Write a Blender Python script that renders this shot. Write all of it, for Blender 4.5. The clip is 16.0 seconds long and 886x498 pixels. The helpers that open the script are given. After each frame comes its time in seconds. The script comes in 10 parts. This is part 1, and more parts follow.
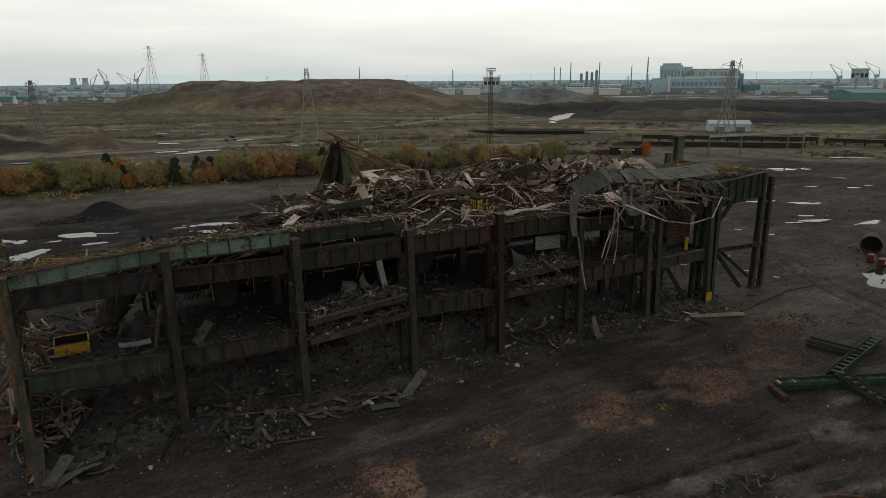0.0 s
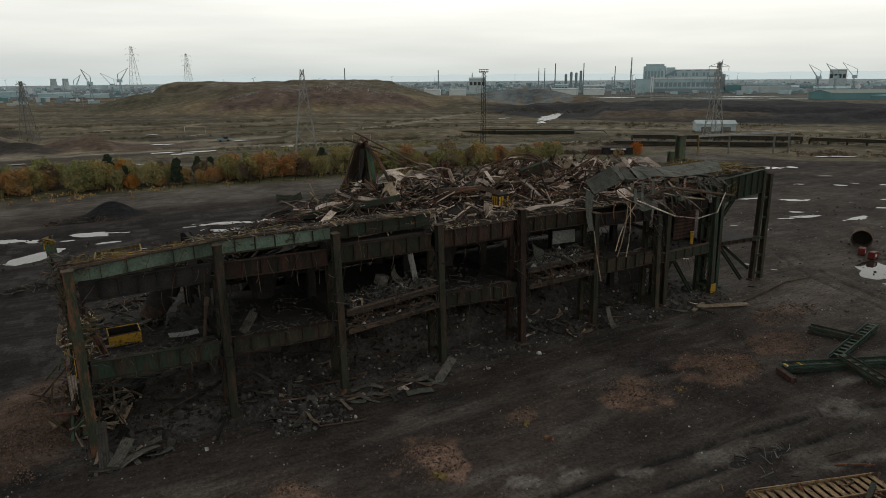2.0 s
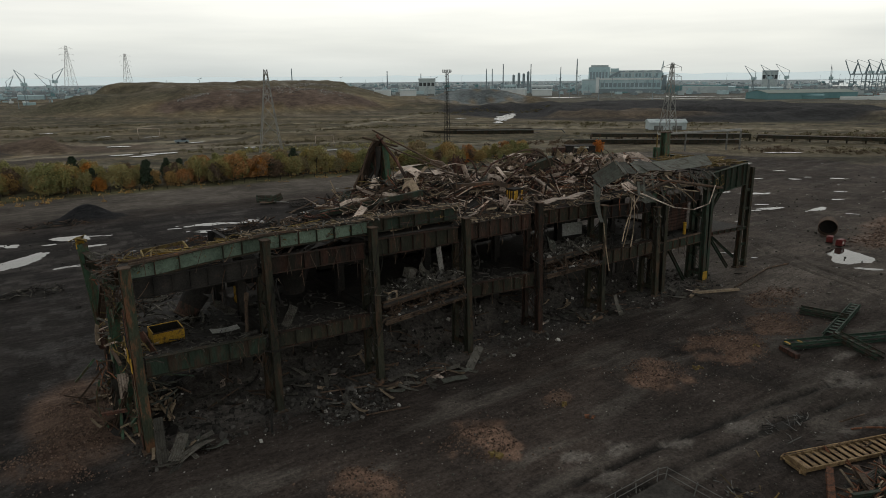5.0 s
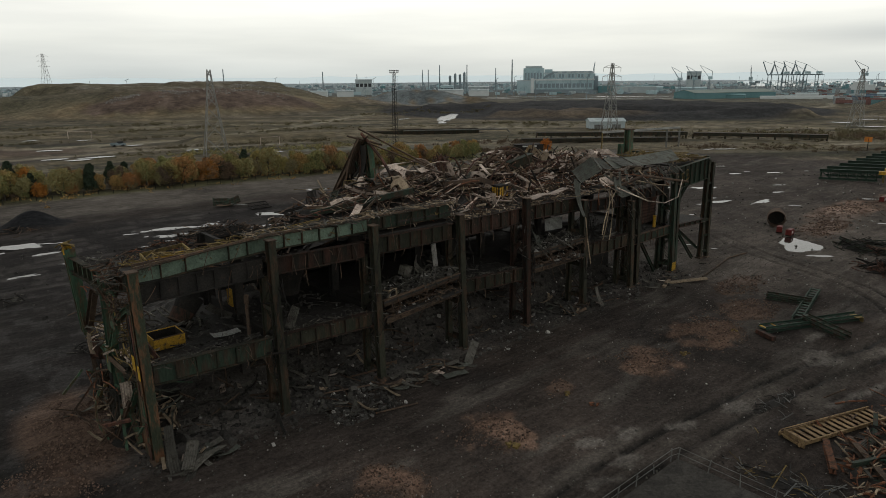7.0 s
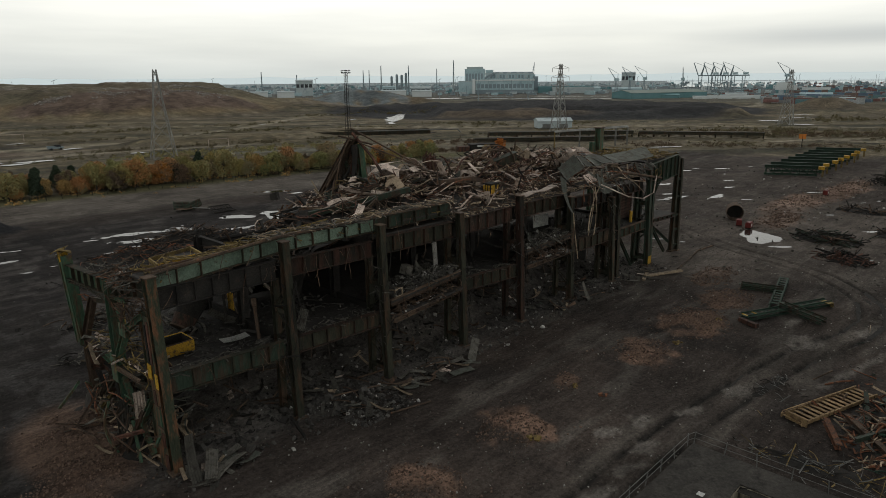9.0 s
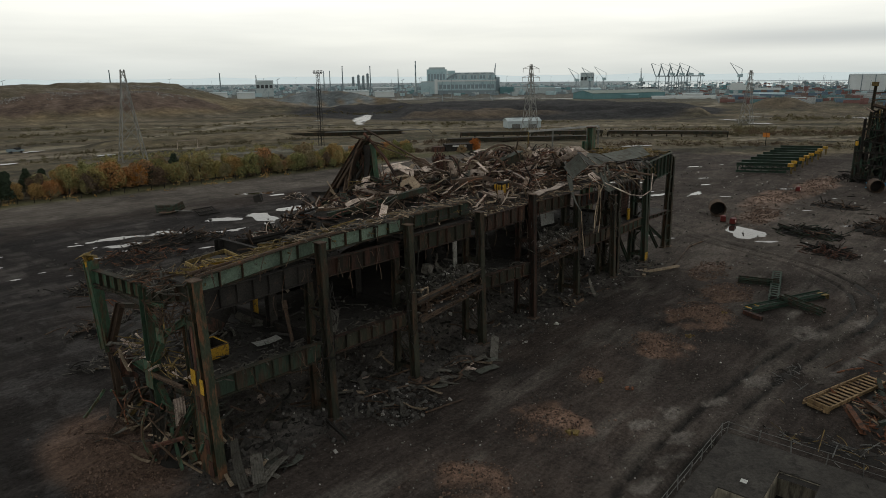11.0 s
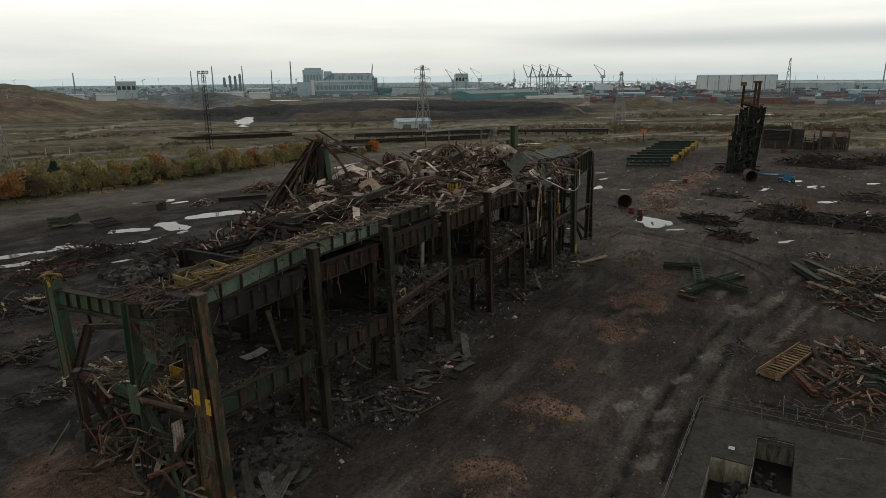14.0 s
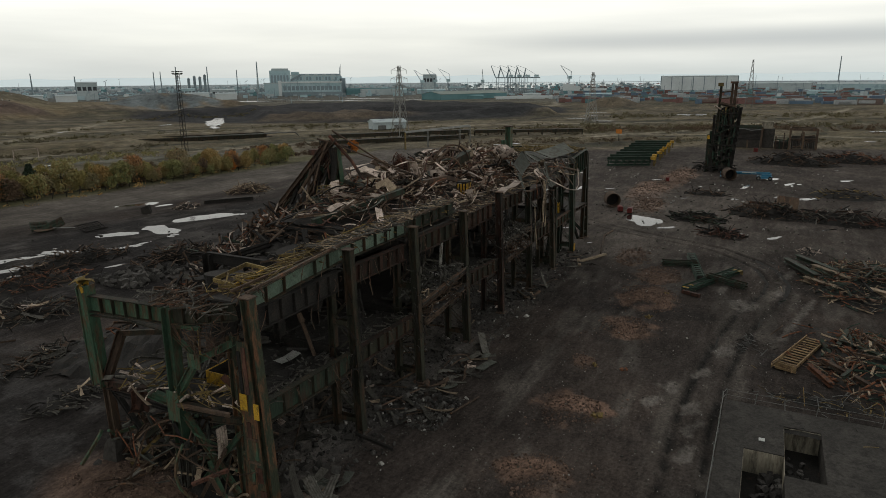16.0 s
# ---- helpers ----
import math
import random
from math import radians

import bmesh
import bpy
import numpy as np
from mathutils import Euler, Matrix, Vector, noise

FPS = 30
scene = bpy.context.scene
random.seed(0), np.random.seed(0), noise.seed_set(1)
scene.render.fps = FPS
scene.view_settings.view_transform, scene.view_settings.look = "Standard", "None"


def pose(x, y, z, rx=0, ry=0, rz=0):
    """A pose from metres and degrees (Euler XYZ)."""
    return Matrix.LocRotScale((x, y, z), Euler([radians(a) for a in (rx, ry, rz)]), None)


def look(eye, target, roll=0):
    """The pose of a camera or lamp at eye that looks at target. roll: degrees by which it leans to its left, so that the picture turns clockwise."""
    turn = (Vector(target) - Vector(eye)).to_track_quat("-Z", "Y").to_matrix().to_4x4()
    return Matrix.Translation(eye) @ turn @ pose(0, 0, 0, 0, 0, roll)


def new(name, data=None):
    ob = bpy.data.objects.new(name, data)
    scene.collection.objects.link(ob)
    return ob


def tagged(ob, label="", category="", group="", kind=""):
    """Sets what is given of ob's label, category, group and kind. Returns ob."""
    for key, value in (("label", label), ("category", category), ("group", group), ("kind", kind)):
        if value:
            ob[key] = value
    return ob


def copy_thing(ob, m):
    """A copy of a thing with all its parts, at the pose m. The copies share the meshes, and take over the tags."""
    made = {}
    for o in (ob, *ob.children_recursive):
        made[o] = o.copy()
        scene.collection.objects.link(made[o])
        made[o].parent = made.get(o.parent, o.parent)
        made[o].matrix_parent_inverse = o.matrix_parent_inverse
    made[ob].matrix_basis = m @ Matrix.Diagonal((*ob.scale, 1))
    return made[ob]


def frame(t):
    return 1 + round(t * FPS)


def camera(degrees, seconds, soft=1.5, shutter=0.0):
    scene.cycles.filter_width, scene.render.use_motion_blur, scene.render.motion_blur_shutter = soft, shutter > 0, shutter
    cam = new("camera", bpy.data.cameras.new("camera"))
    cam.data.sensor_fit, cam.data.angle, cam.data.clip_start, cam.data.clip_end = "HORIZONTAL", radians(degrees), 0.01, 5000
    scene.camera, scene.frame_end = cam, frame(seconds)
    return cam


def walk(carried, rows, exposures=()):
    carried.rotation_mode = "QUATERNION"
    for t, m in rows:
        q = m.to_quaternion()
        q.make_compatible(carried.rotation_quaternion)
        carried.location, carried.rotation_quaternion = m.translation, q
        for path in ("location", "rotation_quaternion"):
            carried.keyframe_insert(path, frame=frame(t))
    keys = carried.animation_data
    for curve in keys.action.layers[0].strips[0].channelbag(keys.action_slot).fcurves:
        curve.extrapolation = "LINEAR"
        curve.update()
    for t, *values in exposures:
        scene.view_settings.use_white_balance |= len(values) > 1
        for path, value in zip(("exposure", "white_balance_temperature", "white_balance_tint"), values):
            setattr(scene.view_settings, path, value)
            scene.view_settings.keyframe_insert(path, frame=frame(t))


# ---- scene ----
cam = camera(68.3, 16.0, soft=0.5)
METRES, EYE, TILT, LEAN, TURN = 41.0, 25.2, 0.9, 0.0, -29.3
ROWS = [
    (0.0, 0.0, 0.0, 0.0, -0.13, -15.76, 0.46),
    (0.5, -0.0227, -0.0197, 0.0016, -0.4, -15.75, 0.46),
    (1.0, -0.0457, -0.0396, 0.0033, -0.72, -15.74, 0.46),
    (1.5, -0.0691, -0.0576, 0.0054, -1.11, -15.75, 0.44),
    (2.0, -0.0942, -0.0732, 0.0068, -1.56, -15.73, 0.44),
    (2.5, -0.1211, -0.0852, 0.008, -2.01, -15.73, 0.43),
    (3.0, -0.1489, -0.0947, 0.0083, -2.49, -15.71, 0.42),
    (3.5, -0.1775, -0.1019, 0.0077, -3.17, -15.7, 0.41),
    (4.0, -0.2072, -0.1071, 0.0067, -4.07, -15.7, 0.39),
    (6.5, -0.3636, -0.1077, -0.0009, -10.34, -15.65, 0.33),
    (7.0, -0.3953, -0.1036, -0.002, -11.89, -15.64, 0.31),
    (7.5, -0.427, -0.0985, -0.0032, -13.4, -15.64, 0.29),
    (8.0, -0.4588, -0.0923, -0.0041, -14.87, -15.62, 0.27),
    (8.5, -0.4907, -0.0852, -0.0048, -16.18, -15.61, 0.24),
    (11.0, -0.6498, -0.0407, -0.0058, -20.63, -15.57, 0.16),
    (11.5, -0.6808, -0.0291, -0.0058, -22.41, -15.56, 0.13),
    (12.0, -0.7113, -0.0165, -0.0057, -24.21, -15.55, 0.09),
    (12.5, -0.7413, -0.0029, -0.006, -26.03, -15.55, 0.06),
    (13.0, -0.7706, 0.0114, -0.0063, -27.84, -15.55, 0.03),
    (13.5, -0.7991, 0.0264, -0.0067, -29.64, -15.53, 0.01),
    (14.0, -0.827, 0.042, -0.0069, -31.42, -15.52, -0.01),
    (14.5, -0.8544, 0.0584, -0.0072, -33.01, -15.51, -0.02),
    (15.0, -0.8809, 0.0745, -0.0073, -33.83, -15.51, -0.04),
    (15.5, -0.9045, 0.0894, -0.0073, -34.16, -15.49, -0.06),
    (16.0, -0.9244, 0.1025, -0.0075, -34.35, -15.46, -0.07),
]
walk(cam, [(t, pose(0, 0, EYE, TILT, LEAN, TURN) @ pose(METRES * x, METRES * y, METRES * z, 90 + pitch, roll, yaw)) for t, x, y, z, yaw, pitch, roll in ROWS])

# ---- world and light ----
world = bpy.data.worlds.new("overcast_sky")
scene.world = world
world.use_nodes = True
wn, wl = world.node_tree.nodes, world.node_tree.links
wn.clear()
w_out = wn.new("ShaderNodeOutputWorld")
w_bg = wn.new("ShaderNodeBackground")
w_co = wn.new("ShaderNodeTexCoord")
w_sep = wn.new("ShaderNodeSeparateXYZ")
wl.new(w_co.outputs["Generated"], w_sep.inputs[0])
w_ramp = wn.new("ShaderNodeValToRGB")
SKY_STOPS = [(0.0, (0.58, 0.635, 0.63)), (0.022, (0.69, 0.72, 0.70)), (0.05, (0.83, 0.84, 0.79)),
             (0.09, (0.99, 0.98, 0.91)), (0.24, (1.02, 1.01, 0.94)), (0.45, (0.52, 0.53, 0.51)), (1.0, (0.36, 0.37, 0.36))]
el = w_ramp.color_ramp.elements
el[0].position, el[0].color = SKY_STOPS[0][0], (*SKY_STOPS[0][1], 1)
el[1].position, el[1].color = SKY_STOPS[-1][0], (*SKY_STOPS[-1][1], 1)
for pos, col in SKY_STOPS[1:-1]:
    e = el.new(pos)
    e.color = (*col, 1)
wl.new(w_sep.outputs[2], w_ramp.inputs[0])
w_map = wn.new("ShaderNodeMapping")
w_map.inputs["Scale"].default_value = (1.6, 1.6, 16.0)
wl.new(w_co.outputs["Generated"], w_map.inputs[0])
w_noise = wn.new("ShaderNodeTexNoise")
w_noise.inputs["Scale"].default_value = 1.7
w_noise.inputs["Detail"].default_value = 5.0
wl.new(w_map.outputs[0], w_noise.inputs["Vector"])
w_cl = wn.new("ShaderNodeValToRGB")
w_cl.color_ramp.elements[0].position, w_cl.color_ramp.elements[0].color = 0.30, (0.88, 0.89, 0.90, 1)
w_cl.color_ramp.elements[1].position, w_cl.color_ramp.elements[1].color = 0.62, (1.04, 1.04, 1.035, 1)
wl.new(w_noise.outputs[0], w_cl.inputs[0])
w_mul = wn.new("ShaderNodeMix")
w_mul.data_type, w_mul.blend_type = "RGBA", "MULTIPLY"
w_mul.inputs[0].default_value = 1.0
wl.new(w_ramp.outputs[0], w_mul.inputs[6])
wl.new(w_cl.outputs[0], w_mul.inputs[7])
w_dot = wn.new("ShaderNodeVectorMath")
w_dot.operation = "DOT_PRODUCT"
w_dot.inputs[1].default_value = (math.sin(radians(88)), math.cos(radians(88)), 0)
wl.new(w_co.outputs["Generated"], w_dot.inputs[0])
w_side = wn.new("ShaderNodeMapRange")
w_side.interpolation_type = "SMOOTHSTEP"
w_side.inputs["From Min"].default_value, w_side.inputs["From Max"].default_value = 0.90, 0.985
wl.new(w_dot.outputs["Value"], w_side.inputs[0])
w_band = wn.new("ShaderNodeValToRGB")
w_band.color_ramp.interpolation = "EASE"
w_band.color_ramp.elements[0].position, w_band.color_ramp.elements[0].color = 0.026, (0, 0, 0, 1)
w_band.color_ramp.elements[1].position, w_band.color_ramp.elements[1].color = 0.070, (0, 0, 0, 1)
w_band.color_ramp.elements.new(0.047).color = (1, 1, 1, 1)
wl.new(w_sep.outputs[2], w_band.inputs[0])
w_bk = wn.new("ShaderNodeMath")
w_bk.operation = "MULTIPLY"
wl.new(w_side.outputs[0], w_bk.inputs[0])
wl.new(w_band.outputs[0], w_bk.inputs[1])
w_bk2 = wn.new("ShaderNodeMath")
w_bk2.operation = "MULTIPLY"
w_bk2.inputs[1].default_value = 0.75
wl.new(w_bk.outputs[0], w_bk2.inputs[0])
w_grey = wn.new("ShaderNodeMix")
w_grey.data_type = "RGBA"
wl.new(w_bk2.outputs[0], w_grey.inputs[0])
w_left = wn.new("ShaderNodeMapRange")
w_left.interpolation_type = "SMOOTHSTEP"
w_left.inputs["From Min"].default_value, w_left.inputs["From Max"].default_value = 0.0, 0.7
w_left.inputs["To Min"].default_value, w_left.inputs["To Max"].default_value = 0.955, 1.0
wl.new(w_dot.outputs["Value"], w_left.inputs[0])
w_dim = wn.new("ShaderNodeVectorMath")
w_dim.operation = "SCALE"
wl.new(w_mul.outputs[2], w_dim.inputs[0])
wl.new(w_left.outputs[0], w_dim.inputs["Scale"])
wl.new(w_dim.outputs[0], w_grey.inputs[6])
w_grey.inputs[7].default_value = (0.47, 0.50, 0.51, 1)
w_sky = wn.new("ShaderNodeTexSky")
w_sky.sky_type = "NISHITA"
w_sky.sun_disc = False
w_sky.sun_elevation, w_sky.sun_rotation = radians(38), radians(55)
w_add = wn.new("ShaderNodeMix")
w_add.data_type, w_add.blend_type = "RGBA", "ADD"
w_add.inputs[0].default_value = 0.006
wl.new(w_grey.outputs[2], w_add.inputs[6])
wl.new(w_sky.outputs[0], w_add.inputs[7])
wl.new(w_add.outputs[2], w_bg.inputs[0])
w_bg.inputs[1].default_value = 1.0
wl.new(w_bg.outputs[0], w_out.inputs[0])

sun = new("sun", bpy.data.lights.new("sun", "SUN"))
sun.data.energy, sun.data.angle, sun.data.color = 0.5, radians(25), (1.0, 0.96, 0.9)
sun.matrix_world = look((90, 60, 80), (0, 0, 0))

# ---- materials ----
def rgb(c):
    return (*c, 1) if len(c) == 3 else c


def surface(name, a, b, stain=None, scale=1.0, rough=0.8, metal=0.0, bump=0.3, stain_at=0.6, island=0.0, streak=False, rmin=None, spec=0.15, grain=0.35):
    """Two-scale mottled paint, steel or earth: a and b by broad noise, stain by patches, grain by fine noise."""
    m = bpy.data.materials.new(name)
    m.use_nodes = True
    n, l = m.node_tree.nodes, m.node_tree.links
    bs = n["Principled BSDF"]
    geo = n.new("ShaderNodeNewGeometry")
    vec = geo.outputs["Position"]
    if streak:
        mp = n.new("ShaderNodeMapping")
        mp.inputs["Scale"].default_value = (1, 1, 0.22)
        l.new(vec, mp.inputs[0])
        vec = mp.outputs[0]
    n1 = n.new("ShaderNodeTexNoise")
    n1.inputs["Scale"].default_value, n1.inputs["Detail"].default_value, n1.inputs["Roughness"].default_value = 0.7 * scale, 6, 0.65
    l.new(vec, n1.inputs["Vector"])
    r1 = n.new("ShaderNodeValToRGB")
    r1.color_ramp.elements[0].position, r1.color_ramp.elements[0].color = 0.36, rgb(a)
    r1.color_ramp.elements[1].position, r1.color_ramp.elements[1].color = 0.64, rgb(b)
    l.new(n1.outputs[0], r1.inputs[0])
    col = r1.outputs[0]
    if stain:
        n2 = n.new("ShaderNodeTexNoise")
        n2.inputs["Scale"].default_value, n2.inputs["Detail"].default_value, n2.inputs["Roughness"].default_value = 1.9 * scale, 8, 0.7
        l.new(vec, n2.inputs["Vector"])
        r2 = n.new("ShaderNodeValToRGB")
        r2.color_ramp.elements[0].position, r2.color_ramp.elements[1].position = stain_at - 0.07, stain_at + 0.05
        l.new(n2.outputs[0], r2.inputs[0])
        mx = n.new("ShaderNodeMix")
        mx.data_type = "RGBA"
        l.new(r2.outputs[0], mx.inputs[0])
        l.new(col, mx.inputs[6])
        mx.inputs[7].default_value = rgb(stain)
        col = mx.outputs[2]
    n3 = n.new("ShaderNodeTexNoise")
    n3.inputs["Scale"].default_value, n3.inputs["Detail"].default_value, n3.inputs["Roughness"].default_value = 9 * scale, 5, 0.7
    l.new(vec, n3.inputs["Vector"])
    r3 = n.new("ShaderNodeMapRange")
    r3.inputs["From Min"].default_value, r3.inputs["From Max"].default_value = 0.3, 0.7
    r3.inputs["To Min"].default_value, r3.inputs["To Max"].default_value = 1 - grain, 1 + grain
    l.new(n3.outputs[0], r3.inputs[0])
    val = r3.outputs[0]
    if island:
        oi = n.new("ShaderNodeObjectInfo")
        ad = n.new("ShaderNodeMath")
        l.new(geo.outputs["Random Per Island"], ad.inputs[0])
        l.new(oi.outputs["Random"], ad.inputs[1])
        fr = n.new("ShaderNodeMath")
        fr.operation = "FRACT"
        l.new(ad.outputs[0], fr.inputs[0])
        mr = n.new("ShaderNodeMapRange")
        mr.inputs["To Min"].default_value, mr.inputs["To Max"].default_value = 1 - island, 1 + island
        l.new(fr.outputs[0], mr.inputs[0])
        mu = n.new("ShaderNodeMath")
        mu.operation = "MULTIPLY"
        l.new(val, mu.inputs[0])
        l.new(mr.outputs[0], mu.inputs[1])
        val = mu.outputs[0]
    hs = n.new("ShaderNodeHueSaturation")
    l.new(val, hs.inputs["Value"])
    l.new(col, hs.inputs["Color"])
    l.new(hs.outputs[0], bs.inputs["Base Color"])
    bs.inputs["Metallic"].default_value = metal
    bs.inputs["Specular IOR Level"].default_value = spec
    rr = n.new("ShaderNodeMapRange")
    rr.inputs["To Min"].default_value, rr.inputs["To Max"].default_value = (rough - 0.12 if rmin is None else rmin), min(1, rough + 0.12)
    l.new(n1.outputs[0], rr.inputs[0])
    l.new(rr.outputs[0], bs.inputs["Roughness"])
    if bump:
        bp = n.new("ShaderNodeBump")
        bp.inputs["Strength"].default_value, bp.inputs["Distance"].default_value = bump, 0.05 / scale
        l.new(n3.outputs[0], bp.inputs["Height"])
        l.new(bp.outputs[0], bs.inputs["Normal"])
    return m


GREEN = surface("weathered_green_paint", (0.020, 0.030, 0.021), (0.032, 0.050, 0.035), (0.040, 0.028, 0.020), 1.0, 0.7, 0.0, 0.3, 0.54, 0.2, True)
TRESTLE = surface("dark_green_machine_paint", (0.018, 0.034, 0.024), (0.028, 0.050, 0.035), (0.032, 0.028, 0.022), 0.6, 0.7, 0.0, 0.2, 0.62, 0.2)
END_GREEN = surface("rust_flecked_bright_green_steel", (0.034, 0.066, 0.042), (0.058, 0.108, 0.068), (0.080, 0.052, 0.032), 1.0, 0.7, 0.0, 0.3, 0.54, 0.2, True)
CORNER = surface("rust_streaked_green_steel", (0.026, 0.033, 0.022), (0.044, 0.052, 0.034), (0.125, 0.062, 0.034), 1.3, 0.8, 0.0, 0.4, 0.54, 0.2, True)
COLUMN = surface("grimy_green_brown_steel", (0.020, 0.021, 0.015), (0.036, 0.036, 0.025), (0.060, 0.036, 0.023), 0.9, 0.8, 0.0, 0.5, 0.56, 0.2, True)
PALE_GREEN = surface("pale_green_girder_paint", (0.078, 0.110, 0.082), (0.140, 0.186, 0.142), (0.046, 0.038, 0.029), 0.9, 0.65, 0.0, 0.35, 0.62, 0.25)
RUST = surface("dark_rusty_steel", (0.050, 0.037, 0.029), (0.108, 0.075, 0.053), (0.14, 0.072, 0.042), 1.0, 0.85, 0.1, 0.4, 0.62, 0.35, True)
RED_RUST = surface("red_oxide_steel", (0.070, 0.038, 0.028), (0.13, 0.062, 0.044), (0.036, 0.028, 0.024), 1.0, 0.85, 0.1, 0.4, 0.52, 0.35, True)
BRIGHT_RUST = surface("bright_orange_rust", (0.14, 0.06, 0.035), (0.20, 0.085, 0.045), (0.06, 0.04, 0.03), 1.4, 0.85, 0.05, 0.4, 0.55, 0.35)
IRON = surface("red_brown_girder_rust", (0.036, 0.024, 0.019), (0.072, 0.036, 0.026), (0.026, 0.024, 0.019), 1.0, 0.85, 0.1, 0.4, 0.52, 0.25, True)
NEAR_BLACK = surface("near_black_steel", (0.016, 0.015, 0.014), (0.030, 0.027, 0.024), (0.045, 0.032, 0.024), 1.0, 0.9, 0.0, 0.3, 0.64, 0.2)
SHEET = surface("grey_cladding_sheet", (0.32, 0.255, 0.212), (0.56, 0.46, 0.39), (0.12, 0.09, 0.07), 1.0, 0.8, 0.0, 0.2, 0.58, 0.5)
DIRTY = surface("dirty_grey_sheet", (0.062, 0.058, 0.050), (0.105, 0.098, 0.084), (0.04, 0.034, 0.028), 1.2, 0.85, 0.0, 0.2, 0.58, 0.45)
SHEET_GREEN = surface("grey_green_cladding", (0.060, 0.064, 0.054), (0.098, 0.102, 0.087), (0.05, 0.043, 0.034), 0.8, 0.8, 0.0, 0.25, 0.56, 0.3)
TIMBER = surface("weathered_timber", (0.20, 0.152, 0.105), (0.32, 0.25, 0.175), (0.09, 0.068, 0.052), 2.0, 0.85, 0.0, 0.3, 0.6, 0.4)
YELLOW = surface("yellow_safety_paint", (0.33, 0.195, 0.022), (0.46, 0.27, 0.028), (0.09, 0.06, 0.03), 1.2, 0.6, 0.0, 0.2, 0.57, 0.2)
OCHRE = surface("rusted_yellow_paint", (0.12, 0.088, 0.035), (0.19, 0.135, 0.048), (0.07, 0.05, 0.03), 1.2, 0.75, 0.0, 0.2, 0.56, 0.3)
STAIR = surface("faded_rusty_yellow_paint", (0.19, 0.128, 0.066), (0.29, 0.20, 0.108), (0.10, 0.060, 0.036), 1.2, 0.75, 0.0, 0.2, 0.56, 0.3)
PIT_WALL = surface("damp_pale_concrete", (0.20, 0.178, 0.138), (0.30, 0.268, 0.208), (0.10, 0.087, 0.068), 0.6, 0.9, 0.0, 0.3, 0.55, 0.0, True)
CONCRETE = surface("stained_concrete", (0.034, 0.031, 0.027), (0.056, 0.051, 0.045), (0.030, 0.027, 0.024), 0.5, 0.9, 0.0, 0.4, 0.55)
DECK = surface("dark_deck_concrete", (0.028, 0.026, 0.024), (0.048, 0.044, 0.040), (0.075, 0.07, 0.064), 0.5, 0.9, 0.0, 0.4, 0.66)
RUBBLE = surface("grey_rubble", (0.038, 0.035, 0.032), (0.072, 0.067, 0.061), (0.14, 0.13, 0.118), 0.8, 0.95, 0.0, 0.4, 0.68, 0.6)
RED_RUBBLE = surface("red_brown_gravel", (0.085, 0.058, 0.045), (0.13, 0.088, 0.066), (0.15, 0.12, 0.10), 1.0, 0.95, 0.0, 0.5, 0.66, 0.55)
WHITE_BITS = surface("pale_fragments", (0.20, 0.19, 0.175), (0.34, 0.325, 0.30), (0.10, 0.09, 0.08), 2.0, 0.8, 0.0, 0.2, 0.58, 0.5)
WHITE = surface("dull_white_paint", (0.42, 0.42, 0.40), (0.52, 0.52, 0.50), (0.25, 0.24, 0.22), 1.0, 0.7, 0.0, 0.1, 0.66, 0.15)
BLUE = surface("blue_machine_paint", (0.025, 0.12, 0.20), (0.035, 0.15, 0.24), (0.04, 0.08, 0.11), 1.0, 0.5, 0.0, 0.1, 0.64)
RED = surface("red_machine_paint", (0.085, 0.016, 0.014), (0.115, 0.021, 0.018), (0.06, 0.02, 0.018), 1.0, 0.55, 0.0, 0.1, 0.64)
ORANGE = surface("orange_paint", (0.45, 0.15, 0.03), (0.52, 0.19, 0.04), (0.2, 0.09, 0.03), 1.0, 0.6, 0.0, 0.1, 0.64)
RUBBER = surface("black_rubber", (0.012, 0.012, 0.012), (0.022, 0.021, 0.02), None, 1.0, 0.8)
GALV = surface("dull_galvanised_steel", (0.11, 0.11, 0.105), (0.16, 0.16, 0.15), (0.08, 0.065, 0.05), 0.5, 0.6, 0.3, 0.1, 0.62)
PALE_STEEL = surface("pale_weathered_steel", (0.20, 0.20, 0.19), (0.28, 0.28, 0.26), (0.12, 0.10, 0.08), 0.5, 0.65, 0.1, 0.1, 0.62)
GLASS = surface("dusty_dark_glass", (0.03, 0.035, 0.04), (0.05, 0.055, 0.06), None, 0.3, 0.2, 0.0, 0.0, spec=0.5)
BARK = surface("tree_bark", (0.05, 0.04, 0.03), (0.08, 0.065, 0.05), None, 4.0, 0.9)


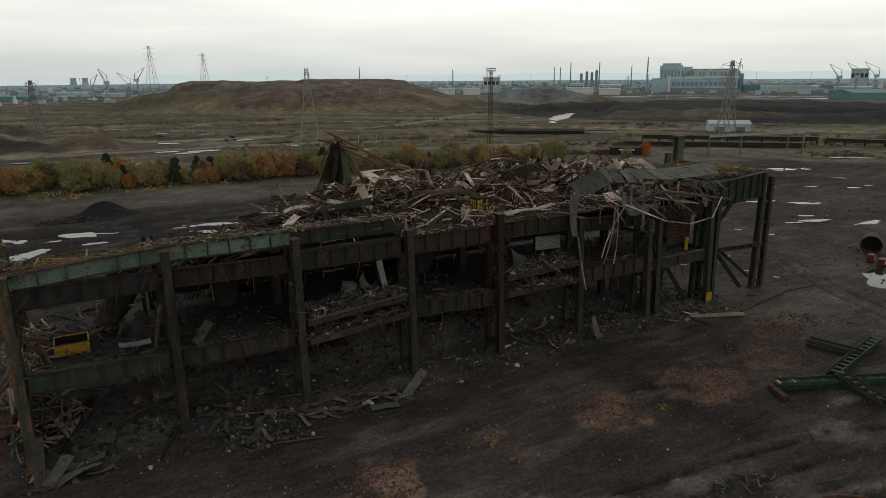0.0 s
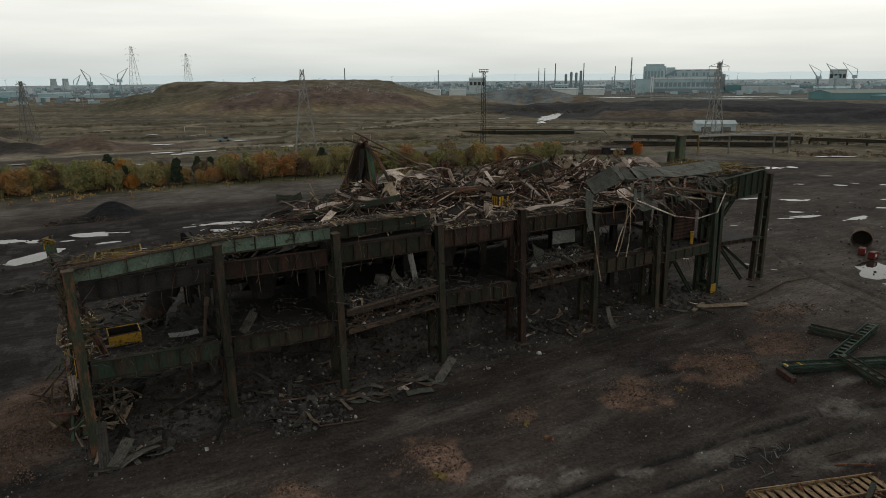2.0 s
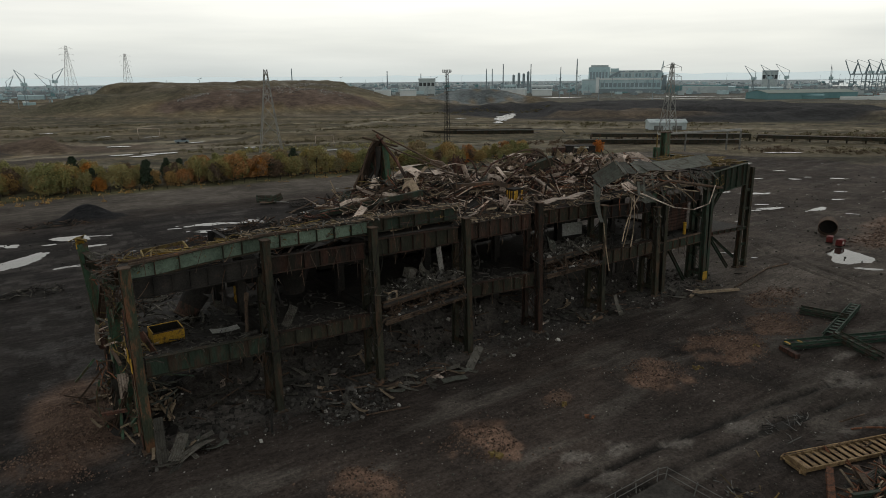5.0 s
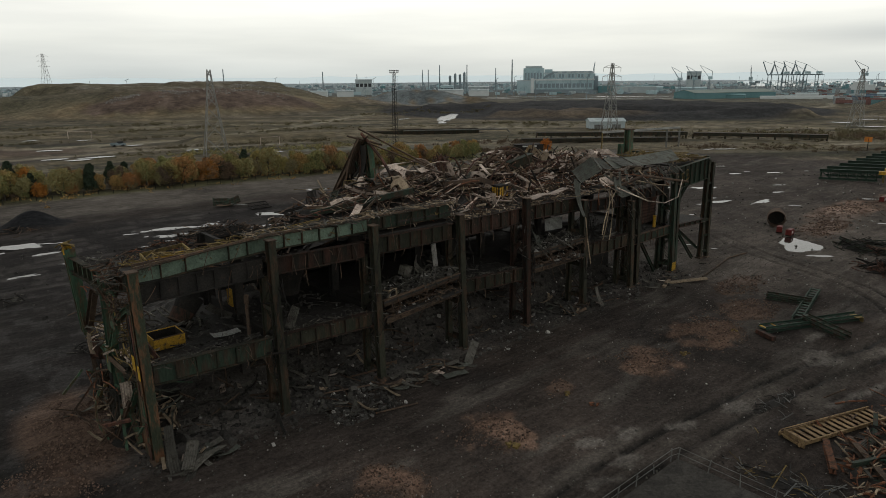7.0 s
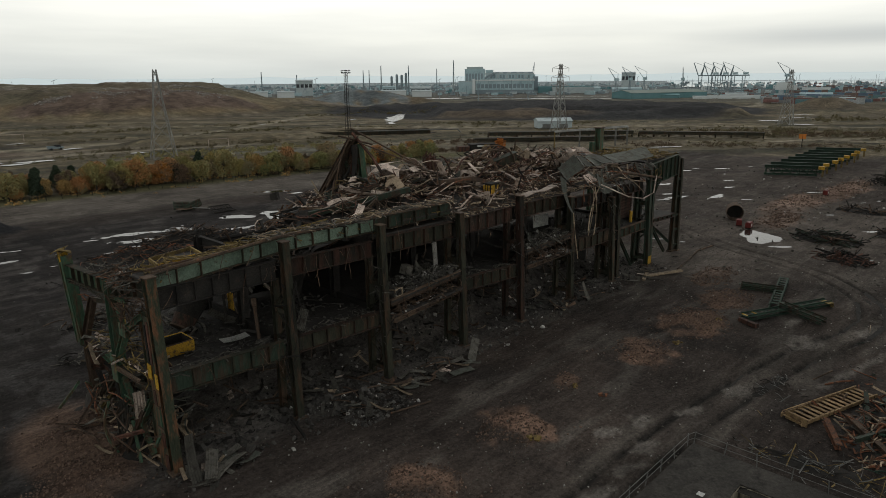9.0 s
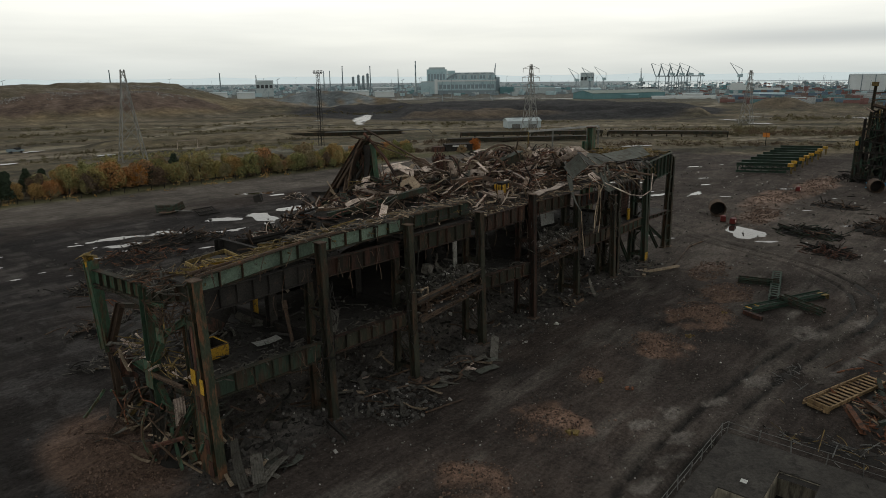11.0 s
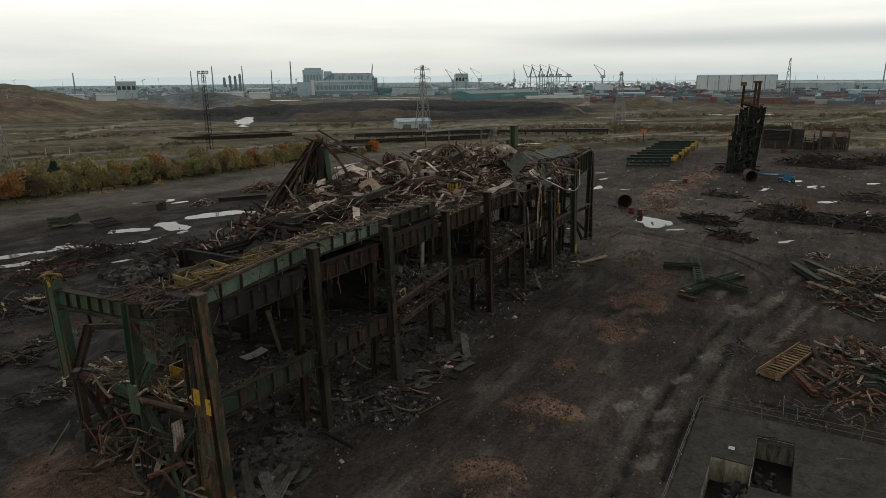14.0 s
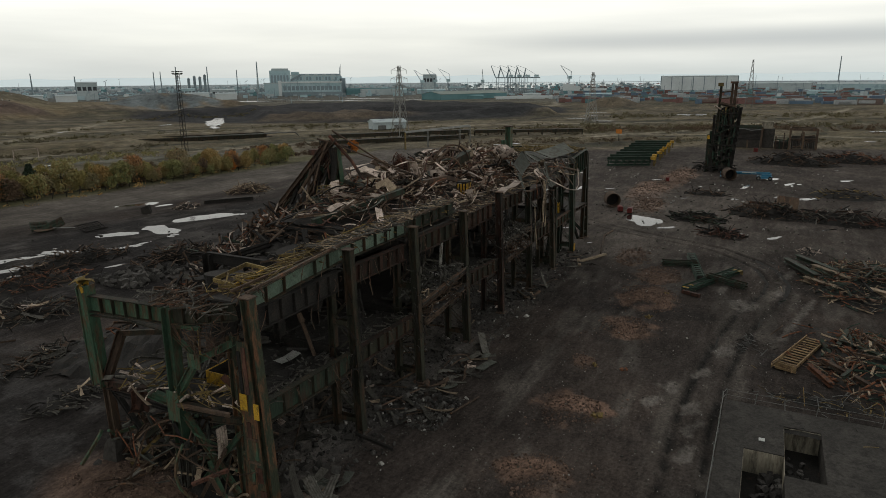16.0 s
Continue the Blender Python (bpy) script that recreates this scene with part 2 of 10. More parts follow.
def leaf_material(name, cols):
    m = bpy.data.materials.new(name)
    m.use_nodes = True
    n, l = m.node_tree.nodes, m.node_tree.links
    bs = n["Principled BSDF"]
    geo, oi = n.new("ShaderNodeNewGeometry"), n.new("ShaderNodeObjectInfo")
    ra = n.new("ShaderNodeValToRGB")
    ra.color_ramp.interpolation = "LINEAR"
    e = ra.color_ramp.elements
    e[0].position, e[0].color = 0.0, rgb(cols[0])
    e[1].position, e[1].color = 1.0, rgb(cols[-1])
    for i, c in enumerate(cols[1:-1]):
        k = e.new((i + 1) / (len(cols) - 1))
        k.color = rgb(c)
    mi = n.new("ShaderNodeMath")
    mi.operation = "MULTIPLY_ADD"
    l.new(geo.outputs["Random Per Island"], mi.inputs[0])
    mi.inputs[1].default_value = 0.10
    sc = n.new("ShaderNodeMath")
    sc.operation = "MULTIPLY"
    sc.inputs[1].default_value = 0.90
    l.new(oi.outputs["Random"], sc.inputs[0])
    l.new(sc.outputs[0], mi.inputs[2])
    l.new(mi.outputs[0], ra.inputs[0])
    mr = n.new("ShaderNodeMapRange")
    mr.inputs["To Min"].default_value, mr.inputs["To Max"].default_value = 0.82, 1.18
    l.new(geo.outputs["Random Per Island"], mr.inputs[0])
    hs = n.new("ShaderNodeHueSaturation")
    l.new(ra.outputs[0], hs.inputs["Color"])
    l.new(mr.outputs[0], hs.inputs["Value"])
    l.new(hs.outputs[0], bs.inputs["Base Color"])
    bs.inputs["Roughness"].default_value = 0.9
    bs.inputs["Specular IOR Level"].default_value = 0.1
    return m


LEAF = leaf_material("autumn_leaves", [(0.257, 0.234, 0.091), (0.152, 0.175, 0.078), (0.320, 0.234, 0.081), (0.195, 0.205, 0.087), (0.350, 0.199, 0.074), (0.234, 0.228, 0.103), (0.210, 0.162, 0.099), (0.381, 0.169, 0.065), (0.175, 0.190, 0.084), (0.273, 0.249, 0.097)])
PINE = leaf_material("dark_conifer_needles", [(0.030, 0.044, 0.028), (0.042, 0.058, 0.036)])
FIRE = leaf_material("orange_autumn_leaves", [(0.40, 0.13, 0.03), (0.33, 0.15, 0.035)])
SCRUB = leaf_material("olive_scrub_leaves", [(0.085, 0.080, 0.045), (0.125, 0.108, 0.058), (0.10, 0.086, 0.055), (0.14, 0.118, 0.062)])

# water with a little ripple
WATER = bpy.data.materials.new("rain_water")
WATER.use_nodes = True
_n, _l = WATER.node_tree.nodes, WATER.node_tree.links
_b = _n["Principled BSDF"]
_b.inputs["Base Color"].default_value = (0.02, 0.018, 0.016, 1)
_b.inputs["Roughness"].default_value = 0.06
_b.inputs["IOR"].default_value = 1.33
_t = _n.new("ShaderNodeTexNoise")
_t.inputs["Scale"].default_value = 2.5
_bp = _n.new("ShaderNodeBump")
_bp.inputs["Strength"].default_value, _bp.inputs["Distance"].default_value = 0.05, 0.02
_l.new(_t.outputs[0], _bp.inputs["Height"])
_l.new(_bp.outputs[0], _b.inputs["Normal"])

POND = bpy.data.materials.new("still_pond_water")
POND.use_nodes = True
_b = POND.node_tree.nodes["Principled BSDF"]
_b.inputs["Base Color"].default_value = (0.03, 0.03, 0.028, 1)
_b.inputs["Roughness"].default_value = 0.2
_b.inputs["IOR"].default_value = 1.33

# ground: the region colour is a mesh attribute, the grain and stones come from noise
GROUND = bpy.data.materials.new("slag_ground")
GROUND.use_nodes = True
_n, _l = GROUND.node_tree.nodes, GROUND.node_tree.links
_b = _n["Principled BSDF"]
_at = _n.new("ShaderNodeAttribute")
_at.attribute_name = "region"
_g = _n.new("ShaderNodeNewGeometry")


def _noise(scale, detail=6, rough=0.65):
    t = _n.new("ShaderNodeTexNoise")
    t.inputs["Scale"].default_value, t.inputs["Detail"].default_value, t.inputs["Roughness"].default_value = scale, detail, rough
    _l.new(_g.outputs["Position"], t.inputs["Vector"])
    return t.outputs[0]


def _range(src, lo, hi, a, b):
    r = _n.new("ShaderNodeMapRange")
    r.inputs["From Min"].default_value, r.inputs["From Max"].default_value = lo, hi
    r.inputs["To Min"].default_value, r.inputs["To Max"].default_value = a, b
    _l.new(src, r.inputs[0])
    return r.outputs[0]


def _mul(a, b):
    t = _n.new("ShaderNodeMath")
    t.operation = "MULTIPLY"
    _l.new(a, t.inputs[0])
    _l.new(b, t.inputs[1])
    return t.outputs[0]


_fine = _noise(3.2, 8, 0.75)
_v = _mul(_mul(_mul(_range(_fine, 0.34, 0.66, 0.58, 1.45), _range(_noise(11.0, 4, 0.7), 0.3, 0.7, 0.72, 1.30)), _range(_noise(0.16, 6, 0.7), 0.3, 0.7, 0.62, 1.42)), _range(_noise(0.035, 7, 0.72), 0.32, 0.68, 0.62, 1.45))
_map = _n.new("ShaderNodeMapping")
_map.inputs["Scale"].default_value = (0.22, 1.0, 1.0)
_map.inputs["Rotation"].default_value = (0, 0, radians(44))
_l.new(_g.outputs["Position"], _map.inputs[0])
_hn = _n.new("ShaderNodeTexNoise")
_hn.inputs["Scale"].default_value, _hn.inputs["Detail"].default_value, _hn.inputs["Roughness"].default_value = 0.05, 9, 0.66
_l.new(_map.outputs[0], _hn.inputs["Vector"])
_hr = _n.new("ShaderNodeValToRGB")
_he = _hr.color_ramp.elements
_he[0].position, _he[0].color = 0.37, (0.028, 0.028, 0.020, 1)
_he[1].position, _he[1].color = 0.66, (0.160, 0.132, 0.085, 1)
for _p, _c in ((0.43, (0.045, 0.044, 0.028)), (0.47, (0.090, 0.076, 0.046)), (0.50, (0.048, 0.042, 0.029)), (0.54, (0.108, 0.089, 0.055)), (0.57, (0.056, 0.053, 0.034)), (0.61, (0.122, 0.098, 0.060))):
    _he.new(_p).color = (*_c, 1)
_l.new(_hn.outputs[0], _hr.inputs[0])
_hm = _n.new("ShaderNodeMix")
_hm.data_type = "RGBA"
_l.new(_at.outputs["Alpha"], _hm.inputs[0])
_l.new(_at.outputs["Color"], _hm.inputs[6])
_l.new(_hr.outputs[0], _hm.inputs[7])
_map2 = _n.new("ShaderNodeMapping")
_map2.inputs["Scale"].default_value = (0.22, 1.0, 1.0)
_map2.inputs["Rotation"].default_value = (0, 0, radians(40))
_l.new(_g.outputs["Position"], _map2.inputs[0])
_sn = _n.new("ShaderNodeTexNoise")
_sn.inputs["Scale"].default_value, _sn.inputs["Detail"].default_value, _sn.inputs["Roughness"].default_value = 1.1, 8, 0.75
_l.new(_map2.outputs[0], _sn.inputs["Vector"])
_v = _mul(_v, _range(_sn.outputs[0], 0.34, 0.66, 0.74, 1.38))
_hs = _n.new("ShaderNodeHueSaturation")
_l.new(_hm.outputs[2], _hs.inputs["Color"])
_l.new(_v, _hs.inputs["Value"])
_mx = _n.new("ShaderNodeMix")
_mx.data_type = "RGBA"
_l.new(_range(_noise(4.2, 4, 0.75), 0.66, 0.70, 0, 0.55), _mx.inputs[0])
_l.new(_hs.outputs[0], _mx.inputs[6])
_mx.inputs[7].default_value = (0.16, 0.15, 0.135, 1)
_l.new(_mx.outputs[2], _b.inputs["Base Color"])
_l.new(_range(_sn.outputs[0], 0.54, 0.70, 0.97, 0.62), _b.inputs["Roughness"])
_b.inputs["Specular IOR Level"].default_value = 0.06
_bp = _n.new("ShaderNodeBump")
_bp.inputs["Strength"].default_value, _bp.inputs["Distance"].default_value = 0.8, 0.12
_l.new(_fine, _bp.inputs["Height"])
_l.new(_bp.outputs[0], _b.inputs["Normal"])

# ---- builders ----
RNG = random.Random(11)


class Geo:
    """Vertices and faces of one mesh."""

    def __init__(self):
        self.v, self.f = [], []

    def add(self, vs, fs):
        o = len(self.v)
        self.v.extend(tuple(p) for p in vs)
        self.f.extend(tuple(i + o for i in q) for q in fs)
        return self

    def box(self, m, sx, sy, sz):
        """A block centred on the pose m."""
        vs = [m @ Vector((x * sx / 2, y * sy / 2, z * sz / 2)) for z in (-1, 1) for x, y in ((-1, -1), (1, -1), (1, 1), (-1, 1))]
        return self.add(vs, [(3, 2, 1, 0), (4, 5, 6, 7), (0, 1, 5, 4), (1, 2, 6, 5), (2, 3, 7, 6), (3, 0, 4, 7)])

    def slab(self, x0, y0, z0, x1, y1, z1):
        return self.box(pose((x0 + x1) / 2, (y0 + y1) / 2, (z0 + z1) / 2), abs(x1 - x0), abs(y1 - y0), abs(z1 - z0))

    def profile(self, pts, p, q, up=(0, 0, 1), cap=True):
        """A cross-section pts (u, v) swept from p to q; v runs along up, u across it."""
        p, q = Vector(p), Vector(q)
        d = (q - p).normalized()
        u = d.cross(Vector(up))
        if u.length < 1e-4:
            u = d.cross(Vector((1, 0, 0)))
        u.normalize()
        w = u.cross(d)
        n = len(pts)
        vs = [e + u * a + w * b for e in (p, q) for a, b in pts]
        fs = [(i, (i + 1) % n, n + (i + 1) % n, n + i) for i in range(n)]
        if cap:
            fs += [tuple(range(n - 1, -1, -1)), tuple(range(n, 2 * n))]
        return self.add(vs, fs)

    def bar(self, p, q, w, h=None, up=(0, 0, 1)):
        h = h or w
        return self.profile([(-w / 2, -h / 2), (w / 2, -h / 2), (w / 2, h / 2), (-w / 2, h / 2)], p, q, up)

    def ibeam(self, p, q, w, h, tw=0.04, tf=0.05, up=(0, 0, 1)):
        a, b, c, d = w / 2, h / 2, tw / 2, h / 2 - tf
        return self.profile([(-a, -b), (a, -b), (a, -d), (c, -d), (c, d), (a, d), (a, b), (-a, b), (-a, d), (-c, d), (-c, -d), (-a, -d)], p, q, up)

    def angle(self, p, q, w=0.15, t=0.02, up=(0, 0, 1)):
        return self.profile([(0, 0), (w, 0), (w, t), (t, t), (t, w), (0, w)], p, q, up)

    def tube(self, p, q, r, r2=None, n=8, cap=True):
        p, q = Vector(p), Vector(q)
        r2 = r if r2 is None else r2
        d = (q - p).normalized()
        u = d.orthogonal().normalized()
        w = d.cross(u)
        vs = [e + (u * math.cos(k * math.tau / n) + w * math.sin(k * math.tau / n)) * s for e, s in ((p, r), (q, r2)) for k in range(n)]
        fs = [(i, (i + 1) % n, n + (i + 1) % n, n + i) for i in range(n)]
        if cap:
            fs += [tuple(range(n - 1, -1, -1)), tuple(range(n, 2 * n))]
        return self.add(vs, fs)

    def path(self, pts, r, n=5):
        for a, b in zip(pts, pts[1:]):
            self.tube(a, b, r, None, n)
        return self

    def sheet(self, m, length, width, bend=0.0, ribs=6, depth=0.05, thick=0.02, twist=0.0, seg=4):
        """A corrugated sheet along x, centred on m, bent about y, with real thickness."""
        nx, ny = seg, ribs * 2
        vs = []
        for side in (0, 1):
            for i in range(nx + 1):
                x = (i / nx - 0.5) * length
                for j in range(ny + 1):
                    y = (j / ny - 0.5) * width
                    z = (depth if j % 2 else 0) + bend * (x / length * 2) ** 2 + side * thick + twist * x * y / max(length * width, 0.1)
                    vs.append(m @ Vector((x, y, z)))
        k = (nx + 1) * (ny + 1)
        fs = []
        for i in range(nx):
            for j in range(ny):
                a = i * (ny + 1) + j
                b = a + ny + 1
                fs += [(a, a + 1, b + 1, b), (k + a, k + b, k + b + 1, k + a + 1)]
        for i in range(nx):
            for j in (0, ny):
                a = i * (ny + 1) + j
                b = a + ny + 1
                fs.append((a, b, k + b, k + a))
        for j in range(ny):
            for i in (0, nx):
                a = i * (ny + 1) + j
                fs.append((a, k + a, k + a + 1, a + 1))
        return self.add(vs, fs)

    def lump(self, c, r, rng, squash=0.7):
        """A broken stone: a jittered block with cut corners."""
        m = pose(*c, rng.uniform(0, 360), rng.uniform(0, 360), rng.uniform(0, 360))
        vs = [m @ Vector((x * r * rng.uniform(0.5, 1), y * r * rng.uniform(0.5, 1), z * r * squash * rng.uniform(0.5, 1)))
              for z in (-1, 1) for x, y in ((-1, -1), (1, -1), (1, 1), (-1, 1))]
        return self.add(vs, [(3, 2, 1, 0), (4, 5, 6, 7), (0, 1, 5, 4), (1, 2, 6, 5), (2, 3, 7, 6), (3, 0, 4, 7)])

    def mesh(self, name, material, smooth=False):
        me = bpy.data.meshes.new(name)
        me.from_pydata(self.v, [], self.f)
        me.materials.append(material)
        me.update()
        if smooth:
            me.polygons.foreach_set("use_smooth", [True] * len(me.polygons))
        return me


def part(name, geo, material, parent, label="", kind="", smooth=False):
    """One mesh object under a thing or a part; geo is in the space of the thing's base."""
    me = geo if isinstance(geo, bpy.types.Mesh) else geo.mesh(name, material, smooth)
    ob = new(name, me)
    ob.parent = parent
    if parent.type == "EMPTY" and parent.get("world_space"):
        ob.matrix_parent_inverse = Matrix.Translation(parent.location).inverted()
    return tagged(ob, label, kind=kind)


def sub(name, geo, material, parent, label=""):
    """A sub-part: parent's own matrix is the identity, so geo stays in the same space."""
    me = geo if isinstance(geo, bpy.types.Mesh) else geo.mesh(name, material)
    ob = new(name, me)
    ob.parent = parent
    return tagged(ob, label)


def thing(name, label, category, group="", at=None, kind=""):
    """An Empty at the base of a thing. With at, its parts are given in world space."""
    ob = new(name)
    if at is not None:
        ob.location = at
        ob["world_space"] = 1
    return tagged(ob, label, category, group, kind)


def single(name, geo, material, label, category, group="", kind="", m=None, smooth=False):
    me = geo if isinstance(geo, bpy.types.Mesh) else geo.mesh(name, material, smooth)
    ob = new(name, me)
    if m is not None:
        ob.matrix_basis = m
    return tagged(ob, label, category, group, kind)


TABLES = {}


def vnoise(x, y, seed=0):
    """Smooth value noise on arrays, 0 to 1."""
    if seed not in TABLES:
        TABLES[seed] = np.random.RandomState(seed).rand(256, 256)
    tab = TABLES[seed]
    xi, yi = np.floor(x).astype(int), np.floor(y).astype(int)
    fx, fy = x - xi, y - yi
    fx, fy = fx * fx * (3 - 2 * fx), fy * fy * (3 - 2 * fy)
    a, b = tab[xi % 256, yi % 256], tab[(xi + 1) % 256, yi % 256]
    c, d = tab[xi % 256, (yi + 1) % 256], tab[(xi + 1) % 256, (yi + 1) % 256]
    return (a * (1 - fx) + b * fx) * (1 - fy) + (c * (1 - fx) + d * fx) * fy


def fbm(x, y, scale, seed=0, octaves=4):
    s, a, t = 0, 1, 0
    for k in range(octaves):
        s = s + a * vnoise(x / scale * 2 ** k + 17.3 * k, y / scale * 2 ** k + 5.1 * k, seed + k)
        t += a
        a *= 0.5
    return s / t

# ---- ground ----
def smooth01(t):
    t = np.clip(t, 0, 1)
    return t * t * (3 - 2 * t)


def hill(x, y, cx, cy, rx, ry, h, rot=0.0, flat=1.6):
    c, s = math.cos(radians(rot)), math.sin(radians(rot))
    u, v = ((x - cx) * c + (y - cy) * s) / rx, (-(x - cx) * s + (y - cy) * c) / ry
    return h * smooth01((1 - np.sqrt(u * u + v * v)) * flat)


# wheel ruts of the yard: centre line of the haul track
TRACK = [(0, 25.2), (9, 25.0), (15, 25.2), (26, 24.5), (33.4, 23.7), (42.6, 22.1), (51, 19.9), (56.3, 19.4), (62.3, 20.8), (66.6, 23.5), (70.9, 27.7), (74, 34), (77, 42), (84, 52)]
PUDDLES = [(87.3, 41.0, 4.8, 3.9, 20), (57.3, 115.4, 7.0, 3.4, -22), (44.9, 113.2, 3.2, 4.6, -20), (60, 137.6, 4.6, 1.7, -36), (39.6, 118.4, 3.6, 1.7, -45), (-8.5, 110.5, 7.2, 2.6, 42), (-0.6, 122.4, 3.8, 2.3, -20), (20.6, 118.8, 5.2, 1.3, -17),
           (28.3, 117.2, 4.4, 1.4, -62), (33.5, 109.6, 4.2, 1.3, -8), (19.3, 113.4, 3.4, 1.1, -30), (-12, 123.3, 4.2, 1.3, -30), (82.4, 36.9, 2.8, 0.8, -50), (61.5, 132.6, 2.0, 0.7, -20), (67, 131, 1.6, 0.5, -20),
           (1, 114.8, 2.4, 0.8, 0), (2, 106, 1.6, 0.4, 0), (-4, 103, 2.0, 0.5, 10), (127, 76, 5, 1.3, -20), (166, 109, 8, 1.8, -20), (118, 60, 3.0, 0.7, 0),
           (141, 17, 3.0, 1.2, -28), (122, 14, 2.4, 0.9, -48), (82, 20, 1.8, 0.5, -38), (149, 20.5, 2.4, 1.2, -40), (103, 28.5, 2.0, 0.7, -26), (92, 12, 2.0, 0.6, -36),
           (112, 66, 3.0, 0.7, -20), (121, 82, 3.6, 0.7, -20), (135, 26, 3.6, 0.5, -8), (112, 8, 3.0, 0.5, -8)]
SOLID = 8
PONDS = [(262, 318, 46, 6.5, 42), (232, 290, 14, 4.0, 42), (560, 562, 44, 14, -55), (612, 468, 60, 11, -58), (588, 515, 50, 8, -58), (650, 410, 40, 7, -60), (540, 600, 30, 12, -50), (680, 480, 60, 9, -55), (640, 560, 50, 10, -50),
         (433, 76, 12, 5, -72), (440, 41, 9, 3.4, -80), (408, 124, 10, 3, -66), (440, 138, 10, 2.6, -66), (473, 24, 5, 2.4, -80), (372, 128, 12, 2.6, -66), (352, 108, 8, 2, -66), (34.6, 281, 4.5, 2.6, -25), (62.6, 279, 4.5, 2.6, 0), (29.2, 248, 4.0, 2.2, 0), (34, 241, 4, 1.8, 0),
         (40, 245, 5.0, 2.2, 0), (73.6, 245, 3.5, 1.8, 0), (83.9, 230.2, 4, 1.6, -10), (90.6, 216.7, 5, 1.4, -15), (14.3, 372.9, 6, 2.2, 0), (36.5, 333.6, 5, 2.0, 0), (53.7, 318.7, 4, 1.8, 0), (16.7, 217.3, 4, 1.4, 0), (-15, 239.9, 5, 1.8, 0), (182, 338, 8, 2.2, 20), (205, 300, 5, 1.0, 20), (236, 330, 5, 1.2, 20), (392, 245, 14, 2.0, -62),
         (252, 24, 7, 1.6, -60), (266, -6, 6, 1.4, -100), (318, -22, 9, 3.0, -65), (215, 60, 5, 0.8, -70), (430, 70, 9, 4, -62), (446, 46, 10, 5, -62), (206, 112, 6, 1.0, -40), (186, 92, 5, 0.8, -30), (300, 70, 8, 1.4, -60)]
ROADS = [([(110, 300), (150, 318), (177, 337), (230, 378), (317, 414), (420, 440), (520, 470)], 4.5), ([(-200, 322), (-60, 305), (60, 292), (150, 276), (235, 228), (300, 165), (345, 90), (380, -40)], 3.0),
         ([(-80, 262), (20, 258), (75, 255), (120, 240)], 3.5), ([(140, 205), (185, 190), (232, 150), (262, 100), (280, 40), (290, -60)], 3.2), ([(-160, 420), (0, 410), (120, 380), (220, 300)], 2.5),
         ([(330, 210), (420, 190), (560, 200), (700, 240)], 5.0), ([(250, 90), (330, 40), (420, 0), (560, -30)], 3.5)]
DARK_LINES = [([(100, 332), (190, 262), (262, 190), (330, 96)], 5.0), ([(130, 352), (260, 262), (330, 172), (392, 60)], 4.0), ([(60, 296), (140, 246), (206, 196)], 3.5), ([(214, 206), (282, 120), (330, 30)], 4.5), ([(236, 120), (276, 40), (300, -60)], 4.0),
              ([(-90, 352), (40, 340), (150, 302)], 4.0), ([(-70, 396), (60, 384), (170, 362), (240, 322)], 4.5), ([(340, 120), (400, 30), (430, -50)], 6.0), ([(-60, 440), (60, 430), (140, 410)], 5.0)]
RED_PATCH = [(14.2, 33.7, 2.9, 3.0, 0.45), (4.8, 33.7, 2.9, 3.2, 0.35), (33.6, 33.6, 3.2, 3.4, 0.25), (44.5, 32.8, 5.5, 3.8, 0.3), (23.6, 35.2, 1.8, 1.4, 0.08), (53.5, 33.2, 5, 3, 0.1),
             (62, 38, 6, 2.5, 0.1), (-7.4, 55.5, 4.0, 5.6, 0.5), (-10, 49.5, 4, 4, 0.5), (121, 45.5, 18, 4, 0.15), (145, 42, 20, 4, 0.15), (102, 42.5, 9, 3.0, 0.15)]


def track_distance(x, y, line):
    d = np.full(x.shape, 1e9)
    for (ax, ay), (bx, by) in zip(line, line[1:]):
        lx, ly = bx - ax, by - ay
        t = np.clip(((x - ax) * lx + (y - ay) * ly) / (lx * lx + ly * ly), 0, 1)
        d = np.minimum(d, np.hypot(x - ax - t * lx, y - ay - t * ly))
    return d


def ellipse(x, y, cx, cy, rx, ry, rot=0.0):
    c, s = math.cos(radians(rot)), math.sin(radians(rot))
    return np.hypot(((x - cx) * c + (y - cy) * s) / rx, (-(x - cx) * s + (y - cy) * c) / ry)


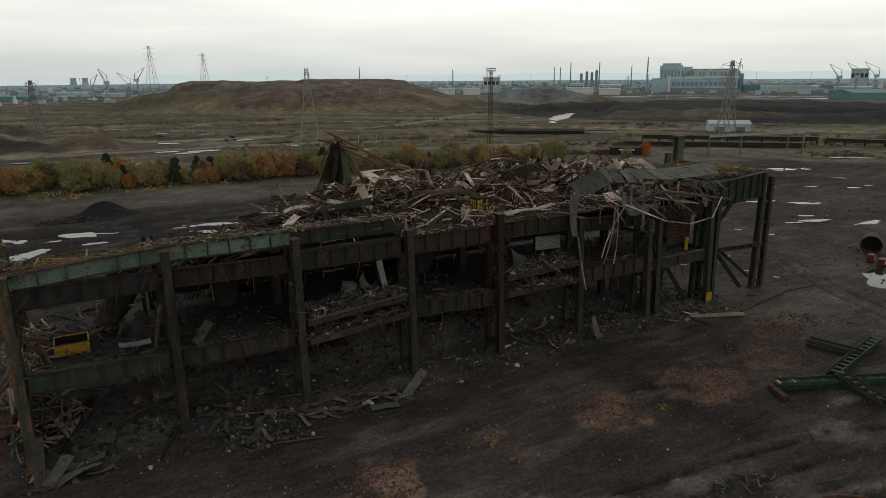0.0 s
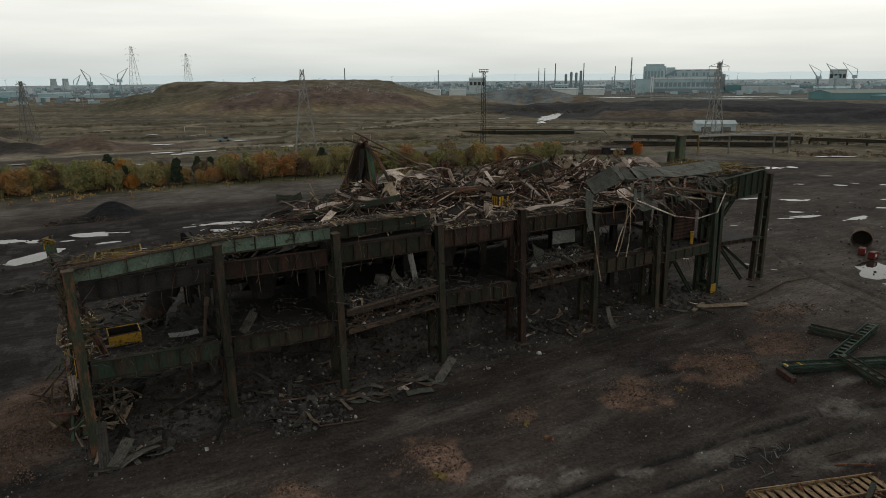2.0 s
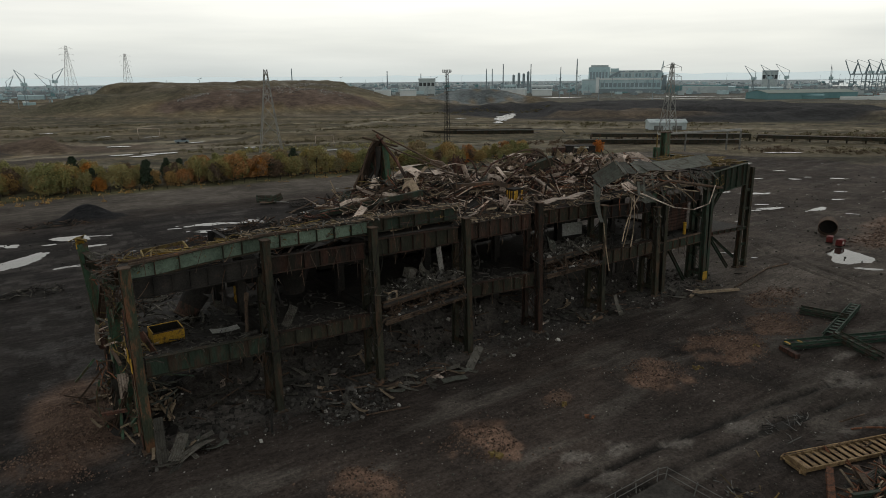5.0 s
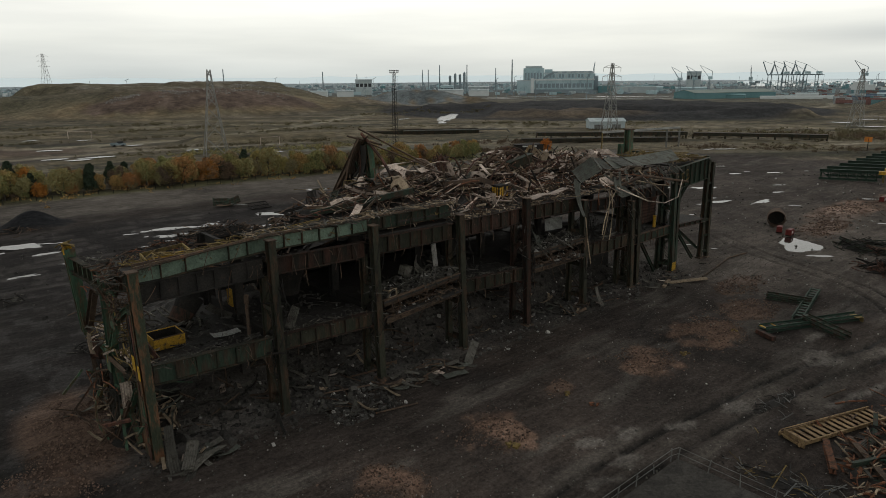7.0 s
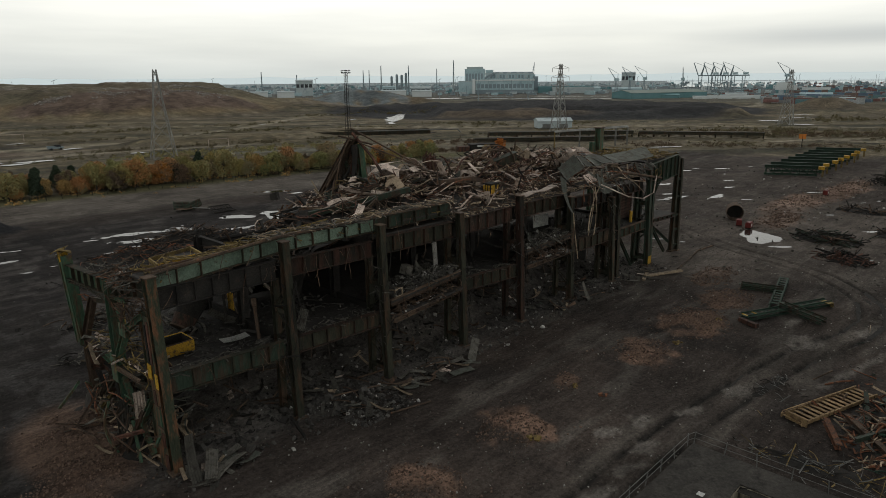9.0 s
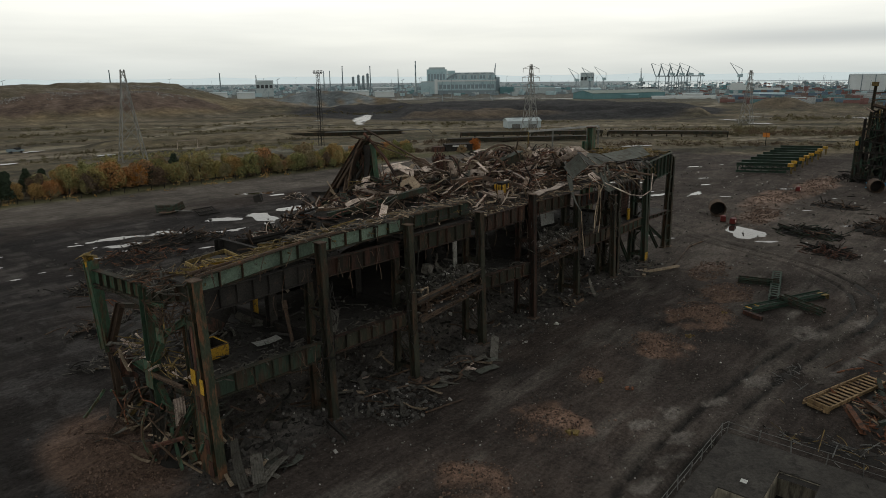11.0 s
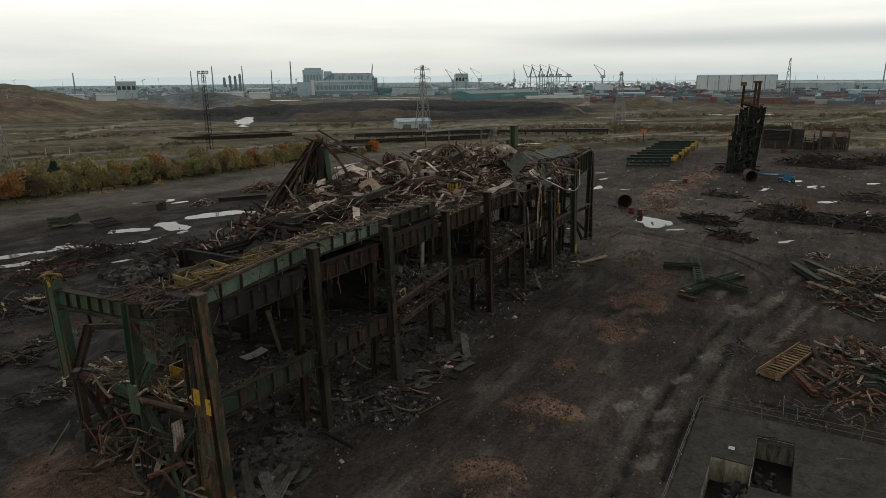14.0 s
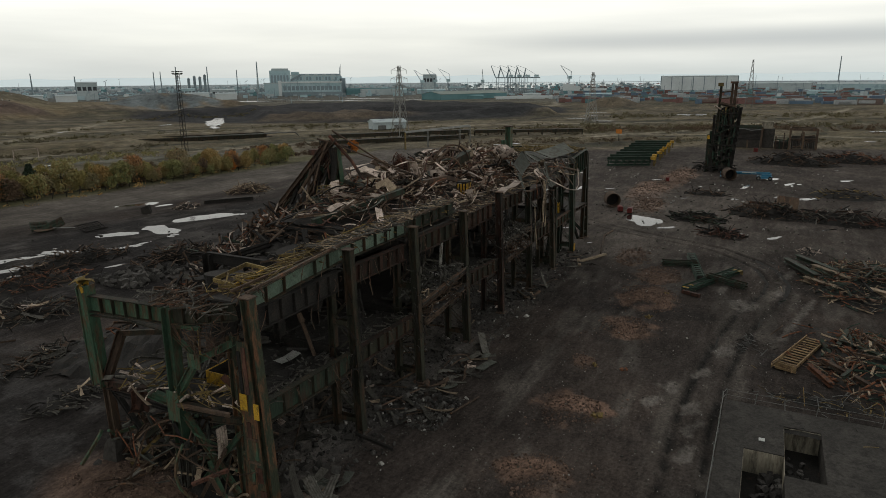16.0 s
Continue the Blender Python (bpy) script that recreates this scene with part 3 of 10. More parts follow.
def relief(x, y):
    """Height of the ground at arrays x, y."""
    d = np.hypot(x - 20, y - 40)
    z = (fbm(x, y, 6.0, 3, 4) - 0.5) * 0.30 + (fbm(x, y, 1.3, 9, 3) - 0.5) * 0.10
    z = z * (1 + 3 * smooth01((d - 130) / 200))
    for cx, cy, rx, ry, h in RED_PATCH:
        z = z + hill(x, y, cx, cy, rx, ry, h, 0, 1.3) * (0.6 + 0.8 * fbm(x, y, 1.5, 21, 3))
    for line in (TRACK,):
        q = np.abs(track_distance(x, y, line) - 1.2)
        z = z - 0.16 * np.exp(-(q / 0.28) ** 2) + 0.07 * np.exp(-((q - 0.5) / 0.2) ** 2)
    for cx, cy, rx, ry, rot in PUDDLES:
        e = ellipse(x, y, cx, cy, rx * 1.25, ry * 1.35, rot)
        w = smooth01((1.35 - e) / 0.35)
        z = z * (1 - w) + w * -0.03
    # concrete slab with its pit
    sl = (x > 4.2) & (x < 21.0) & (y > 8.2) & (y < 23.4)
    z = np.where(sl, -0.25, z)
    z = np.where((x > 7.7) & (x < 18.9) & (y > 16.3) & (y < 22.0), -3.2, z)
    # rubble below and behind the ruin
    z = z + hill(x, y, 27, 55.5, 36, 6.5, 2.2, 0, 1.4) * (0.4 + fbm(x, y, 3.0, 33, 3))
    z = z + hill(x, y, 0, 52, 6, 5, 1.2, 0, 1.3) * (0.4 + fbm(x, y, 2.0, 35, 3))
    z = z + hill(x, y, 20, 66, 26, 9, 3.4, 0, 1.2) * (0.5 + fbm(x, y, 2.5, 36, 3))
    # coal heap and low spoil banks beyond
    z = z + hill(x, y, 3.5, 138, 6.5, 4.6, 3.2, 0, 1.0)
    z = z + hill(x, y, 14, 284, 34, 15, 5.6, -12, 1.1) * (0.5 + 0.8 * fbm(x, y, 9, 41, 3))
    z = z + hill(x, y, -30, 300, 26, 15, 6.0, 0, 1.1) + hill(x, y, -14, 272, 14, 8, 4.2, 0, 1.1)
    z = z + hill(x, y, -40, 370, 40, 25, 6.0, -10, 1.1)
    # embankment behind the trees
    z = z + hill(x, y, 150, 262, 160, 16, 2.0, -12, 1.5)
    # the tip: a long flat-topped heap
    r = 0.7 + 0.6 * fbm(x, y, 60, 51, 4)
    rough = fbm(x, y, 28, 53, 5)
    tip = hill(x, y, 200, 590, 168, 165, 20.0, -14, 1.7) * (0.72 + 0.28 * r) + hill(x, y, 200, 590, 150, 150, 8.0, -14, 1.5) * (rough - 0.35)
    tip = tip + hill(x, y, 178, 486, 90, 30, 2.6, -13, 2.2) * (0.7 + 0.6 * rough)
    tip = np.maximum(tip, hill(x, y, 246, 622, 84, 80, 25.0, -10, 2.6) * (0.86 + 0.26 * rough))
    tip = np.maximum(tip, hill(x, y, 150, 648, 92, 90, 25.0, -6, 2.4) * (0.86 + 0.2 * rough))
    tip = np.maximum(tip, hill(x, y, 92, 600, 84, 62, 13.0, -10, 1.4) * (0.7 + 0.5 * r))
    tip = np.maximum(tip, hill(x, y, 300, 520, 120, 100, 9, -30, 1.3))
    tip = np.maximum(tip, hill(x, y, 366, 476, 80, 48, 16, -50, 1.15))
    z = z + tip * 0.88
    # black stockpiles
    z = z + hill(x, y, 405, 308, 165, 132, 4.0, -45, 4.0) * (0.25 + 1.3 * fbm(x, y, 17, 52, 4))
    z = z + hill(x, y, 322, 330, 24, 30, 1.2, 28, 1.6)
    z = z + hill(x, y, 420, 150, 30, 60, 5.0, 28, 1.5) * r
    z = z + hill(x, y, 560, 150, 40, 30, 7.0, 10, 1.2)
    for cx, cy, rx, ry, rot in PONDS:
        mg = 3 + 0.03 * math.hypot(cx, cy)
        w = smooth01((1.5 - ellipse(x, y, cx, cy, rx * 1.2 + mg, ry * 1.2 + mg, rot)) / 0.5)
        z = z * (1 - w) + w * -0.15
    # the land falls off past the horizon
    far = np.hypot(x, y)
    z = z - np.clip(far - 3300, 0, None) * 0.02
    return z


def region_colour(x, y):
    """Colour of the ground, region by region; distance haze is mixed into the far land."""
    d0 = np.hypot(x, y)
    n1, n2, n3 = fbm(x, y, 14, 61, 4), fbm(x, y, 45, 62, 4), fbm(x, y, 5, 63, 4)
    col = np.empty(x.shape + (3,))

    def put(w, c):
        w = np.clip(w, 0, 1)[..., None]
        col[:] = col * (1 - w) + np.array(c) * w
    col[:] = (0.029, 0.0235, 0.0205)
    put(smooth01((n1 - 0.48) / 0.2) * 0.7, (0.040, 0.0315, 0.0265))
    put(smooth01((n3 - 0.55) / 0.15) * 0.5, (0.018, 0.016, 0.015))
    streak = fbm(x * 0.18 + y * 0.05, y, 1.6, 71, 3)
    put(smooth01((streak - 0.56) / 0.12) * 0.6, (0.060, 0.053, 0.046))
    for cx, cy, rx, ry, h in RED_PATCH:
        put(smooth01((0.84 - ellipse(x, y, cx, cy, rx, ry) + 1.7 * (fbm(x, y, 2.2, 66, 4) - 0.5)) * 2.6) * (0.8 if h > 0.2 else 0.5), (0.112, 0.070, 0.050))
    for line, wt in ((TRACK, 1.0),):
        q = track_distance(x, y, line)
        put(wt * smooth01((3.4 - q) / 1.8) * (0.35 + 0.9 * smooth01((streak - 0.42) / 0.2)) * 0.55, (0.066, 0.057, 0.049))
        put(wt * np.exp(-((np.abs(q - 1.2)) / 0.34) ** 2) * (0.35 + 0.8 * smooth01((fbm(x, y, 1.4, 84, 3) - 0.35) / 0.2)), (0.012, 0.011, 0.010))
    for cx, cy, rx, ry in ((31.7, 23.9, 1.5, 1.0), (21.4, 27.5, 1.4, 0.8), (18.8, 28.4, 1.0, 0.6), (15.5, 25.1, 1.2, 0.5), (11.8, 25.1, 1.3, 0.5), (45.9, 23.6, 1.7, 0.8), (45.4, 22.4, 2.2, 0.7), (53, 19.2, 3.0, 0.6), (40, 18.4, 3.5, 0.4), (25.4, 25.4, 1.0, 0.6), (18.5, 25.5, 1.2, 0.6), (60, 18.5, 3.5, 0.5), (47, 16.8, 4.0, 0.4), (51, 25.4, 2.0, 0.5)):
        put(smooth01((1.25 - ellipse(x, y, cx, cy, rx, ry, -14) + 1.6 * (fbm(x, y, 0.9, 81, 3) - 0.5)) * 2.2) * 0.75, (0.098, 0.088, 0.078))
    for cx, cy, rx, ry, h in RED_PATCH[-3:]:
        put(smooth01((1.1 - ellipse(x, y, cx, cy, rx, ry)) * 2 + 2.2 * (n3 - 0.5)) * 0.9, (0.180, 0.118, 0.088))
    # grey rubble strip under and in front of the ruin
    put(smooth01((8.5 - np.abs(y - 53)) / 3) * smooth01((40 - np.abs(x - 30)) / 6) * (0.25 + 0.7 * n3), (0.068, 0.063, 0.058))
    # wet black ground behind the end frame, its sheen painted in as pale streaks
    put(smooth01((1 - ellipse(x, y, -22, 82, 30, 44)) * 3) * 0.85, (0.019, 0.017, 0.016))
    put(smooth01((1 - ellipse(x, y, -22, 82, 34, 50)) * 3) * smooth01((fbm(x * 0.6 + y * 0.5, y * 0.3 - x * 0.4, 1.4, 79, 4) - 0.60) / 0.04) * 0.35, (0.060, 0.057, 0.055))
    put(smooth01((1.15 - ellipse(x, y, -7.6, 55.5, 4.6, 7.0)) * 2.5) * np.clip(2.6 * n3 - 0.7, 0, 1) * 0.8, (0.088, 0.058, 0.043))
    put(smooth01((1 - ellipse(x, y, 26, 108, 66, 27, -6)) * 3.5) * (0.6 + 0.8 * n1), (0.0165, 0.0145, 0.0140))
    put(smooth01((1 - ellipse(x, y, 26, 108, 66, 27, -6)) * 3) * smooth01((fbm(x * 0.3 + 5, y + 0.2 * x, 1.7, 80, 4) - 0.58) / 0.05) * 0.55, (0.052, 0.047, 0.043))
    put(smooth01((x - 55) / 30) * smooth01((100 - y) / 30) * 0.42 * (0.4 + 0.9 * n1), (0.066, 0.055, 0.047))
    put(smooth01((1 - ellipse(x, y, 92, 38, 44, 17, -6)) * 2.5) * 0.5 * (0.4 + 0.9 * n3), (0.088, 0.075, 0.064))
    # haul road in front of the trees
    edge = 168 - 0.105 * (x + 15)
    put(smooth01((y - edge + 26) / 5) * 0.85 * (0.6 + 0.5 * n1), (0.088, 0.077, 0.066))
    put(smooth01((1.1 - ellipse(x, y, 3.5, 138, 7, 4.6)) * 4), (0.012, 0.012, 0.013))
    put(smooth01((y - edge + 3) / 3), (0.060, 0.056, 0.030))
    # open land past the yard
    off = smooth01((y - edge - 6 + 14 * (n1 - 0.5)) / 10)
    right = smooth01((x + 0.42 * y - 232 + 20 * (n1 - 0.5)) / 14)
    scrub = np.maximum(off, right)
    put(scrub, (0.068, 0.057, 0.041))
    # long bands of tan grass, dark scrub and bare spoil that lie along the contours
    u, v = x * 0.72 - y * 0.69, x * 0.69 + y * 0.72
    b1, b2, b3 = fbm(u * 0.16, v, 16, 75, 5), fbm(u * 0.10, v, 9, 76, 4), fbm(u * 0.35, v, 30, 77, 4)
    put(scrub * smooth01((b3 - 0.50) / 0.07) * 0.8, (0.104, 0.086, 0.054))
    put(scrub * smooth01((0.46 - b3) / 0.06) * 0.8, (0.054, 0.047, 0.038))
    put(scrub * smooth01((b1 - 0.55) / 0.04) * 0.8, (0.128, 0.107, 0.070))
    put(scrub * smooth01((0.43 - b1) / 0.04) * 0.8, (0.037, 0.038, 0.026))
    put(scrub * smooth01((b2 - 0.61) / 0.03) * 0.8, (0.140, 0.122, 0.092))
    put(scrub * smooth01((0.38 - b2) / 0.03) * 0.75, (0.031, 0.030, 0.023))
    put(smooth01((1 - ellipse(x, y, 14, 284, 37, 18, -12)) * 3), (0.071, 0.055, 0.042))
    put(smooth01((1 - ellipse(x, y, -32, 300, 32, 20)) * 3), (0.031, 0.028, 0.026))
    put(smooth01((1 - ellipse(x, y, -14, 272, 16, 10)) * 3), (0.034, 0.031, 0.028))
    put(smooth01((1 - ellipse(x, y, -40, 370, 45, 30)) * 3), (0.048, 0.043, 0.037))
    put(smooth01((1 - ellipse(x, y, 10, 252, 55, 14)) * 2.5) * 0.9, (0.043, 0.038, 0.034))
    put(smooth01((1 - ellipse(x, y, 62, 292, 24, 7)) * 3) * 0.9, (0.149, 0.138, 0.101))
    put(smooth01((1 - ellipse(x, y, 120, 205, 34, 5, -32)) * 3) * 0.8, (0.132, 0.144, 0.136))
    for line, wd in DARK_LINES:
        q = track_distance(x, y, line)
        put(scrub * smooth01((wd - q + 5 * (n1 - 0.5)) / 2.5) * (0.45 + 0.9 * n2), (0.026, 0.025, 0.018))
        put(scrub * smooth01((wd * 0.7 - np.abs(q - wd * 2.2) + 4 * (n1 - 0.5)) / 2.5) * 0.55, (0.14, 0.122, 0.074))
    road = np.zeros(x.shape)
    for line, wd in ROADS:
        q = track_distance(x, y, line)
        road = np.maximum(road, smooth01((wd - q) / 1.5) * smooth01((d0 - 120) / 40))
    put(road * 0.9, (0.167, 0.153, 0.114))
    # the tip
    e = ellipse(x, y, 192, 592, 172, 170, -14)
    put(smooth01((1.02 - e) * 4), (0.106, 0.090, 0.058))
    put(smooth01((n1 - 0.55) / 0.08) * smooth01((1.02 - e) * 4) * 0.6, (0.132, 0.102, 0.062))
    put(smooth01((0.74 - e + 0.3 * (n2 - 0.5)) * 7) * 0.9, (0.068, 0.062, 0.042))
    put(smooth01((0.58 - e + 0.4 * (n1 - 0.5)) * 6) * 0.6, (0.094, 0.080, 0.058))
    face = ellipse(x, y, 178, 486, 84, 27, -13) + 0.30 * (n2 - 0.5) + 0.22 * (n1 - 0.5)
    put(smooth01((1.0 - face) * 16) * 0.95, (0.074, 0.053, 0.045))
    put(smooth01((1.0 - face) * 6) * smooth01((n3 - 0.48) / 0.12) * 0.4, (0.118, 0.092, 0.076))
    put(smooth01((1.25 - face) * 6) * smooth01((face - 1.0) * 9) * 0.7, (0.138, 0.102, 0.060))
    put(smooth01((n3 - 0.57) / 0.05) * smooth01((0.52 - e) * 9) * 0.45, (0.200, 0.188, 0.165))
    et = ellipse(x, y, 92, 606, 92, 70, -10)
    put(smooth01((1 - et) * 4) * smooth01((e - 0.55) * 5), (0.065, 0.062, 0.042))
    put(smooth01((1 - et) * 4) * smooth01((n2 - 0.52) / 0.08) * smooth01((e - 0.55) * 5) * 0.8, (0.043, 0.044, 0.035))
    put(smooth01((1 - ellipse(x, y, 366, 476, 75, 48, -50)) * 4), (0.110, 0.088, 0.058))
    slot = np.abs(((x * 0.643 - y * 0.766) / 15) % 1 - 0.5)
    put(smooth01((0.8 - ellipse(x, y, 352, 462, 60, 34, -50)) * 8) * smooth01((slot - 0.07) / 0.04), (0.092, 0.108, 0.112))
    # stockpiles
    put(smooth01((1.04 - ellipse(x, y, 405, 308, 166, 133, -45)) * 9) * smooth01((ellipse(x, y, 366, 476, 76, 50, -50) - 1.0) * 5) * (0.75 + 0.8 * n1), (0.019, 0.020, 0.021))
    put(smooth01((1.0 - ellipse(x, y, 318, 268, 62, 34, -45)) * 3) * (0.5 + n3 * 0.8), (0.062, 0.050, 0.036))
    put(smooth01((1.05 - ellipse(x, y, 322, 330, 26, 32, 28)) * 6), (0.022, 0.023, 0.024))
    put(smooth01((1.0 - ellipse(x, y, 610, 500, 150, 85, -55)) * 3) * (0.6 + n1 * 0.8), (0.060, 0.066, 0.066))
    put(smooth01((1.05 - ellipse(x, y, 560, 150, 42, 32, 10)) * 6), (0.085, 0.068, 0.052))
    col *= 1.08 + scrub[..., None] * np.array((0.08, 0.03, 0.02))
    # ground before the ruin is brightened by up to a quarter within an ellipse
    col *= (1 + 0.24 * smooth01((1 - ellipse(x, y, 14, 40, 34, 15)) * 3))[..., None]
    # far land covered by works, haze painted in as paler, bluer colour with distance
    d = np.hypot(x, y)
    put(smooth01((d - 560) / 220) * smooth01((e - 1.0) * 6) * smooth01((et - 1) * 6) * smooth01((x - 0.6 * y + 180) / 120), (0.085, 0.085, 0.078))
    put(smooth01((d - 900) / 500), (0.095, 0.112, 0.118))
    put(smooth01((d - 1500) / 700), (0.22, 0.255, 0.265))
    mask = scrub * 0.5 * (1 - road) * smooth01((e - 0.93) * 8) * smooth01((ellipse(x, y, 405, 308, 166, 133, -45) - 0.97) * 8) * smooth01((ellipse(x, y, 366, 476, 78, 50, -50) - 0.98) * 8) * smooth01((1100 - d) / 400)
    mask = mask * smooth01((ellipse(x, y, 10, 284, 62, 40) - 0.9) * 6)
    mask = np.maximum(mask, 0.18 * smooth01((1.0 - e) * 8))
    return np.concatenate([col, mask[..., None]], -1)


def axis(lo, fine0, fine1, hi, step, growth):
    a = list(np.arange(fine0, fine1 + step / 2, step))
    s, p, q = step, fine1, fine0
    up, down = [], []
    while p < hi:
        s = min(s * growth, 130)
        p += s
        up.append(p)
    s = step
    while q > lo:
        s = min(s * growth, 130)
        q -= s
        down.append(q)
    return np.array(down[::-1] + a + up)


gx = axis(-3600, -10, 74, 4300, 0.30, 1.022)
gy = axis(-1500, 14, 50, 4300, 0.30, 1.022)
GX, GY = np.meshgrid(gx, gy)
GZ = relief(GX, GY)
ground_mesh = bpy.data.meshes.new("ground")
nx, ny = len(gx), len(gy)
ids = np.arange(nx * ny).reshape(ny, nx)
quads = np.stack([ids[:-1, :-1], ids[:-1, 1:], ids[1:, 1:], ids[1:, :-1]], -1).reshape(-1, 4)
ground_mesh.from_pydata(np.stack([GX, GY, GZ], -1).reshape(-1, 3).tolist(), [], quads.tolist())
att = ground_mesh.color_attributes.new("region", "FLOAT_COLOR", "POINT")
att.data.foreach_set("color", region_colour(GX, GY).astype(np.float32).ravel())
ground_mesh.polygons.foreach_set("use_smooth", [True] * len(ground_mesh.polygons))
ground_mesh.materials.append(GROUND)
tagged(new("ground", ground_mesh), "black slag and rubble yard with open scrubland beyond", "ground", kind="structure")


def gz(x, y):
    return float(relief(np.array([float(x)]), np.array([float(y)]))[0])


# rain puddles
def water_patch(cx, cy, rx, ry, rot, cell, seed, z, ragged=2.9, m=None):
    """Standing water where a noise field inside an ellipse lies above a level, cut cell by cell."""
    nx, ny = max(4, int(2.6 * rx / cell)), max(4, int(2.6 * ry / cell))
    U, V = np.meshgrid(np.linspace(-1.3, 1.3, nx) * rx, np.linspace(-1.3, 1.3, ny) * ry)
    F = 1.0 - np.hypot(U / rx, V / ry) - 0.16 + ragged * (fbm(U * 0.5 + seed * 7.7, V + seed * 3.1, max(ry * 0.8, cell * 5), 90, 4) - 0.5)
    mt = pose(cx, cy, z, 0, 0, rot)
    g = Geo()
    for j in range(ny - 1):
        for i in range(nx - 1):
            q = [(U[b, a], V[b, a], F[b, a]) for b, a in ((j, i), (j, i + 1), (j + 1, i + 1), (j + 1, i))]
            if max(c[2] for c in q) <= 0:
                continue
            poly = []
            for k in range(4):
                p0, p1 = q[k], q[(k + 1) % 4]
                if p0[2] > 0:
                    poly.append((p0[0], p0[1], 0))
                if (p0[2] > 0) != (p1[2] > 0):
                    t = p0[2] / (p0[2] - p1[2])
                    poly.append((p0[0] + t * (p1[0] - p0[0]), p0[1] + t * (p1[1] - p0[1]), 0))
            if len(poly) > 2:
                g.add([mt @ Vector(p) for p in poly], [tuple(range(len(poly)))])
    if g.f:
        single("puddle", g, m or WATER, "shallow rain puddle lying on the black slag", "puddle", "rain puddles on the yard", "structure")


for i, pd in enumerate(PUDDLES):
    water_patch(*pd, max(0.12, 0.0016 * math.hypot(pd[0] + 20, pd[1]), pd[2] / 45), i, 0.0, (1.0 if i == 0 else 1.5) if i < SOLID else 2.6)
glint = random.Random(515)
for k in range(46):
    x, y = glint.uniform(64, 175), glint.uniform(4, 92)
    if 150 < x and 46 < y < 70:
        continue
    r = glint.uniform(0.5, 1.5) * (0.6 + x / 160)
    water_patch(x, y, r, r * glint.uniform(0.22, 0.4), glint.uniform(-60, -25), 0.16, 200 + k, gz(x, y) + 0.05, 1.8)
for k in range(16):
    x, y = glint.uniform(-20, 50), glint.uniform(98, 128)
    r = glint.uniform(0.6, 1.8)
    water_patch(x, y, r, r * glint.uniform(0.2, 0.4), glint.uniform(-40, 0), 0.16, 300 + k, gz(x, y) + 0.05, 1.8)
for i, pd in enumerate(PONDS):
    water_patch(*pd, max(0.5, 0.0024 * math.hypot(pd[0], pd[1]), pd[2] / 45), 50 + i, 0.12, 0.9 if i == 0 else (1.9 if pd[0] < 100 else 2.9 if pd[0] < 500 else 1.5), POND)

# ---- the ruined steel building ----
COLX = [-5.05, 4.5, 13.6, 23.2, 32.2, 41.6, 50.9, 60.3, 69.6]
FRONT, BACK = 46.8, 60.0
ruin = thing("ruined_steel_building", "half demolished steel-framed works building with rusty green plate girders", "ruin", at=(30, 53, 0))


def girder(name, p, q, depth, flange, web_m, flange_m, label="", pitch=1.05, both=False):
    """A plate girder hung below the line p to q: web with flanges and stiffeners as pieces."""
    p, q = Vector(p), Vector(q)
    d = (q - p).normalized()
    side = d.cross(Vector((0, 0, 1))).normalized()
    dn = Vector((0, 0, -depth))
    web = part(name, Geo().bar(p + dn / 2, q + dn / 2, 0.03, depth), web_m, ruin, label)
    sub("top_flange", Geo().bar(p, q, flange, 0.06), flange_m, web)
    sub("bottom_flange", Geo().bar(p + dn, q + dn, flange, 0.06), flange_m, web)
    n = max(2, round((q - p).length / pitch))
    for i in range(1, n):
        c = p.lerp(q, i / n) + side * (flange / 4 + 0.01)
        sub("stiffener", Geo().bar(c + dn * 0.03, c + dn * 0.97, flange / 2 - 0.03, 0.04, d), flange_m, web)
    return web


def column(x, yb, yt, top, w, m, lab, back=48.7, zback=10.7, zb=-0.3):
    """Two rolled legs tied by batten plates, on a base plate."""
    leg = part("column", Geo().ibeam((x, yb, zb), (x, yt, top), w, 0.62, 0.05, 0.06, (0, 1, 0)), m, ruin, lab)
    sub("cap_plate", Geo().slab(x - w / 2 - 0.06, yt - 0.40, top, x + w / 2 + 0.06, yt + 0.40, top + 0.07), RUST, leg)
    sub("base_plate", Geo().slab(x - w / 2 - 0.2, yb - 0.5, zb, x + w / 2 + 0.2, yb + 0.5, zb + 0.42), RUST, leg)
    if back:
        sub("rear_leg", Geo().ibeam((x, back, zb), (x, back, zback), w * 0.85, 0.5, 0.05, 0.06, (0, 1, 0)), m, leg)
        for z in ((1.0, 4.6, 8.4) if x > 0 else (3.4, 8.6)):
            y = yb + (yt - yb) * z / top
            sub("batten_plate", Geo().slab(x - w * 0.45, y + 0.25, z - 0.16, x - w * 0.45 + 0.04, back - 0.2, z + 0.16), m, leg)
            sub("batten_plate", Geo().slab(x + w * 0.41, y + 0.25, z - 0.16, x + w * 0.45, back - 0.2, z + 0.16), m, leg)
    if back:
        for s in (-1, 1):
            n = 7
            for k in range(n):
                z0, z1 = 0.4 + k * (zback - 1.0) / n, 0.4 + (k + 1) * (zback - 1.0) / n
                ya, yc = yb + (yt - yb) * z0 / top + 0.25, yb + (yt - yb) * z1 / top + 0.25
                sub("lacing_bar", Geo().bar((x + s * w * 0.40, ya if k % 2 else back - 0.2, z0), (x + s * w * 0.40, back - 0.2 if k % 2 else yc, z1), 0.11, 0.04), m, leg)
    return leg


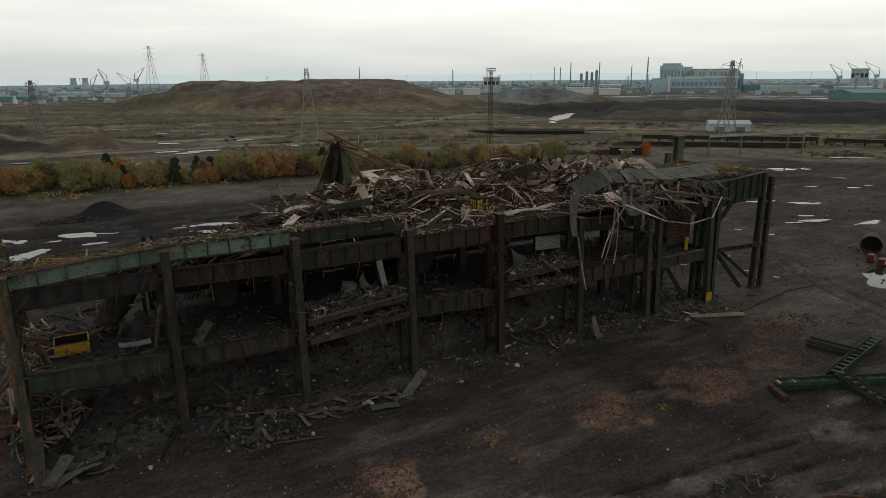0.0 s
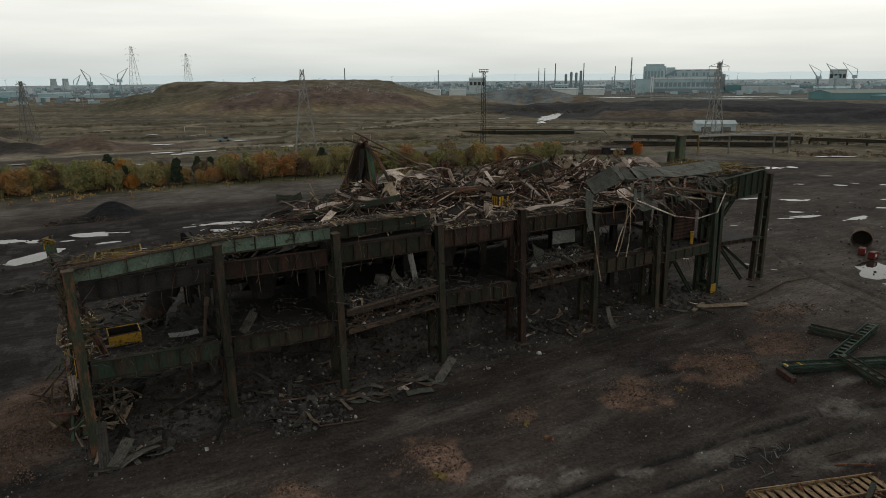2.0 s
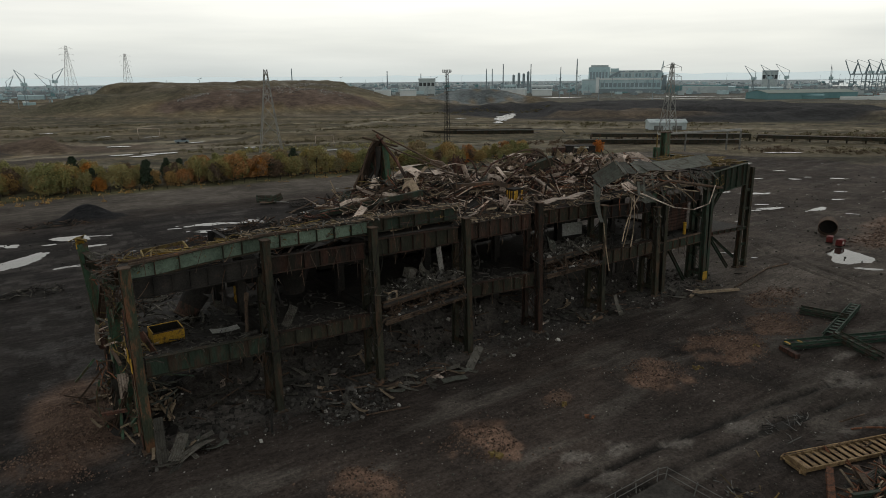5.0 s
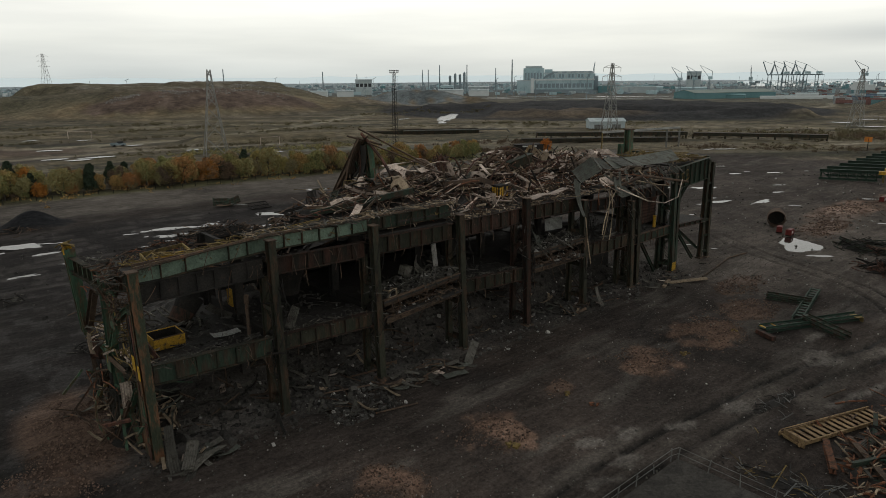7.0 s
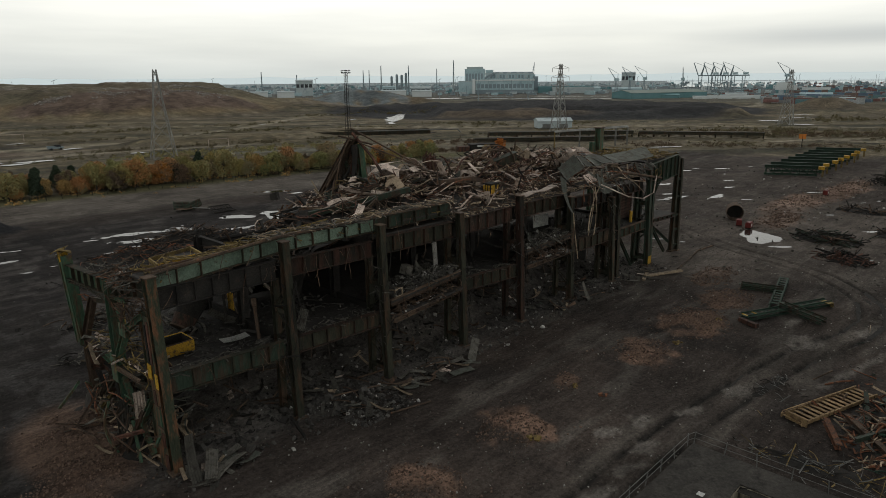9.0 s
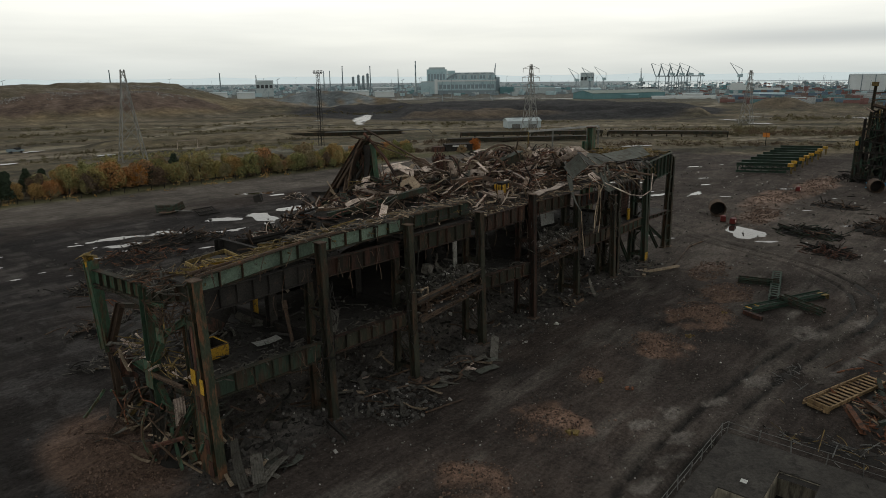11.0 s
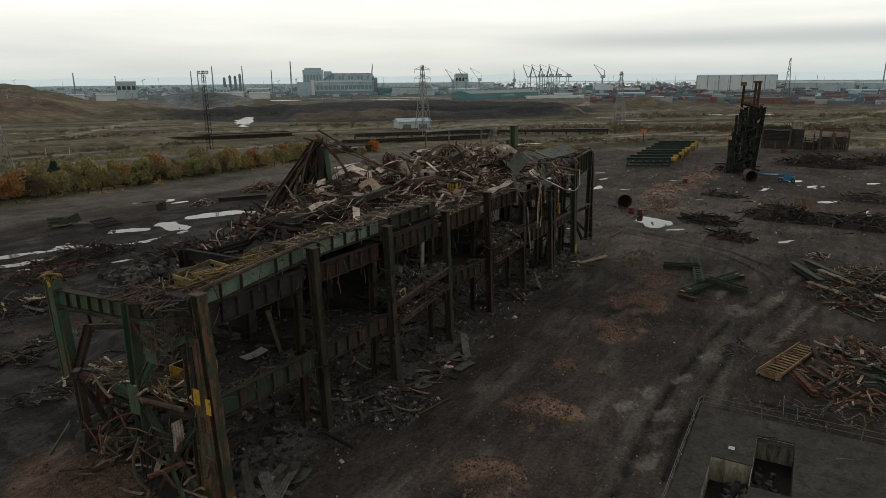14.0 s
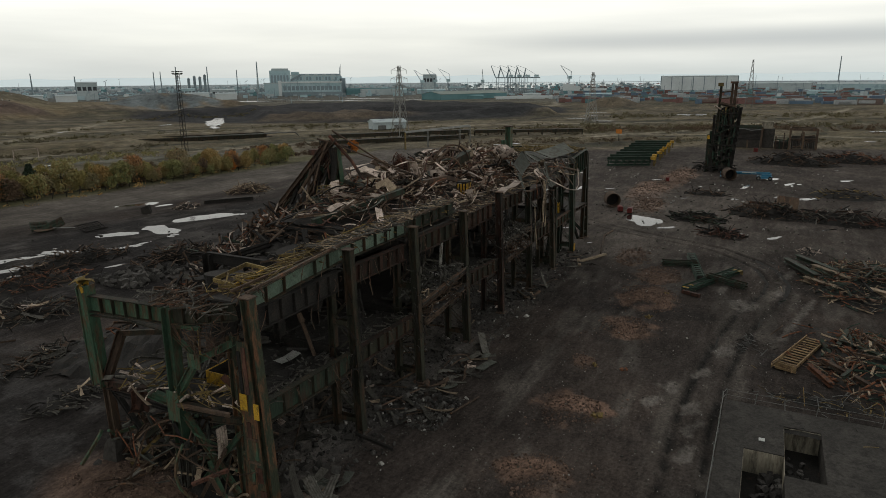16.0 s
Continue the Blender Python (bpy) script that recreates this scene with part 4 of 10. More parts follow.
c1 = column(COLX[0], 46.55, 47.3, 13.2, 0.64, CORNER, "green corner column with rust streaks and yellow bands")
for y0, y1, z0, z1 in ((47.62, 48.15, 6.35, 7.4), (46.78, 47.16, 5.95, 6.95)):
    sub("yellow_band", Geo().slab(COLX[0] - 0.44, y0, z0, COLX[0] - 0.40, y1, z1), YELLOW, c1, "worn yellow paint band")
sub("side_web", Geo().add([(COLX[0] - 0.33, y, z) for y, z in ((46.75, 0.1), (48.25, 0.1), (48.15, 10.6), (47.3, 10.6))] + [(COLX[0] - 0.29, y, z) for y, z in ((46.75, 0.1), (48.25, 0.1), (48.15, 10.6), (47.3, 10.6))],
                              [(0, 1, 2, 3), (7, 6, 5, 4), (0, 4, 5, 1), (1, 5, 6, 2), (2, 6, 7, 3), (3, 7, 4, 0)]), CORNER, c1, "dark grimy side web plate")
# the near-black strip at the top is a dark recess put into colour
for yo, wd, za, zb, mt in ((0.55, 0.28, 7.4, 10.3, RED_RUST), (0.95, 0.22, 7.2, 10.0, NEAR_BLACK), (0.5, 0.42, 1.7, 2.7, RED_RUST), (0.55, 0.3, 3.2, 4.4, END_GREEN), (0.85, 0.3, 4.6, 5.6, IRON), (0.4, 0.5, 0.1, 1.2, RED_RUST), (0.75, 0.9, 4.45, 4.6, RUST), (0.75, 0.9, 2.9, 3.05, RUST)):
    y = 46.55 + 0.75 * (za + zb) / 26.4 + yo
    sub("side_plate", Geo().box(pose(COLX[0] - 0.355, y, (za + zb) / 2, -2, 0, 0), 0.05, wd, zb - za), mt, c1, "rust-streaked side plate")
for i, x in enumerate(COLX[1:8], 1):
    top = [0, 13.7, 13.4, 12.9, 13.3, 11.9, 10.6, 12.9][i]
    column(x, 46.6, 47.1, top, 0.58, GREEN if i == 7 else (COLUMN if i != 4 else IRON), "rusty laced steel column of two legs")
for xb, yb, xt, yt, top in ((69.6, 47.6, 69.5, 47.45, 13.9), (70.7, 47.2, 71.4, 47.8, 13.4)):
    e = part("column", Geo().ibeam((xb, yb, -0.3), (xt, yt, top), 0.5, 0.55, 0.05, 0.06, (0, 1, 0)), COLUMN, ruin, "slender green end column")
    sub("base_plate", Geo().slab(xb - 0.4, yb - 0.4, -0.3, xb + 0.4, yb + 0.4, 0.12), RUST, e)
for z in (0.9, 3.2, 5.4, 8.0, 10.5):
    f = z / 13.5
    part("column_tie", Geo().bar((69.6 - 0.1 * f, 47.6 - 0.15 * f, z), (70.7 + 0.7 * f, 47.2 + 0.6 * f, z), 0.2, 0.3), GREEN, ruin)
column(52.5, 46.9, 47.2, 10.9, 0.58, COLUMN, "rusty laced steel column of two legs")
column(61.4, 46.9, 47.1, 11.4, 0.5, GREEN, "green laced steel column of two legs")
# yellow toe bands on two columns
part("yellow_band", Geo().slab(59.85, 46.20, 0.3, 60.75, 46.24, 1.4), YELLOW, ruin, "worn yellow paint band")

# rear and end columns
# columns inside the bays are near black, unlike the front row
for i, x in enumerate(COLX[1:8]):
    r = part("rear_column", Geo().ibeam((x, BACK, -0.3), (x, BACK, 12.0), 0.9, 0.7, 0.05, 0.06, (0, 1, 0)), NEAR_BLACK, ruin)
    part("middle_column", Geo().ibeam((x, 53.6, -0.3), (x, 53.6, 11.8), 0.7, 0.6, 0.05, 0.06, (0, 1, 0)), NEAR_BLACK, ruin)
m3 = part("rear_corner_column", Geo().ibeam((-5.42, 60.5, 5.3), (-6.02, 59.8, 12.6), 0.75, 0.85, 0.06, 0.07, (0, 1, 0)), END_GREEN, ruin, "bent green corner column")
sub("lower_shaft", Geo().ibeam((-5.25, 60.0, 0.9), (-5.36, 59.95, 6.1), 0.5, 0.6, 0.05, 0.06, (0, 1, 0)), RUST, m3, "rusted lower column shaft")
sub("torn_plate", Geo().add([(-5.75, 59.75, 6.0), (-5.72, 60.9, 5.2), (-6.30, 60.1, 12.5), (-6.32, 59.5, 12.6), (-5.71, 59.75, 6.0), (-5.68, 60.9, 5.2), (-6.26, 60.1, 12.5), (-6.28, 59.5, 12.6)],
                               [(0, 1, 2, 3), (7, 6, 5, 4), (0, 4, 5, 1), (1, 5, 6, 2), (2, 6, 7, 3), (3, 7, 4, 0)]), END_GREEN, m3, "broad torn green web plate")
cap_rng = random.Random(812)
for k in range(9):
    c = Vector((-6.1 + cap_rng.uniform(-0.35, 0.35), 59.75 + cap_rng.uniform(-0.4, 0.5), 12.65 + cap_rng.uniform(-0.1, 0.45)))
    sub("torn_cap", Geo().sheet(Matrix.Translation(c) @ pose(0, 0, 0, cap_rng.uniform(-50, 50), cap_rng.uniform(-60, 60), cap_rng.uniform(0, 180)), cap_rng.uniform(0.5, 1.0), cap_rng.uniform(0.2, 0.45), cap_rng.uniform(-0.2, 0.25), 1, 0.0, 0.04, 0.3), (OCHRE, YELLOW, WHITE_BITS, OCHRE)[k % 4], m3, "torn yellow-brown plate ends")
part("plinth", Geo().add([(-5.3 + a * w, 60.0 + b * w, z) for z, w in ((-0.3, 0.75), (1.0, 0.55), (1.35, 0.4)) for a, b in ((-1, -1), (1, -1), (1, 1), (-1, 1))],
                         [(0, 1, 5, 4), (1, 2, 6, 5), (2, 3, 7, 6), (3, 0, 4, 7), (4, 5, 9, 8), (5, 6, 10, 9), (6, 7, 11, 10), (7, 4, 8, 11), (8, 9, 10, 11)]), CONCRETE, ruin, "broken concrete column plinth")
m2 = part("end_column", Geo().ibeam((-5.42, 53.4, -0.3), (-5.3, 53.35, 11.75), 0.66, 0.75, 0.06, 0.07, (0, 1, 0)), END_GREEN, ruin, "green end column with a forked brace")
for a, b, w in (((53.4, 6.0), (51.4, 8.85), 0.42), ((51.45, 8.7), (48.5, 10.4), 0.42), ((53.2, 10.3), (51.4, 8.95), 0.24), ((53.0, 10.8), (50.9, 10.85), 0.24)):
    sub("brace", Geo().ibeam((-5.45, *a), (-5.3, *b), w, w, 0.04, 0.05), END_GREEN, m2)
sub("gusset_plate", Geo().slab(-5.62, 50.9, 8.35, -5.57, 51.9, 9.25), END_GREEN, m2)
sub("gusset_plate", Geo().slab(-5.80, 52.9, 4.5, -5.75, 53.9, 6.5), END_GREEN, m2)
for a, b, w, m in (((52.9, 4.9), (48.9, 0.5), 0.34, END_GREEN), ((48.4, 4.7), (51.8, 0.6), 0.3, END_GREEN), ((53.9, 4.7), (56.7, 2.4), 0.34, COLUMN), ((59.5, 5.3), (57.0, 2.8), 0.3, NEAR_BLACK), ((59.3, 0.4), (56.4, 3.4), 0.26, RUST)):
    part("cross_brace", Geo().ibeam((-5.4, *a), (-5.5, *b), w, w, 0.04, 0.05), m, ruin)
part("hanging_post", Geo().ibeam((-5.5, 60.0, 5.4), (-5.0, 58.3, 9.3), 0.45, 0.5, 0.04, 0.05), RUST, ruin, "rusted bent post")
part("bent_tie", Geo().ibeam((-5.0, 58.3, 9.2), (-5.2, 53.9, 10.15), 0.26, 0.34, 0.03, 0.04), COLUMN, ruin)
girder("end_girder", (-5.95, 59.5, 11.9), (-5.35, 53.75, 11.85), 1.05, 0.5, END_GREEN, COLUMN, "sagging green end girder")
girder("end_girder", (-5.35, 53.0, 11.8), (-5.15, 48.1, 12.8), 1.0, 0.5, COLUMN, COLUMN, "dark green end girder")
part("bent_flange", Geo().bar((-5.92, 59.9, 10.55), (-5.6, 57.0, 10.62), 0.45, 0.07).bar((-5.6, 57.0, 10.62), (-5.4, 53.8, 10.35), 0.45, 0.07), COLUMN, ruin, "peeled rusty flange plate")
for a, b, w, m in (((59.8, 5.55), (56.0, 5.75), 0.5, IRON), ((56.0, 5.75), (53.6, 5.45), 0.42, END_GREEN), ((53.1, 5.5), (50.0, 5.65), 0.38, COLUMN), ((50.6, 5.2), (48.3, 5.5), 0.34, COLUMN), ((59.4, 5.0), (54.0, 4.8), 0.2, NEAR_BLACK)):
    part("end_deck_beam", Geo().ibeam((-5.45, *a), (-5.35, *b), w, w * 1.2, 0.04, 0.05), m, ruin, "rusty end deck beam")

# upper crane girder, pale green, sagging at the end bay
UP = [(-4.75, 47.85, 13.15), (0.2, 47.85, 13.6), (4.4, 47.85, 13.85), (13.5, 47.9, 13.85), (22.8, 47.95, 13.85)]
for k, (a, b) in enumerate(zip(UP, UP[1:])):
    girder("crane_girder", a, b, 1.05, 0.55, PALE_GREEN if k < 3 else GREEN, COLUMN, "pale green plate girder with stiffeners", 1.6)
part("rail", Geo().bar((-4.7, 47.75, 13.3), (4.4, 47.75, 13.98), 0.1, 0.14).bar((4.4, 47.75, 13.98), (22.8, 47.8, 13.98), 0.1, 0.14), RUST, ruin, "rusty crane rail")
part("rail", Geo().bar((-4.5, 49.0, 13.2), (22.8, 49.2, 13.75), 0.12, 0.16), RUST, ruin, "rusty crane rail")
# lower eaves girders bay by bay
LOW = [(12.25, 12.3, 1.35, NEAR_BLACK), (12.2, 12.05, 1.25, IRON), (12.2, 12.1, 1.4, COLUMN), (12.2, 12.25, 1.5, IRON), (12.3, 12.2, 1.4, COLUMN), (11.6, 11.4, 1.3, NEAR_BLACK), (11.6, 11.6, 1.2, NEAR_BLACK)]
for i, (za, zb, dp, mt) in enumerate(LOW):
    girder("eaves_girder", (COLX[i] + 0.5, 47.65, za), (COLX[i + 1] - 0.5, 47.65, zb), dp, 0.5, mt, IRON if i else NEAR_BLACK, "rust-stained eaves girder", 1.3)
girder("roof_edge_girder", (60.9, 47.5, 13.45), (69.6, 47.4, 14.2), 2.8, 0.5, GREEN, GREEN, "green roof-edge girder of the end bay", 1.2)
girder("roof_edge_girder", (69.9, 47.6, 14.3), (69.9, 59.8, 14.1), 1.6, 0.5, GREEN, GREEN, "green roof-edge girder of the end bay", 1.2)
# deck girders
DK = {0: (6.7, 6.35, 1.35, PALE_GREEN), 1: (6.3, 6.1, 1.2, COLUMN), 3: (6.6, 6.25, 1.3, COLUMN), 5: (6.8, 6.8, 1.5, COLUMN), 6: (6.2, 6.3, 1.1, GREEN), 7: (6.15, 5.85, 0.45, GREEN)}
for i, (za, zb, dp, mt) in DK.items():
    girder("deck_girder", (COLX[i] + 0.5, 47.05, za), (COLX[i + 1] - 0.5, 47.05, zb), dp, 0.45, mt if i else GREEN, (RUST, IRON)[i % 2] if i else COLUMN, "rust-edged deck girder", 1.35)
# broken floor ledges that hang out of two bays
for i, (za, zb, zc, zd) in {2: (6.9, 7.6, 5.4, 6.0), 4: (7.5, 7.8, 6.0, 6.0)}.items():
    x0, x1 = COLX[i] + 0.5, COLX[i + 1] - 0.4
    girder("ledge_beam", (x0, 46.7, za), (x1, 46.7, zb), 0.45, 0.35, RUST, RUST, "rusty broken ledge beam", 1.4)
    girder("ledge_beam", (x0, 46.3, zc), (x1, 46.6, zd), 0.35, 0.35, RUST, RUST, "rusty broken ledge beam", 1.4)
    part("broken_slab", Geo().box(pose((x0 + x1) / 2, 48.6, (za + zb) / 2 - 0.15, 0, -math.degrees(math.atan2(zb - za, x1 - x0)), 0), x1 - x0, 4.0, 0.22), DECK, ruin, "cracked tilted floor slab")
    part("broken_slab", Geo().box(pose((x0 + x1) / 2, 47.9, (zc + zd) / 2 - 0.1, -3, -math.degrees(math.atan2(zd - zc, x1 - x0)), 0), x1 - x0, 3.2, 0.2), DECK, ruin, "cracked tilted floor slab")

# decks and roof slabs, one slab a bay
for i in range(8):
    x0, x1 = COLX[i] + 0.02, COLX[i + 1] - 0.02
    za, zb = (DK[i][0], DK[i][1]) if i in DK else (6.7, 6.7)
    y0 = 47.2 if i in DK else 49.6
    drop_z = 0.75 if i == 0 else (0.0 if i == 7 else 0.3)
    y1 = 53.4 if i == 7 else 59.7
    za, zb = za - drop_z, zb - drop_z
    part("deck_slab", Geo().box(pose((x0 + x1) / 2, (y0 + y1) / 2, (za + zb) / 2 - 0.16, 0, math.degrees(math.atan2(za - zb, x1 - x0)), 0), x1 - x0, y1 - y0, 0.24), DECK, ruin, "dark deck slab")
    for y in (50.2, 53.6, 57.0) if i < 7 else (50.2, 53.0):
        part("deck_joist", Geo().ibeam((x0, y, za - 0.62), (x1, y, zb - 0.62), 0.3, 0.6, 0.03, 0.05), NEAR_BLACK, ruin)
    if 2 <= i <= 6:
        part("roof_slab", Geo().slab(x0, 47.9, 12.1, x1, 59.8, 12.32), DECK, ruin, "dark roof slab under debris")
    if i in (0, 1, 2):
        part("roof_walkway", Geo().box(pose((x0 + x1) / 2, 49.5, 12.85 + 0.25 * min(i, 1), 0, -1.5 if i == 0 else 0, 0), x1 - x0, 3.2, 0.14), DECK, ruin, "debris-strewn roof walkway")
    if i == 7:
        part("roof_slab", Geo().slab(x0, 47.8, 13.75, x1 - 0.3, 59.6, 13.95), NEAR_BLACK, ruin, "dark end-bay roof deck")
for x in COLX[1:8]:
    part("roof_beam", Geo().ibeam((x, 48.4, 11.7), (x, 60, 11.7), 0.35, 0.8, 0.04, 0.05), NEAR_BLACK, ruin)
    part("deck_beam", Geo().ibeam((x, 47.8, 5.9), (x, 60, 5.9), 0.35, 0.9, 0.04, 0.05), NEAR_BLACK, ruin)
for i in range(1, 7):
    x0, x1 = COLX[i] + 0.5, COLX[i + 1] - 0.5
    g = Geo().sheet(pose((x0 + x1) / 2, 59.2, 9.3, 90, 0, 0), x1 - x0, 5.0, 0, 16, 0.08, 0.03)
    part("rear_wall_sheet", g, NEAR_BLACK, ruin, "near-black corrugated rear cladding")
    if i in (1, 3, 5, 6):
        part("inner_wall", Geo().slab(x0 + 1.5, 54.0, 0, x0 + 5.5, 54.3, 5.6), DECK, ruin, "dark inner wall")
g = Geo().sheet(pose(57.5, 48.9, 8.7, 90, 0, 0), 3.6, 4.0, 0, 10, 0.08, 0.03)
part("wall_sheet", g, RED_RUST, ruin, "rusty corrugated wall panel")
for a, b in (((52.0, 48, 0.2), (55.6, 48.4, 5.2)), ((58.6, 48, 0.2), (55.0, 48.4, 5.2)), ((62.5, 48.0, 5.8), (67.5, 47.6, 0.4)), ((64.5, 50, 5.8), (68.6, 47.5, 1.6)), ((62.0, 47.6, 8.5), (64.8, 47.5, 11.6))):
    part("brace", Geo().ibeam(a, b, 0.3, 0.35, 0.03, 0.04), GREEN, ruin)
# standing rear stanchion above the roof
st = part("rear_stanchion", Geo().ibeam((69.6, 60.2, -0.3), (69.5, 60.2, 17.2), 1.1, 0.9, 0.06, 0.08, (0, 1, 0)), END_GREEN, ruin, "tall green stanchion above the roof")
sub("cap_plate", Geo().slab(68.8, 59.6, 17.2, 70.2, 60.8, 17.35), RUST, st)
part("rear_stanchion", Geo().ibeam((67.9, 60.4, -0.3), (67.9, 60.4, 15.2), 0.7, 0.6, 0.06, 0.08, (0, 1, 0)), END_GREEN, ruin, "tall green stanchion above the roof")

# hoppers hung in the first bays
for x, y, zt, zb, rt, rb, mt in ((9.5, 54.5, 11.6, 7.0, 2.4, 1.0, NEAR_BLACK), (27.5, 53.5, 11.6, 7.4, 2.4, 1.0, NEAR_BLACK)):
    h = thing("hopper", "dark rusty conical steel hopper above the deck", "hopper", "hoppers in the ruin", (x, y, zb))
    part("cone", Geo().tube((x, y, zb + 0.4), (x, y, zt), rb, rt, 20), mt, h, smooth=False)
    part("outlet", Geo().tube((x, y, zb - 0.25), (x, y, zb + 0.4), rb * 0.9, rb, 20), mt, h)
    part("rim", Geo().tube((x, y, zt - 0.15), (x, y, zt + 0.05), rt + 0.1, rt + 0.1, 20), mt, h)

# torn duct elbow that hangs over the first deck
du = thing("duct_elbow", "large rusty duct elbow hanging over the deck", "duct", "hoppers in the ruin", (1.0, 56, 5.9))
DUCT = [Vector(v) for v in ((0.1, 55.7, 6.1), (0.8, 55.9, 6.9), (1.6, 56.1, 7.9), (2.1, 56.3, 9.2), (2.3, 56.4, 11.5))]
for k, (a, b) in enumerate(zip(DUCT, DUCT[1:])):
    part("duct_section", Geo().tube(a, b, 0.8 + 0.14 * k, 0.94 + 0.14 * k, 18), IRON if k < 1 else NEAR_BLACK, du)
part("mouth_ring", Geo().tube(DUCT[0], DUCT[0].lerp(DUCT[1], 0.12), 0.88, None, 18), RUST, du)
for y in (54.6, 57.0):
    part("hanger", Geo().bar((3.4, y, 6.0), (3.4, y, 11.6), 0.16), NEAR_BLACK, du)
single("yellow_marker_post", Geo().ibeam((5.0, 56.6, 5.7), (5.0, 56.6, 7.6), 0.35, 0.35, 0.04, 0.05, (0, 1, 0)), YELLOW, "short yellow steel post on the deck", "post")

# yellow open bin on the first deck
bin_z = 5.88
b = thing("yellow_bin", "open rectangular yellow steel bin on the deck", "bin", at=(-2.0, 52.3, bin_z))
bx0, bx1, by0, by1 = -3.1, -0.85, 51.3, 53.3
part("front_wall", Geo().slab(bx0, by0, bin_z, bx1, by0 + 0.06, bin_z + 0.9), YELLOW, b)
part("back_wall", Geo().slab(bx0, by1 - 0.06, bin_z, bx1, by1, bin_z + 0.9), YELLOW, b)
part("side_wall", Geo().slab(bx0, by0 + 0.06, bin_z, bx0 + 0.06, by1 - 0.06, bin_z + 0.9), YELLOW, b)
part("side_wall", Geo().slab(bx1 - 0.06, by0 + 0.06, bin_z, bx1, by1 - 0.06, bin_z + 0.9), YELLOW, b)
part("floor", Geo().slab(bx0 + 0.06, by0 + 0.06, bin_z, bx1 - 0.06, by1 - 0.06, bin_z + 0.08), NEAR_BLACK, b)
# near-black sheets over the inside walls make the bin's interior black
for x0, y0, x1, y1 in ((bx0 + 0.06, by1 - 0.08, bx1 - 0.06, by1 - 0.06), (bx0 + 0.06, by0 + 0.06, bx0 + 0.08, by1 - 0.08), (bx1 - 0.08, by0 + 0.06, bx1 - 0.06, by1 - 0.08)):
    part("liner", Geo().slab(x0, y0, bin_z + 0.08, x1, y1, bin_z + 0.84), NEAR_BLACK, b, "near-black inner facing")
part("rim", Geo().slab(bx0 - 0.04, by0 - 0.04, bin_z + 0.86, bx1 + 0.04, by0, bin_z + 0.94), RUST, b)

# ---- debris ----
def bent_line(p, q, sag, rng, n=4):
    p, q = Vector(p), Vector(q)
    pts = []
    off = Vector((rng.uniform(-1, 1), rng.uniform(-1, 1), rng.uniform(-0.6, 1))) * sag
    for i in range(n + 1):
        t = i / n
        pts.append(p.lerp(q, t) + off * 4 * t * (1 - t))
    return pts


def lattice(g, p, q, w, t, n, up=(0, 0, 1)):
    """A flat lattice: two chords with zigzag lacing."""
    p, q = Vector(p), Vector(q)
    d = (q - p).normalized()
    u = d.cross(Vector(up)).normalized() * w / 2
    for s in (-1, 1):
        g.bar(p + u * s, q + u * s, t, t)
    for i in range(n):
        a, b = p.lerp(q, i / n), p.lerp(q, (i + 1) / n)
        g.bar(a + u * (1 if i % 2 else -1), b - u * (1 if i % 2 else -1), t * 0.6)
        g.bar(a - u, a + u, t * 0.6)
    return g


_r = random.Random(5)
SHEETS = [Geo().sheet(pose(0, 0, 0), l, w, b, k, 0.045, 0.02, tw).mesh("cladding_sheet", m)
          for l, w, b, k, tw, m in ((2.6, 0.9, 0.1, 5, 0.2, SHEET), (3.2, 1.0, 0.35, 5, 0.5, SHEET), (1.8, 0.8, 0.05, 4, 0.1, SHEET),
                                    (3.6, 0.75, -0.4, 4, -0.6, SHEET), (2.2, 1.1, 0.2, 5, 0.3, SHEET_GREEN), (2.8, 0.6, 0.15, 3, 0.3, TIMBER))]
GSHEETS = [Geo().sheet(pose(0, 0, 0), l, w, b, k, 0.045, 0.02, tw).mesh("cladding_sheet", m)
           for l, w, b, k, tw, m in ((2.6, 0.8, 0.1, 5, 0.2, DIRTY), (3.4, 0.7, 0.25, 4, 0.4, DIRTY), (1.8, 0.7, 0.05, 4, 0.1, SHEET), (3.6, 0.6, -0.3, 3, -0.5, DIRTY), (2.2, 0.9, 0.2, 5, 0.3, SHEET_GREEN), (2.8, 0.5, 0.1, 3, 0.2, TIMBER))]
GPLATES = [Geo().sheet(pose(0, 0, 0), l, w, b, 1, 0.0, 0.05, tw, 5).mesh("bent_plate", m)
           for l, w, b, tw, m in ((2.6, 0.3, 0.15, 0.3, DIRTY), (3.2, 0.26, -0.2, 0.4, DIRTY), (2.0, 0.4, 0.1, -0.2, DIRTY), (3.0, 0.3, 0.3, 0.6, RUST), (2.4, 0.3, 0.2, 0.2, TIMBER))]
PLATES = [Geo().sheet(pose(0, 0, 0), l, w, b, 1, 0.0, 0.05, tw, 5).mesh("bent_plate", m)
          for l, w, b, tw, m in ((2.8, 0.42, 0.25, 0.4, SHEET), (3.6, 0.36, -0.3, 0.6, TIMBER), (2.2, 0.55, 0.12, -0.3, SHEET), (3.2, 0.45, 0.5, 0.9, RED_RUST), (4.2, 0.34, 0.3, 0.2, SHEET), (3.0, 0.3, 0.2, 0.5, TIMBER), (2.6, 0.7, 0.3, 0.8, SHEET))]
BEAMS = [Geo().ibeam((-l / 2, 0, 0), (l / 2, 0, 0), w, h, 0.03, 0.03).mesh("scrap_beam", m)
         for l, w, h, m in ((5.0, 0.22, 0.32, RUST), (4.0, 0.3, 0.3, GREEN), (6.2, 0.2, 0.28, NEAR_BLACK), (3.4, 0.25, 0.4, RED_RUST))]
